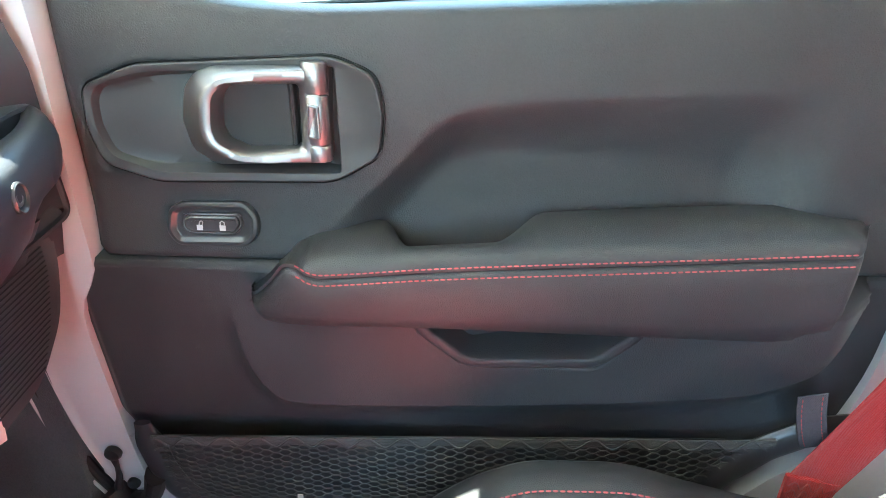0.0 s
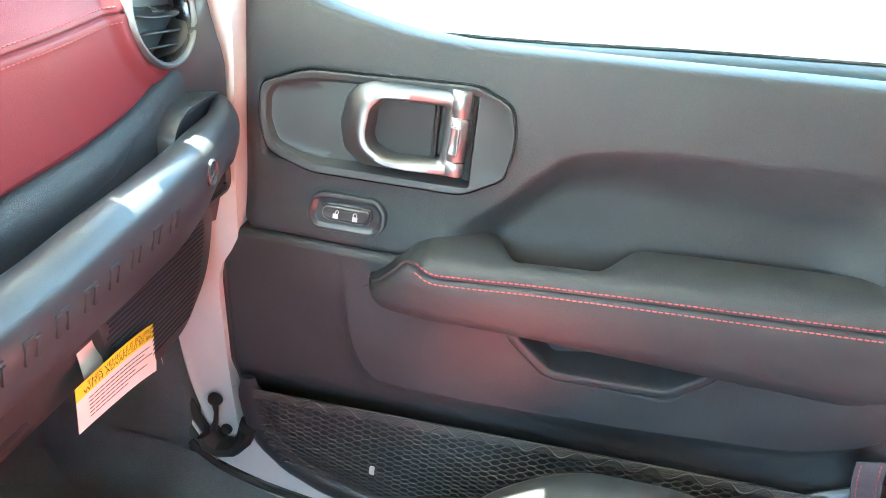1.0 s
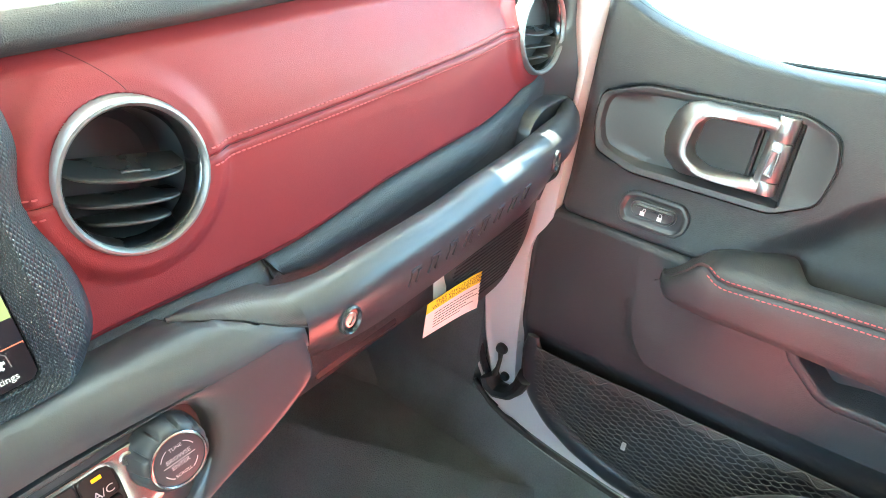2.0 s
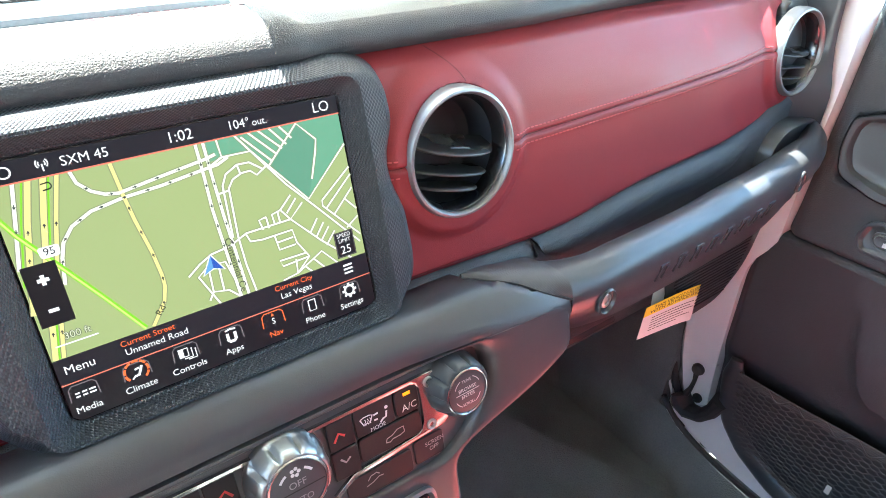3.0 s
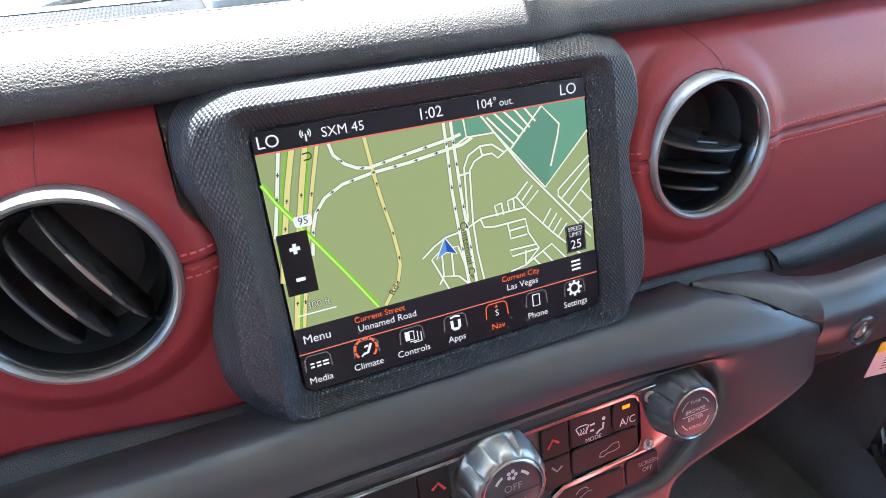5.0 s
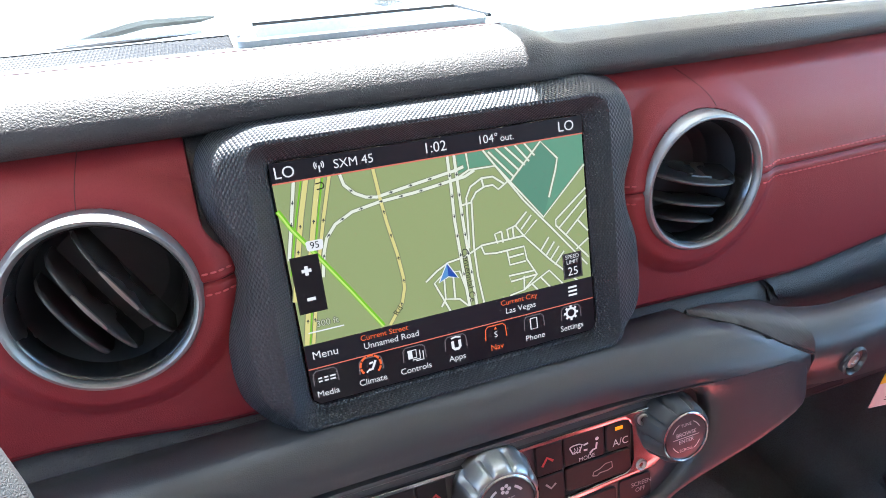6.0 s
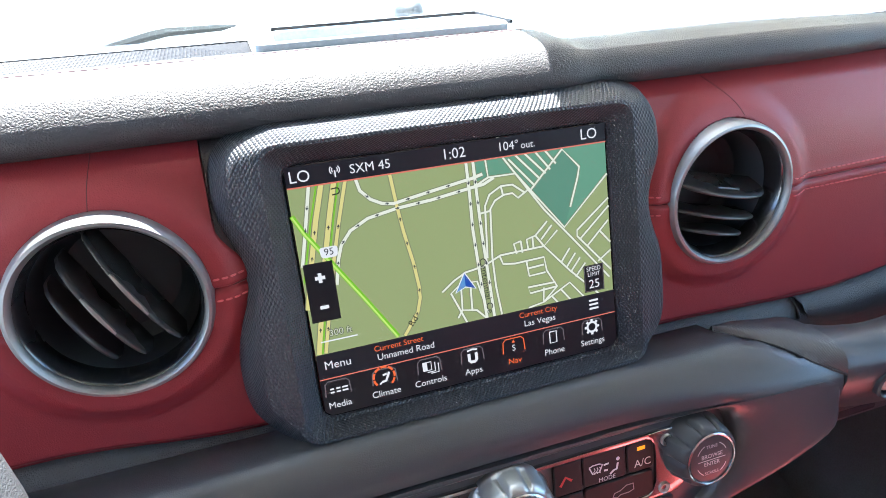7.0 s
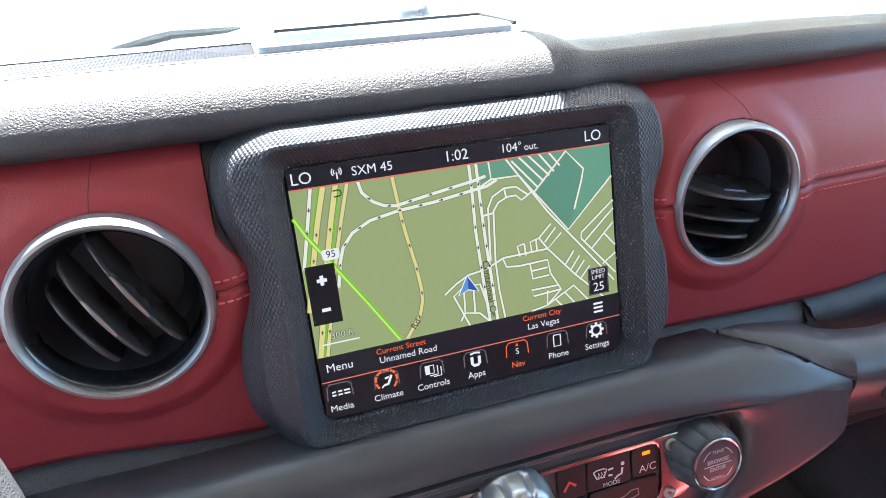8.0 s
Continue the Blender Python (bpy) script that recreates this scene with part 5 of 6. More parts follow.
    part("panel", stack(outline, [(0, -0.06), (0, -0.004), (0.002, 0.0), (0.008, 0.001)], m), SMOOTH, e, smooth=50)
    louv = bmesh.new()
    for i in range(34):
        v = -0.070 + i * 0.0040
        x0, x1 = 0.470 + 0.004 * math.sin(i), curve([(-0.07, 0.570), (-0.04, 0.598), (0.0, 0.620), (0.07, 0.632)], v)
        tube([m @ Vector((x0, v, 0.0015)), m @ Vector((x1, v, 0.0012))], 0.0008, 5, bm=louv)
    part("louvre", louv, DARK, e, "fine dark louvres", kind="stuff")
    # arched recess behind the end of the bar
    arch = rounded([(0.566, 1.10), (0.652, 1.10), (0.652, 1.199), (0.628, 1.202), (0.587, 1.200), (0.566, 1.184)], 0.014, 6)
    part("end_arch", stack(arch, [(0, -0.03), (0, 0.0), (0.0012, 0.0022), (0.0040, 0.0022), (0.0056, -0.001), (0.016, -0.003)], plane_at((0, -0.0275, 0), 0)), SMOOTH, e, "arched black end panel", smooth=50)
    # end cap next to the far vent
    secs = []
    for z in spaced(1.06, 1.350, 24):
        k = smooth(1.230, 1.268, z)
        y1 = curve([(1.0, 0.010), (1.06, -0.008), (1.12, -0.022), (1.15, -0.025), (1.19, -0.032), (1.225, -0.033), (1.25, -0.027), (1.285, -0.0205), (1.35, -0.0165)], z)
        secs.append([(0.600 + 0.047 * k, 0.004, z), (0.622 + 0.0262 * k, -0.010, z), (0.6460 + 0.003 * k, y1 + 0.0025, z), (0.6515, y1, z), (0.6550, y1 + 0.004, z), (0.6570, 0.03, z), (0.655, 0.12, z), (0.64, 0.12, z)])
    part("end_cap", loft(secs), SMOOTH, e, "black dash end cap", smooth=60)


def make_tag():
    t = thing("warning_tag", (0.47, -0.02, 1.05), "white card warning tag with yellow band hung below the dash", "paper tag")
    a, b, c, dd = Vector((0.430, -0.012, 1.028)), Vector((0.526, -0.016, 1.023)), Vector((0.508, -0.022, 0.983)), Vector((0.421, -0.014, 0.990))
    def at(u, v):
        p = a.lerp(b, u).lerp(dd.lerp(c, u), v)
        return p + Vector((0, -0.012 * math.sin(math.pi * u) * 0.8, 0.013 * math.sin(math.pi * u)))
    us = spaced(0, 1, 18)
    part("card", sheet(us, spaced(0.30, 1, 8), at, (0, 0.0006, 0)), PAPER, t, "white card")
    part("yellow_band", sheet(us, spaced(0.0, 0.30, 4), at, (0, 0.0006, 0)), TAGYELLOW, t, "yellow band")
    bars = bmesh.new()
    def line(u0, u1, v, h):
        for k in range(int((u1 - u0) / 0.05)):
            p = [at(u0 + k * 0.05 + du, vv) + Vector((0, -0.0006, 0)) for du, vv in ((0, v), (0.042, v), (0.042, v + h), (0, v + h))]
            bars.faces.new([bars.verts.new(q) for q in p])
    for v, text in ((0.095, "THIS VEHICLE IS EQUIPPED"), (0.205, "WITH ADVANCED AIR BAGS")):
        words = lettering("band_text", text, 0.0066, Matrix.Translation((0.046, 0, 0)), INK, t)
        for vert in words.data.vertices:
            p = at(0.02 + vert.co.x / 0.096, v - vert.co.y / 0.046)
            vert.co = p + Vector((0, -0.0006, 0))
    for i, v in enumerate((0.40, 0.48, 0.56, 0.64, 0.72, 0.80)):
        line(0.10, (0.85, 0.75, 0.9, 0.6, 0.8, 0.5)[i], v, 0.022)
    part("fine_print", bars, INK, t, "rows of dark print bars", smooth=False, kind="stuff")
    part("hanger", sheet(spaced(0, 1, 3), spaced(0, 1, 6), lambda u, v: (0.446 + 0.022 * u, -0.004 - 0.003 * v, 1.080 - 0.062 * v), (0, 0.0006, 0)), PAPER, t, "white card hanger")


# ---------------------------------------------------------------- the passenger door
def belt_height(y):
    return curve([(-0.80, 1.280), (-0.573, 1.272), (-0.326, 1.262), (-0.25, 1.260), (-0.203, 1.262), (-0.146, 1.270), (-0.094, 1.283), (-0.052, 1.300), (-0.02, 1.325)], y)


def door_upper(y, z):
    """The inner face of the upper door trim."""
    x = curve([(1.04, 0.6540), (1.10, 0.6680), (1.20, 0.6775), (1.245, 0.6825), (1.30, 0.692)], z)
    edge_z = curve([(-0.80, 1.206), (-0.61, 1.200), (-0.513, 1.196), (-0.421, 1.190), (-0.364, 1.182), (-0.338, 1.168), (-0.303, 1.132), (-0.24, 1.075), (-0.20, 1.03)], y)
    dd = min(1.0, max(0.0, (edge_z - z + 0.006) / (0.050 + 0.026 * smooth(-0.36, -0.60, y))))
    x += 0.025 * (0.45 * smooth(0, 1, dd) + 0.55 * (1 - (1 - dd) ** 2)) * smooth(-0.22, -0.30, y) * smooth(-0.665, -0.575, y)
    x += 0.02 * smooth(-0.046, -0.020, y)
    x += 0.022 * smooth(-0.056, -0.062, y) * smooth(-0.268, -0.262, y) * smooth(1.131, 1.138, z) * smooth(0.004, -0.004, z - curve([(-0.262, 1.222), (-0.11, 1.219), (-0.085, 1.213), (-0.066, 1.204)], y))
    return x


def step_lines(y):
    hi = curve([(-0.72, 1.10), (-0.690, 1.03), (-0.660, 0.968), (-0.617, 0.935), (-0.572, 0.925), (-0.381, 0.906), (-0.190, 0.899), (-0.170, 0.916), (-0.155, 0.955), (-0.145, 1.02), (-0.138, 1.10)], y)
    lo = curve([(-0.74, 1.10), (-0.702, 1.046), (-0.690, 0.990), (-0.672, 0.930), (-0.603, 0.885), (-0.40, 0.866), (-0.188, 0.852), (-0.140, 0.874), (-0.118, 0.930), (-0.105, 1.0), (-0.095, 1.10)], y)
    return hi, lo


def door_lower(y, z):
    hi, lo = step_lines(y)
    t = min(1.0, max(0.0, (z - lo) / (hi + 0.002 - lo))) ** 2
    x = 0.6545 - (0.010 + 0.008 * smooth(-0.13, -0.25, y)) * t * (1 - 0.85 * smooth(0.93, 1.02, z) * smooth(-0.26, -0.16, y))
    x += 0.012 * smooth(0.87, 0.82, z)
    x -= 0.030 * smooth(-0.50, -0.64, y) * smooth(0.905, 1.03, z) * smooth(-0.705, -0.660, y)
    # hand pocket below the armrest
    y0 = curve([(0.960, -0.380), (0.98, -0.362), (1.03, -0.322)], z)
    y1 = curve([(0.960, -0.474), (0.98, -0.488), (1.03, -0.526)], z)
    inside = smooth(y0 + 0.013, y0 + 0.004, y) * smooth(y1 - 0.013, y1 - 0.004, y) * smooth(0.960, 0.969, z)
    return x + 0.045 * inside


def make_door():
    d = thing("door_1", (0.68, -0.35, 0.68), "closed black passenger door trim with red stitched armrest", "car door", kind="structure")
    us = spaced(-0.80, -0.022, 194)
    def upper(y, t):
        z0 = 1.0540
        z = z0 + (belt_height(y) - z0) * t
        x = door_upper(y, z)
        return (x + 0.0025 * smooth(0.98, 1.0, t) ** 2 + 0.004 * (1 - smooth(0, 0.02, t)), y, z)
    part("upper_trim", sheet(us, spaced(0, 1, 64), upper, (0.03, 0, 0)), DOORSKIN, d, "black grained upper door trim", smooth=70)
    us = spaced(-0.80, -0.003, 330)
    def lower(y, t):
        z = 0.66 + (1.0520 - 0.66) * t
        x = door_lower(y, z)
        y -= 0.022 * smooth(0.99, 1.05, z) * smooth(-0.10, -0.003, y)
        x += 0.006 * smooth(-0.014, -0.003, y) + 0.004 * smooth(0.985, 1, t)
        return (x, y, z)
    part("lower_trim", sheet(us, spaced(0, 1, 170), lower, (0.03, 0, 0)), DOORSKIN, d, "black moulded lower door trim", smooth=70)
    seam = [(-0.214 + 0.046 * k, 1.0515 - 0.038 * k) for k in spaced(0, 1, 10)]
    part("trim_seam", tube([(door_lower(y, z) - 0.0002, y, z) for y, z in seam], 0.0009, 5), INK, d)
    # window seal
    part("window_seal", tube([(0.712, y, belt_height(y) - 0.006) for y in spaced(-0.80, -0.02, 50)], 0.006, 8), RUBBER, d, "black window seal")
    # armrest
    def arm(y):
        dip = smooth(-0.290, -0.318, y) * smooth(-0.430, -0.386, y)
        zs = curve([(-0.68, 1.104), (-0.523, 1.0925), (-0.335, 1.0785), (-0.262, 1.0705), (-0.247, 1.0690), (-0.237, 1.0710), (-0.228, 1.0775), (-0.221, 1.0780), (-0.206, 1.0620), (-0.186, 1.0410), (-0.176, 1.0320)], y)
        xb = 0.686 - 0.044 * dip
        zt = curve([(-0.70, 1.086), (-0.690, 1.0955), (-0.665, 1.1015), (-0.619, 1.109), (-0.577, 1.107), (-0.432, 1.0965), (-0.40, 1.091), (-0.312, 1.0850), (-0.285, 1.0850), (-0.262, 1.0825), (-0.238, 1.0790), (-0.221, 1.0700), (-0.206, 1.0560), (-0.186, 1.0380), (-0.176, 1.0310)], y)
        zt = zt * (1 - dip) + (zs + 0.0085) * dip
        zb = curve([(-0.682, 1.078), (-0.676, 1.050), (-0.664, 1.032), (-0.64, 1.023), (-0.60, 1.0195), (-0.32, 1.022), (-0.20, 1.0185), (-0.190, 1.0195), (-0.182, 1.0245), (-0.176, 1.0310)], y)
        k = curve([(-0.285, 1.0), (-0.250, 0.98), (-0.217, 0.92), (-0.195, 0.82), (-0.184, 0.62), (-0.176, 0.25)], y) * smooth(-0.690, -0.655, y)
        zs = max(zs, zb + 0.002)
        crest = max(zs + 0.012 * k * smooth(-0.221, -0.245, y), zt + 0.003 * (1 - dip) * smooth(-0.215, -0.24, y))
        xi = 0.652 - 0.047 * k
        xm = xi + (xb - xi) * 0.55
        return [(0.70, y, zb + 0.002), (0.645, y, zb - 0.001), (xi + 0.008, y, zb), (xi + 0.0022, y, zb + 0.0030), (xi, y, zb + (zs - zb) * 0.3), (xi - 0.0006, y, zb + (zs - zb) * 0.7), (xi + 0.0012, y, zs - 0.0046), (xi + 0.0032, y, zs - 0.0010), (xi + 0.0058, y, zs), (xi + 0.0032, y, zs + 0.0010),
                (xi + 0.0028, y, zs + 0.0046), (xi + 0.0075, y, zs + (crest - zs) * 0.78), (xi + 0.016 * (1 - 0.4 * dip), y, crest), (xm, y, (crest + zt) / 2 + 0.0022), (xb - 0.004, y, zt), (xb, y, zt - 0.003), (xb + 0.001, y, zt - 0.03), (0.70, y, zt - 0.04)]
    ys = spaced(-0.686, -0.176, 170)
    rest = part("armrest", loft([arm(y) for y in ys]), LEATHER, d, "black leather armrest with red double stitching", smooth=60)
    for off in (-0.0062, 0.0062):
        path = []
        for y in spaced(-0.655, -0.2225, 110):
            s = arm(y)
            p = Vector(s[6 if off < 0 else 10])
            if s[8][2] > 1.0:
                path.append((p.x - 0.0004, y, p.z))
        part("armrest_stitching", stitches(path, 0.0052, 0.0038, 0.0007), THREAD, rest, "red stitching", kind="stuff")
    # lip of the hand pocket: a moulded frame, open below the armrest
    rim = resample([(0, -0.3255, 1.030), (0, -0.3285, 1.012), (0, -0.334, 1.003), (0, -0.366, 0.9745), (0, -0.376, 0.9715), (0, -0.476, 0.9760), (0, -0.484, 0.9800), (0, -0.508, 1.004), (0, -0.5125, 1.012), (0, -0.514, 1.030)], 0.004)
    secs = []
    for i, p in enumerate(rim):
        d2 = (rim[min(i + 2, len(rim) - 1)] - rim[max(i - 2, 0)]).normalized()
        o2 = Vector((0, d2.z, -d2.y))
        if o2.z > 0 or (abs(o2.z) < 0.05 and (o2.y > 0) != (p.y > -0.42)):
            o2 = -o2
        def off(w, x):
            q = p + o2 * w
            return (x, q.y, q.z)
        secs.append([off(0.0135, 0.6385), off(0.0125, 0.6345), off(0.0090, 0.6318), off(0.0040, 0.6312), off(0.0012, 0.6318), off(0.0, 0.6335), off(-0.0012, 0.641), off(-0.004, 0.690), off(0.010, 0.690)])
    part("pocket_lip", loft(secs), DOORSKIN, d, "black pocket lip", smooth=50)
    # handle surround: a dished plate
    m = door_at(0.6715) @ pose(0, 0, 0, 0, 0, 0)
    tilt = Matrix.Translation((0.6715, 0, 1.18)) @ pose(0, 0, 0, 0, 7, 0) @ Matrix.Translation((-0.6715, 0, -1.18))
    m = tilt @ m
    o = rounded([(0.0555, 1.205), (0.0535, 1.170), (0.062, 1.141), (0.106, 1.1265), (0.255, 1.1295), (0.293, 1.151), (0.2975, 1.188), (0.291, 1.217), (0.258, 1.2305), (0.101, 1.2225)][::1], 0.010, 5)
    o2 = o
    # clockwise check keeps the insets inward
    area = sum(o2[i - 1].x * o2[i].y - o2[i].x * o2[i - 1].y for i in range(len(o2)))
    if area < 0:
        o2 = o2[::-1]
    part("surround_gap", stack(inset(o2, -0.0012), [(0, -0.004), (0, 0.0006)], m, bottom=False, top=False), INK, d)
    ctr = (0.16, 1.178)
    SO = radial(o2, ctr, 240)
    cut = rounded([(0.061, 1.194), (0.0605, 1.172), (0.069, 1.148), (0.108, 1.1345), (0.2615, 1.1365), (0.2605, 1.2235), (0.104, 1.2165), (0.068, 1.206)], [0.006, 0.006, 0.010, 0.014, 0.004, 0.004, 0.010, 0.008], 6)
    R = radial(cut, ctr, 240)
    def toward(k):
        return [Vector((ctr[0] + (p.x - ctr[0]) * k, ctr[1] + (p.y - ctr[1]) * k)) for p in R]
    def floor_depth(q):
        return -0.0040 - 0.0100 * smooth(0.045, 0.190, q.x) - 0.002 * smooth(1.14, 1.22, q.y)
    loops = [(SO, -0.006), (inset(SO, 0.0003), 0.0022), (inset(SO, 0.0014), 0.0034), (inset(SO, 0.0030), 0.0034), (inset(SO, 0.0046), 0.0026), (R, 0.0024), (inset(R, 0.0008), 0.0016), (inset(R, 0.0034), lambda q: floor_depth(q) * 0.75), (toward(0.88), floor_depth), (toward(0.72), floor_depth), (toward(0.5), floor_depth), (toward(0.02), floor_depth)]
    part("handle_surround", ring(loops, m), DISH, d, "satin dark handle surround", smooth=40)
    # chrome pull handle: an open frame
    hm = m @ Matrix.Translation((0, 0, 0.0))
    fo = [(0.1400, 1.205), (0.1345, 1.180), (0.1395, 1.156), (0.158, 1.1430), (0.252, 1.1455), (0.2555, 1.2240), (0.166, 1.2225), (0.150, 1.2170)]
    fi = [(0.169, 1.200), (0.1660, 1.175), (0.170, 1.165), (0.186, 1.1575), (0.231, 1.1595), (0.232, 1.2095), (0.178, 1.2085)]
    ctr = (0.199, 1.183)
    FO, FI = radial(rounded(fo, 0.005, 6), ctr, 200), radial(rounded(fi, 0.0045, 6), ctr, 200)
    def lift(p):
        return 0.0085 + 0.0105 * smooth(0.252, 0.170, p.x)
    def between(lo_, hi_):
        return [a.lerp(b, lo_ + (hi_ - lo_) * smooth(0.215, 0.150, a.x)) for a, b in zip(FO, FI)]
    bm = bmesh.new()
    rows = []
    for loop_, f in ((FO, lambda p: -0.015), (FO, lambda p: lift(p) * 0.12), (between(0.05, 0.05), lambda p: lift(p) * 0.26), (between(0.22, 0.58), lambda p: lift(p) * 0.93), (between(0.29, 0.66), lambda p: lift(p)), (between(0.68, 0.82), lambda p: lift(p)), (between(0.78, 0.90), lambda p: lift(p) * 0.93), (between(0.97, 0.98), lambda p: lift(p) * 0.55), (FI, lambda p: lift(p) * 0.4), (FI, lambda p: -0.011)):
        rows.append([bm.verts.new(hm @ Vector((p.x, p.y, f(p)))) for p in loop_])
    for a, b in zip(rows, rows[1:]):
        for i in range(len(a)):
            j = (i + 1) % len(a)
            bm.faces.new((a[i], a[j], b[j], b[i]))
    h = part("door_handle", bm, CHROME, d, "brushed chrome pull handle", smooth=38)
    cup = rounded([(0.160, 1.152), (0.226, 1.152), (0.226, 1.2145), (0.160, 1.2145)], 0.010)
    part("handle_cup", stack(cup, [(0, -0.008), (0.0004, -0.0016), (0.0022, -0.0008), (0.0042, -0.0020), (0.0050, -0.0032)], hm), DARK, h, "black cup behind the handle")
    hinge = bmesh.new()
    for v0, v1 in ((1.1480, 1.1610), (1.1622, 1.2010), (1.2022, 1.2262)):
        secs = []
        for v in (v0, v0 + 0.0012, v1 - 0.0012, v1):
            r = 0.0072 if v in (v0, v1) else 0.0080
            secs.append([hm @ Vector((0.2445 + 1.30 * r * math.cos(a), v, 0.0030 + r * math.sin(a))) for a in spaced(-0.3, math.pi + 0.3, 12)])
        b2 = loft(secs)
        me = bpy.data.meshes.new("tmp")
        b2.to_mesh(me)
        b2.free()
        hinge.from_mesh(me)
        bpy.data.meshes.remove(me)
    part("handle_hinge", hinge, CHROME, h, "chrome hinge barrel")
    lm = hm @ Matrix.Translation((0.2435, 1.181, 0.0112))
    o = rounded([(-0.0065, -0.0125), (0.0045, -0.0145), (0.0045, 0.0125), (-0.0045, 0.0145)], 0.002)
    part("lock_lever", stack(o, [(0, -0.006), (0, 0.0006), (0.0008, 0.0012), (0.0014, 0.0012), (0.0019, 0.0004), (0.0021, 0.0003)], lm), CHROME, h, "small chrome lever")
    # lock switch
    sm = tilt @ door_at(0.6640)
    sm = Matrix.Translation((0.6615, 0, 1.089)) @ pose(0, 0, 0, 0, 12, 0) @ Matrix.Translation((-0.6615, 0, -1.089)) @ door_at(0.6615)
    o = rounded([(0.1035, 1.0815), (0.1120, 1.0690), (0.1740, 1.0700), (0.1835, 1.0790), (0.1850, 1.0955), (0.1750, 1.1085), (0.1190, 1.1075), (0.1080, 1.1020)], 0.006, 4)
    sw = part("lock_switch", stack(o, [(-0.0006, -0.006), (-0.0004, 0.0016), (0.0006, 0.0026), (0.0032, 0.0028), (0.0042, 0.0020), (0.0062, -0.0006), (0.0080, -0.0010)], sm), SMOOTH, d, "black lock switch frame", smooth=40)
    o = rounded([(0.1185, 1.0845), (0.1255, 1.0795), (0.1650, 1.0800), (0.1720, 1.0885), (0.1690, 1.0985), (0.1250, 1.0980), (0.1190, 1.0945)], 0.004, 4)
    part("rocker_frame", stack(o, [(-0.0004, -0.0014), (0, 0.0022), (0.0008, 0.0028), (0.0018, 0.0024), (0.0022, 0.0012)], sm), SMOOTH, sw)
    part("rocker", stack(inset(o, 0.0022), [(0, 0.0004), (0, 0.0030), (0.0014, 0.0042), (0.003, 0.0040)], sm), SMOOTH, sw, "black rocker")
    for cu_, op in ((0.1345, 0.0022), (0.1545, 0.0)):
        ic = bmesh.new()
        blocks(ic, sm, [(cu_ - 0.0026, 1.0838, 0.0041, cu_ + 0.0026, 1.0885, 0.0044)])
        strip([(cu_ - 0.0018 + op * 0.6, 1.0885), (cu_ - 0.0018 + op, 1.0912), (cu_ + op * 0.8, 1.0924), (cu_ + 0.0018 + op * 0.6, 1.0912), (cu_ + 0.0018 + op * 0.3, 1.0888)], 0.0009, sm, 0.0043, ic)
        part("lock_symbol", ic, MARK, sw, smooth=False)
    # net pocket: frame, elastic edge and net
    outer = [(0.036, 0.866), (0.038, 0.840), (0.043, 0.800), (0.056, 0.765), (0.085, 0.735), (0.128, 0.712), (0.185, 0.696), (0.30, 0.690), (0.56, 0.702), (0.595, 0.775), (0.625, 0.828), (0.660, 0.868), (0.700, 0.894), (0.730, 0.900)]
    path = [Vector((0.637, -u, v)) for u, v in outer]
    fine = resample([(p.x, p.y, p.z) for p in path], 0.010)
    part("pocket_frame", tube(fine, [0.009 + 0.0075 * smooth(0, 3, i) for i in range(len(fine))], 12, 0.45, up=(1, 0, 0)), SMOOTH, d, "black pocket frame", smooth=60)
    net = bmesh.new()
    def bound(v):
        left = curve([(0.700, 0.19), (0.722, 0.115), (0.757, 0.072), (0.788, 0.056), (0.852, 0.048)], v)
        right = curve([(0.700, 0.55), (0.755, 0.58), (0.80, 0.605), (0.852, 0.648)], v)
        return left, right
    def net_x(u, v):
        return 0.632 - 0.004 * math.sin(math.pi * (v - 0.70) / 0.15) + 0.002 * math.sin(u * 31 + v * 40)
    def edge_z(u):
        return 0.8505 + 0.050 * (u - 0.055)
    pitch, rise = 0.0100, 0.0040
    for k in range(40):
        v = 0.702 + k * 0.0037
        l, r = bound(v)
        path = []
        i = int(l / (pitch / 2))
        u = i * pitch / 2
        while u < r:
            side = 1 if ((i // 2) + k) % 2 else -1
            path.append((net_x(u, v) + 0.0004 * side, -u, v + side * rise * 0.42 + 0.0007 * math.sin(u * 57 + k) + 0.050 * (u - 0.055) * (v - 0.7) / 0.15))
            u += pitch / 2
            i += 1
        if len(path) > 2:
            tube(path, 0.00085, 5, bm=net)
    part("net", net, CORD, d, "black elastic net", kind="stuff")
    us = spaced(0.052, 0.62, 40)
    def backing(u, t):
        low = curve([(0.052, 0.790), (0.075, 0.750), (0.115, 0.720), (0.19, 0.700), (0.55, 0.700), (0.58, 0.755), (0.62, 0.81)], u)
        return (0.6380 + 0.001 * t, -u, low + (edge_z(u) - 0.004 - low) * t)
    part("net_backing", sheet(us, spaced(0, 1, 6), backing, (0.001, 0, 0)), DOORSKIN, d, "black panel behind the net")
    band = bmesh.new()
    for dz in (-0.0042, -0.0014, 0.0014, 0.0042):
        tube([(0.6290, -u, edge_z(u) + dz + 0.0008 * math.sin(u * 40)) for u in spaced(0.046, 0.662, 70)], 0.0016, 6, bm=band)
    part("net_edge", band, CORD, d, "ribbed elastic net edge")
    lace = [(0.6265 - 0.0012 * math.cos(u * 2 * math.pi / 0.037), -u, edge_z(u) + 0.0062 * math.sin(u * 2 * math.pi / 0.037)) for u in spaced(0.050, 0.655, 260)]
    part("net_lacing", tube(lace, 0.0012, 6), CORD, d, "lacing cord")
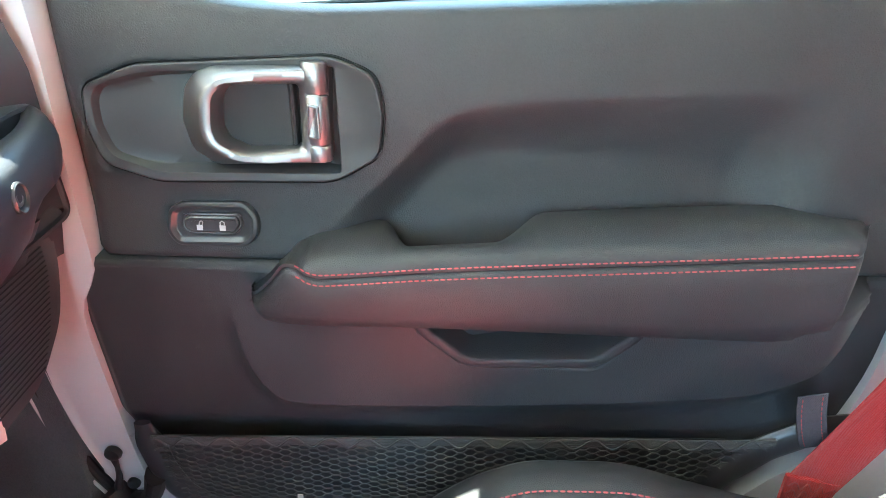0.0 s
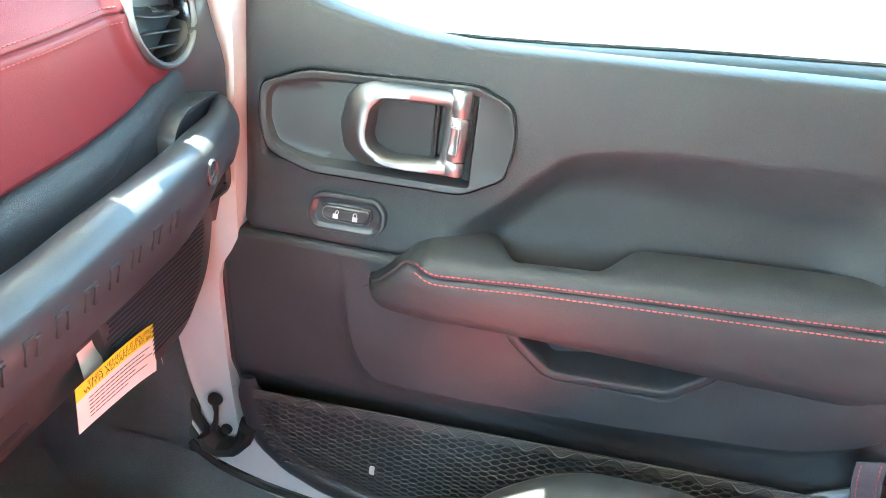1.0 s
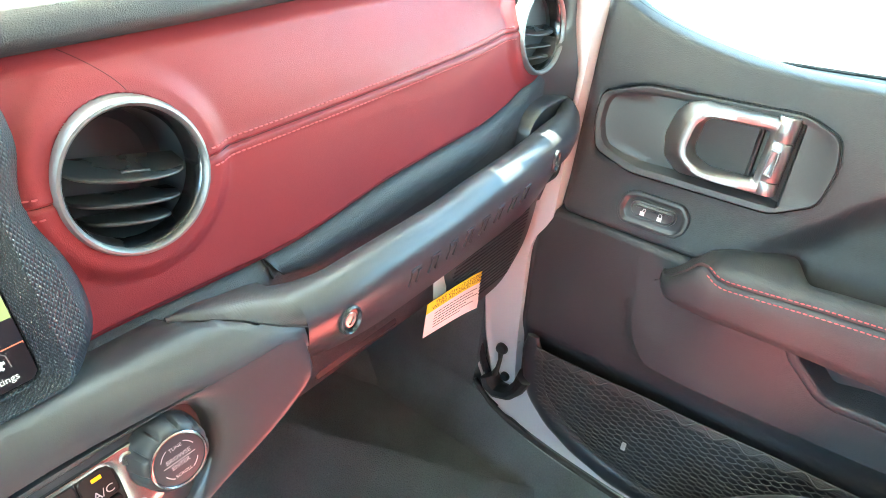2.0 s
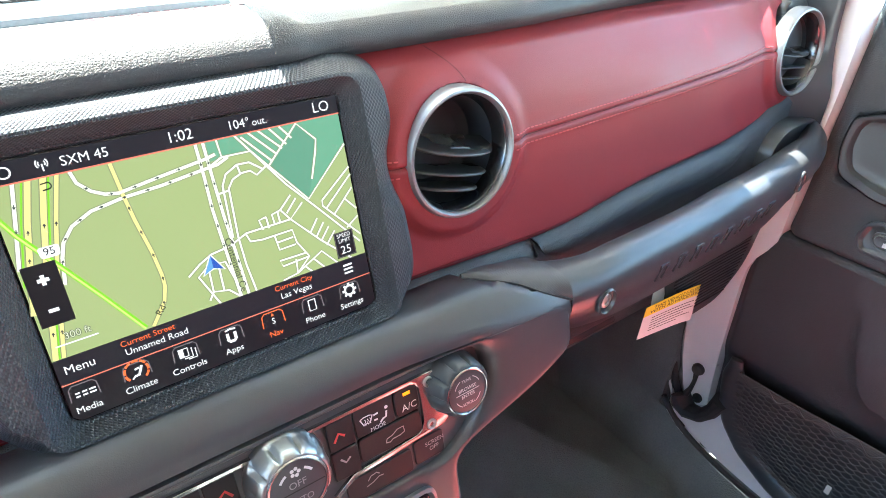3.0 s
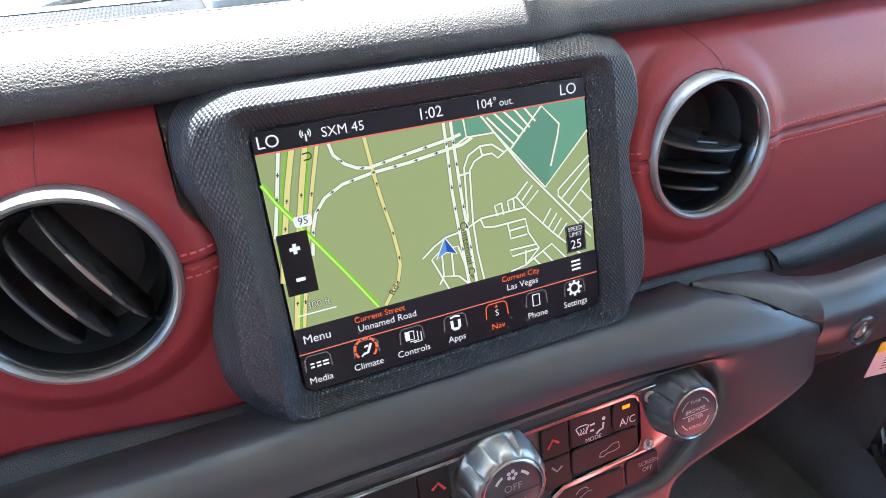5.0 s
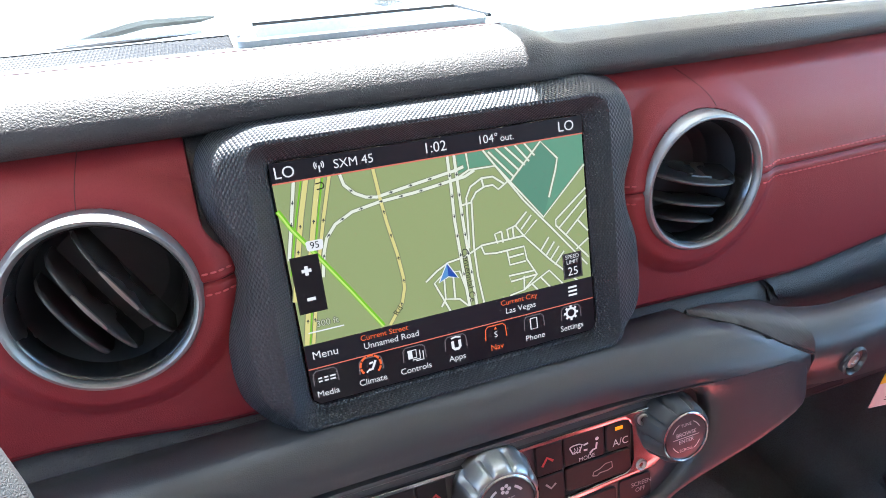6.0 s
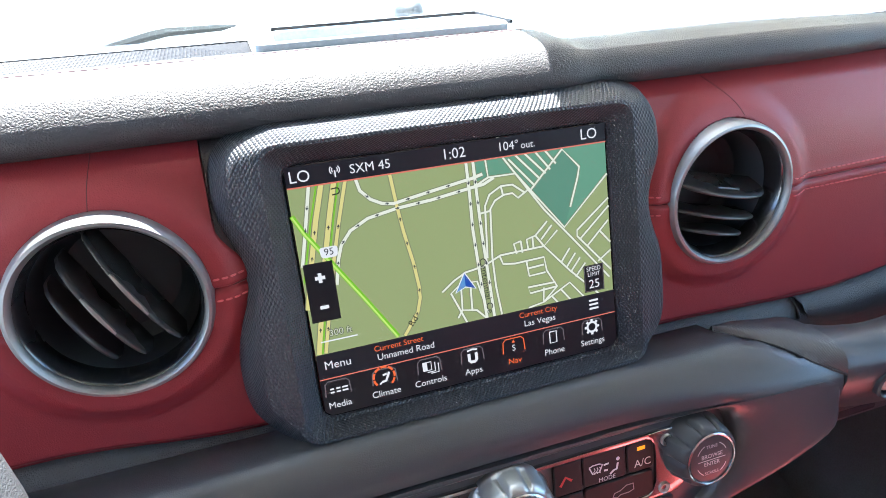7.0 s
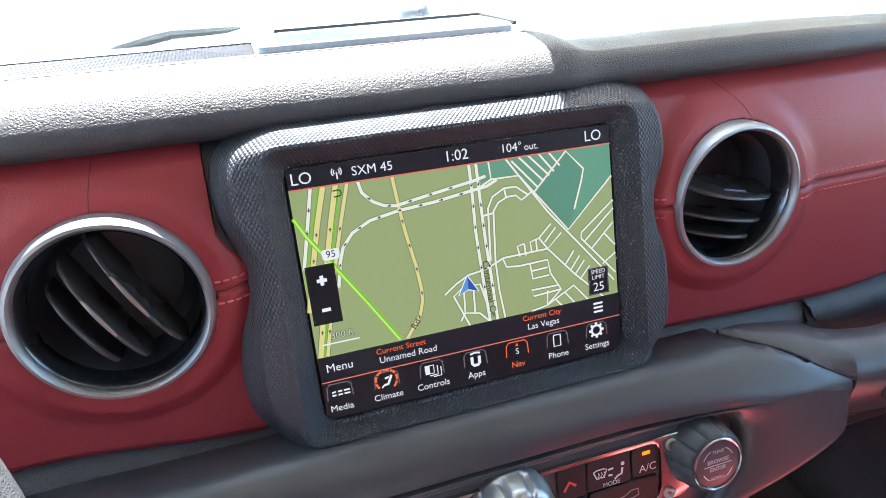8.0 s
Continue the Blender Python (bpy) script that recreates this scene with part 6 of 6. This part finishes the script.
    # small white care label in the net
    part("care_label", sheet(spaced(-0.196, -0.190, 3), spaced(0.768, 0.780, 4), lambda y, z: (0.6235 + 0.001 * math.sin(z * 300), y, z), (0.0006, 0, 0)), PAPER, d, "small white label")
    # door shell below and behind the net
    bm = bmesh.new()
    blocks(bm, Matrix(), [(0.738, -0.80, 0.62, 0.765, -0.02, 1.24)])
    def outer_top(y):
        return curve([(-0.80, 1.288), (-0.596, 1.2765), (-0.42, 1.265), (-0.30, 1.2555), (-0.20, 1.250), (-0.142, 1.247), (-0.02, 1.247)], y)
    ys = spaced(-0.80, -0.02, 40)
    part("belt_panel", loft([[(0.742, y, 1.20), (0.742, y, outer_top(y) - 0.006), (0.748, y, outer_top(y)), (0.764, y, outer_top(y)), (0.764, y, 1.20)] for y in ys]), DISH, d, "grey plastic window ledge of the door", smooth=50)
    part("outer_seal", tube([(0.756, y, outer_top(y) + 0.0016) for y in ys], 0.0020, 6), RUBBER, d, "thin black outer window seal")
    part("door_shell", bm, WHITEPAINT, d, "white painted door shell", smooth=False)


# ---------------------------------------------------------------- painted body, sill and strap
def make_body():
    b = thing("hinge_pillar", (0.655, 0.03, 0.68), "white painted hinge pillar between dashboard and door", "pillar", kind="structure")
    us, vs = spaced(0, 1, 14), spaced(0, 1, 40)
    def pillar(t, s):
        z = 0.735 + (1.40 - 0.735) * s
        yr = curve([(0.73, -0.010), (0.834, -0.004), (0.96, -0.002), (0.994, -0.005), (1.047, -0.030), (1.14, -0.032), (1.24, -0.036), (1.40, -0.036)], z)
        yf = curve([(0.73, 0.030), (0.765, 0.047), (0.84, 0.066), (0.92, 0.074), (1.4, 0.074)], z)
        y = yr + (yf - yr) * t
        return (0.6525 + 0.014 * smooth(1.0, 1.35, z) + 0.012 * smooth(0.80, 1.0, t) - 0.003 * smooth(0.7, 0.78, t) * smooth(0.86, 0.8, t), y, z)
    part("pillar_skin", sheet(us, vs, pillar, (0.03, 0, 0)), WHITEPAINT, b, "white painted pillar", smooth=60)
    part("weather_strip", tube([(0.655, curve([(0.68, 0.020), (0.73, 0.036), (0.765, 0.053), (0.84, 0.072), (0.92, 0.080)], z), z) for z in spaced(0.68, 0.98, 20)], 0.0055, 8), RUBBER, b, "black rubber weather strip")
    part("flange", tube([(0.650, curve([(0.68, 0.029), (0.73, 0.045), (0.765, 0.062), (0.84, 0.081), (0.92, 0.089)], z), z) for z in spaced(0.69, 0.90, 20)], 0.0022, 6), WHITEPAINT, b, "thin white metal flange")
    s = thing("door_sill", (0.64, -0.3, 0.62), "white painted door sill with black rubber edge", "door sill", kind="structure")
    us = spaced(0.035, -0.80, 50)
    def sill(y, t):
        z1 = curve([(-0.80, 0.700), (-0.2, 0.700), (-0.113, 0.708), (-0.04, 0.775), (-0.02, 0.760), (0.035, 0.715)], y) if y > -0.113 else 0.700
        z0 = curve([(-0.8, 0.668), (-0.22, 0.668), (-0.143, 0.672), (-0.056, 0.683), (0.018, 0.706), (0.035, 0.714)], y)
        z = z0 + (max(z1, z0 + 0.001) - z0) * t
        return (0.6395 + 0.002 * t, y, z)
    part("sill_skin", sheet(us, spaced(0, 1, 8), sill, (0.05, 0, 0)), WHITEPAINT, s, "white painted sill", smooth=60)
    edge = [(0.634, y, curve([(-0.8, 0.662), (-0.22, 0.663), (-0.143, 0.668), (-0.056, 0.679), (0.018, 0.703), (0.05, 0.735)], y)) for y in spaced(-0.80, 0.05, 50)]
    part("sill_strip", tube(edge, 0.0042, 8), RUBBER, s, "black rubber sill strip")
    # inner sill trim and floor side
    secs = [[(0.632, y, curve([(-0.8, 0.655), (-0.22, 0.656), (-0.143, 0.661), (-0.056, 0.672), (0.018, 0.698), (0.05, 0.720), (0.26, 0.735)], y)), (0.60, y, 0.645), (0.56, y, 0.60), (0.55, y, 0.5), (0.66, y, 0.5), (0.66, y, 0.64)] for y in spaced(-0.80, 0.26, 40)]
    part("sill_trim", loft(secs), CARPET, s, "black sill trim", smooth=60)
    # side wall of the footwell
    us, vs = spaced(0.055, 0.32, 10), spaced(0.5, 1.0, 10)
    part("footwell_side", sheet(us, vs, lambda y, z: (0.650 - 0.02 * smooth(0.9, 0.6, z), y, z), (0.03, 0, 0)), CARPET, s, "black footwell side")
    # door check strap
    c = thing("check_strap", (0.648, 0.02, 0.74), "black door check strap hooked on a stud in the pillar", "door strap")
    part("stud", lathe([(0.009, 0.0), (0.0095, 0.003), (0.008, 0.007), (0.004, 0.009), (0.0005, 0.0093)], Matrix.Translation((0.6500, 0.0165, 0.8050)) @ pose(0, 0, 0, 0, -90, 0), 20), DARK, c, "black stud")
    part("stud", lathe([(0.007, 0.0), (0.0075, 0.003), (0.006, 0.006), (0.0005, 0.0073)], Matrix.Translation((0.6500, 0.006, 0.7560)) @ pose(0, 0, 0, 0, -90, 0), 20), DARK, c, "black stud")
    part("hook", tube([(0.6455, 0.0165, 0.803), (0.644, 0.0155, 0.785), (0.644, 0.0175, 0.770), (0.643, 0.021, 0.757)], [0.0045, 0.0040, 0.0055, 0.0085], 8, 0.6), RUBBER, c)
    part("boot", tube([(0.640, 0.028, 0.752), (0.638, 0.022, 0.742), (0.636, 0.008, 0.736), (0.634, -0.012, 0.744), (0.634, -0.026, 0.764), (0.636, -0.034, 0.790)], [0.016, 0.018, 0.016, 0.014, 0.015, 0.018], 10, 0.7), RUBBER, c, "black rubber boot")


def make_rear_pillar():
    b = thing("latch_pillar", (0.66, -0.76, 0.65), "white painted latch pillar behind the door", "pillar", kind="structure")
    def skin(t, s):
        z = 0.66 + 0.64 * s
        y0 = curve([(0.66, -0.60), (0.795, -0.662), (0.86, -0.715), (0.977, -0.735), (1.3, -0.735)], z)
        return (0.640 + 0.012 * s, y0 - 0.13 * t, z)
    part("pillar_skin", sheet(spaced(0, 1, 6), spaced(0, 1, 30), skin, (0.03, 0, 0)), WHITEPAINT, b, "white painted pillar", smooth=60)


# ---------------------------------------------------------------- seats, belt, wheel
def bolster_top(y):
    return curve([(-0.82, 0.905), (-0.64, 0.905), (-0.56, 0.924), (-0.49, 0.944), (-0.43, 0.942), (-0.385, 0.924), (-0.355, 0.901), (-0.328, 0.873), (-0.305, 0.836), (-0.288, 0.79)], y) - 0.008


def make_seat(x0, name, label):
    """A bucket seat: red middle, black bolsters, red stitching."""
    s = thing(name, (x0, -0.55, 0.52), label, "car seat", "front seats")
    ys = spaced(-0.80, -0.245, 40)
    def cushion(x, y):
        front = smooth(-0.31, -0.235, y)
        u = (x - x0)
        z = 0.855 + 0.06 * smooth(-0.30, -0.43, y) - 0.03 * smooth(-0.45, -0.75, y) - 0.10 * front ** 2
        z += 0.006 * math.sin(y * 60) * smooth(0.16, 0.1, abs(u)) * 0.4
        return (x, y, z)
    part("seat_cushion", sheet(spaced(x0 - 0.16, x0 + 0.165, 30), ys, cushion, (0, 0, -0.12)), SEATRED, s, "red perforated leather cushion", smooth=70)
    for sgn in (1, -1):
        secs = []
        for y in spaced(-0.82, -0.297, 44):
            top = bolster_top(y)
            xi, xo = x0 + sgn * 0.150, x0 + sgn * 0.236
            secs.append([(xi, y, top - 0.03), (xi, y, top - 0.012), (xi + sgn * 0.012, y, top - 0.002), (xi + sgn * 0.035, y, top + 0.002), (xo - sgn * 0.024, y, top - 0.006), (xo - sgn * 0.006, y, top - 0.026), (xo, y, top - 0.06), (xo - sgn * 0.01, y, top - 0.14), (xi, y, top - 0.14)])
        b = part("bolster", loft(secs), LEATHER, s, "black leather seat bolster", smooth=60)
        path = [(x0 + sgn * 0.1545, y, bolster_top(y) - 0.0072) for y in spaced(-0.80, -0.30, 60)]
        crest = [(x0 + sgn * 0.176, y, bolster_top(y) + 0.0022) for y in spaced(-0.70, -0.36, 50)]
        part("crest_stitching", stitches(crest, 0.0055, 0.0040, 0.0008), THREAD, b, "red stitching", kind="stuff")
        part("bolster_stitching", stitches(path, 0.0055, 0.0040, 0.0008), THREAD, b, "red stitching", kind="stuff")
        secs = []
        for y in spaced(-0.80, -0.30, 30):
            top = bolster_top(y)
            xi = x0 + sgn * 0.150
            secs.append([(xi + sgn * 0.002, y, top - 0.0125), (xi - sgn * 0.004, y, top - 0.0135), (xi - sgn * 0.012, y, top - 0.040), (xi - sgn * 0.014, y, top - 0.09), (xi + sgn * 0.004, y, top - 0.09)])
        part("bolster_insert", loft(secs), SEATRED, b, "red leather insert", smooth=60)
    secs = []
    for z in spaced(0.84, 1.50, 26):
        y = -0.80 - 0.30 * (z - 0.84)
        w = 0.235 - 0.06 * smooth(1.2, 1.5, z)
        secs.append([(x0 - w, y - 0.10, z), (x0 - w, y + 0.035, z), (x0 - w + 0.06, y + 0.055, z), (x0 - 0.13, y + 0.02, z), (x0 + 0.13, y + 0.02, z), (x0 + w - 0.06, y + 0.055, z), (x0 + w, y + 0.035, z), (x0 + w, y - 0.10, z)])
    part("backrest", loft(secs), SEATRED, s, "red and black leather backrest", smooth=50)
    bm = bmesh.new()
    blocks(bm, Matrix(), [(x0 - 0.19, -0.76, 0.50, x0 + 0.19, -0.28, 0.78)])
    part("seat_base", bm, DARK, s, "black seat base", smooth=False)
    return s


def make_belt():
    b = thing("seat_belt", (0.60, -0.70, 0.84), "red woven seat belt hanging beside the passenger seat", "seat belt")
    def band(u, t):
        p = Vector((0.600, -0.664, 0.868)).lerp(Vector((0.600, -0.768, 1.180)), t)
        w = Vector((0, -0.948, -0.317)) * 0.052
        return p + w * u + Vector((-0.004 * math.sin(math.pi * t) + 0.002 * math.sin(u * 6), 0, 0))
    part("webbing", sheet(spaced(0, 1, 8), spaced(0, 1, 20), band, (0.0014, 0, 0)), WEBBING, b, "red woven webbing", smooth=70)
    def fold(u, t):
        p = Vector((0.5965, -0.662, 0.876)).lerp(Vector((0.602, -0.668, 0.800)), t)
        w = Vector((0, -0.975, -0.22)) * (0.052 - 0.014 * t)
        return p + w * u + Vector((0.0008 * math.sin(u * 19), 0, 0.0004 * math.sin(u * 23)))
    f = part("folded_end", sheet(spaced(0, 1, 16), spaced(0, 1, 8), fold, (0.004, 0, 0)), WEBBING, b, "folded sewn end of the webbing", smooth=70)
    st = bmesh.new()
    for k in range(5):
        path = [Vector(fold(u, 0.12 + 0.15 * k + 0.06 * math.sin(u * 26))) + Vector((-0.0012, 0, 0)) for u in spaced(0.06, 0.94, 26)]
        tube(path, 0.0006, 4, bm=st)
    part("sewing", st, THREAD, f, "red sewing")
    g = thing("pull_strap", (0.615, -0.68, 0.90), "grey woven strap loop with pink stitching beside the seat", "strap")
    def loop(u, t):
        return Vector((0.612 - 0.006 * math.sin(math.pi * t), -0.655 - 0.024 * u - 0.020 * t * t, 0.958 + 0.006 * u - 0.062 * t))
    part("strap_band", sheet(spaced(0, 1, 6), spaced(0, 1, 12), loop, (0.0016, 0, 0)), STRAP, g, "grey woven strap")
    for u in (0.14, 0.80):
        part("strap_stitching", stitches([Vector(loop(u, t)) + Vector((-0.0012, 0, 0)) for t in spaced(0.02, 0.98, 20)], 0.0048, 0.0034, 0.0005), THREAD, g, "pink stitching", kind="stuff")


def make_wheel():
    w = thing("steering_wheel", (-0.40, -0.16, 1.20), "black leather steering wheel with satin trim", "steering wheel")
    m = Matrix.Translation((-0.385, -0.130, 1.215)) @ pose(0, 0, 0, 65, 0, 0)
    R, r, n, k = 0.185, 0.0165, 72, 14
    rows = []
    for i in range(n):
        a = 2 * math.pi * i / n
        rows.append([m @ Vector(((R + r * math.cos(2 * math.pi * j / k)) * math.cos(a), (R + r * math.cos(2 * math.pi * j / k)) * math.sin(a), r * 0.9 * math.sin(2 * math.pi * j / k))) for j in range(k)])
    part("rim", loft(rows, caps=False, loop=True), LEATHER, w, "black leather rim", smooth=70)
    part("hub", lathe([(0.03, -0.05), (0.072, -0.04), (0.078, -0.015), (0.066, 0.004), (0.0005, 0.012)], m, 40), SMOOTH, w, "black hub")
    for a in (0, 180, 270):
        d = Vector((math.cos(radians(a)), math.sin(radians(a)), 0))
        part("spoke", tube([m @ (d * q + Vector((0, 0, h))) for q, h in ((0.06, -0.012), (0.11, -0.008), (0.18, -0.002))], [0.020, 0.016, 0.014], 10, 0.5), SMOOTH, w, "black spoke")
    part("column", tube([m @ Vector((0, 0, -0.04)), m @ Vector((0, 0, -0.22))], 0.04, 16), DARK, w)


# ---------------------------------------------------------------- outside the glass
def make_outside():
    h = thing("bonnet", (0, 0.9, 1.1), "white painted bonnet in bright sun", "car bonnet")
    def skin(x, y):
        return (x, y, 1.275 - 0.05 * smooth(0.5, 1.6, y) - 0.05 * smooth(0.5, 0.75, abs(x)) + 0.012 * smooth(0.42, 0.38, abs(x)))
    part("bonnet_skin", sheet(spaced(-0.75, 0.75, 40), spaced(0.46, 1.65, 30), skin, (0, 0, -0.05)), WHITEPAINT, h, "white painted bonnet skin", smooth=60)
    bm = bmesh.new()
    blocks(bm, Matrix(), [(-0.74, 0.27, 1.20, 0.74, 0.47, 1.262)])
    part("cowl", bm, WHITEPAINT, h, "white cowl panel", smooth=False)
    part("bonnet_bumper", loft([[(x + 0.018 * w * math.cos(a), 0.66 + 0.02 * w * math.sin(a), z) for a in spaced(0, 2 * math.pi * 11 / 12, 12)] for x, z, w in ((0.168, 1.285, 1.3), (0.168, 1.296, 1.2), (0.170, 1.303, 0.9), (0.170, 1.306, 0.5))]), RUBBER, h, "black rubber bonnet bumper")
    # pale yellow on the crease stands for a yellowish reflection
    part("bonnet_crease", tube([(0.318, 0.455, 1.2935), (0.345, 0.56, 1.2905), (0.40, 0.75, 1.283)], 0.003, 6), material("yellowish crease reflection", (0.5, 0.46, 0.25), 0.6), h, "bonnet crease with a yellowish reflection in its colour")
    w = thing("wiper", (-0.2, 0.3, 1.30), "black windshield wiper arm parked on the cowl", "wiper", "windshield wipers")
    part("wiper_arm", tube([(-0.215, 0.30, 1.325), (-0.185, 0.30, 1.3345), (-0.155, 0.30, 1.3405), (-0.142, 0.30, 1.3425), (-0.10, 0.30, 1.3425), (-0.087, 0.30, 1.3430)], [0.003, 0.0042, 0.0055, 0.0052, 0.0040, 0.0012], 8, 0.9), DARK, w)
    part("wiper_blade", tube([(-0.46, 0.285, 1.314), (-0.20, 0.285, 1.3305), (-0.100, 0.285, 1.3350)], 0.0022, 6), RUBBER, w)
    w = thing("wiper", (0.03, 0.3, 1.30), "black windshield wiper blade parked on the cowl", "wiper", "windshield wipers")
    part("wiper_blade", tube([(-0.018, 0.30, 1.3338), (0.03, 0.30, 1.3341), (0.067, 0.30, 1.3336)], 0.0018, 6), RUBBER, w)
    # door mirror outside the passenger window
    m = thing("door_mirror", (0.84, 0.0, 1.25), "black door mirror outside the passenger window", "door mirror")
    secs = []
    for z, k in ((1.268, 0.75), (1.274, 0.96), (1.30, 1.0), (1.40, 1.0), (1.44, 0.9), (1.45, 0.7)):
        secs.append([(0.86 + 0.10 * k * math.cos(a), 0.005 + 0.055 * k * math.sin(a), z) for a in spaced(0, 2 * math.pi * 23 / 24, 24)])
    part("mirror_housing", loft(secs), SMOOTH, m, smooth=50)
    part("mirror_arm", tube([(0.73, 0.02, 1.262), (0.78, 0.01, 1.266), (0.84, 0.01, 1.272)], [0.014, 0.013, 0.016], 10), SMOOTH, m)


make_shell()
make_shade_sheets()
make_mirror()
make_dashboard()
make_vents()
screen_glass = make_bezel()
make_map(screen_glass)
make_stack()
make_climate()
make_passenger_trim()
make_tag()
make_door()
make_body()
make_rear_pillar()
make_seat(0.345, "passenger_seat", "passenger bucket seat in red and black leather")
# unseen driver seat, set back so less red light bounces forward
make_seat(-0.40, "driver_seat", "unseen driver bucket seat in red and black leather").location.y -= 0.14
make_belt()
make_wheel()
make_outside()
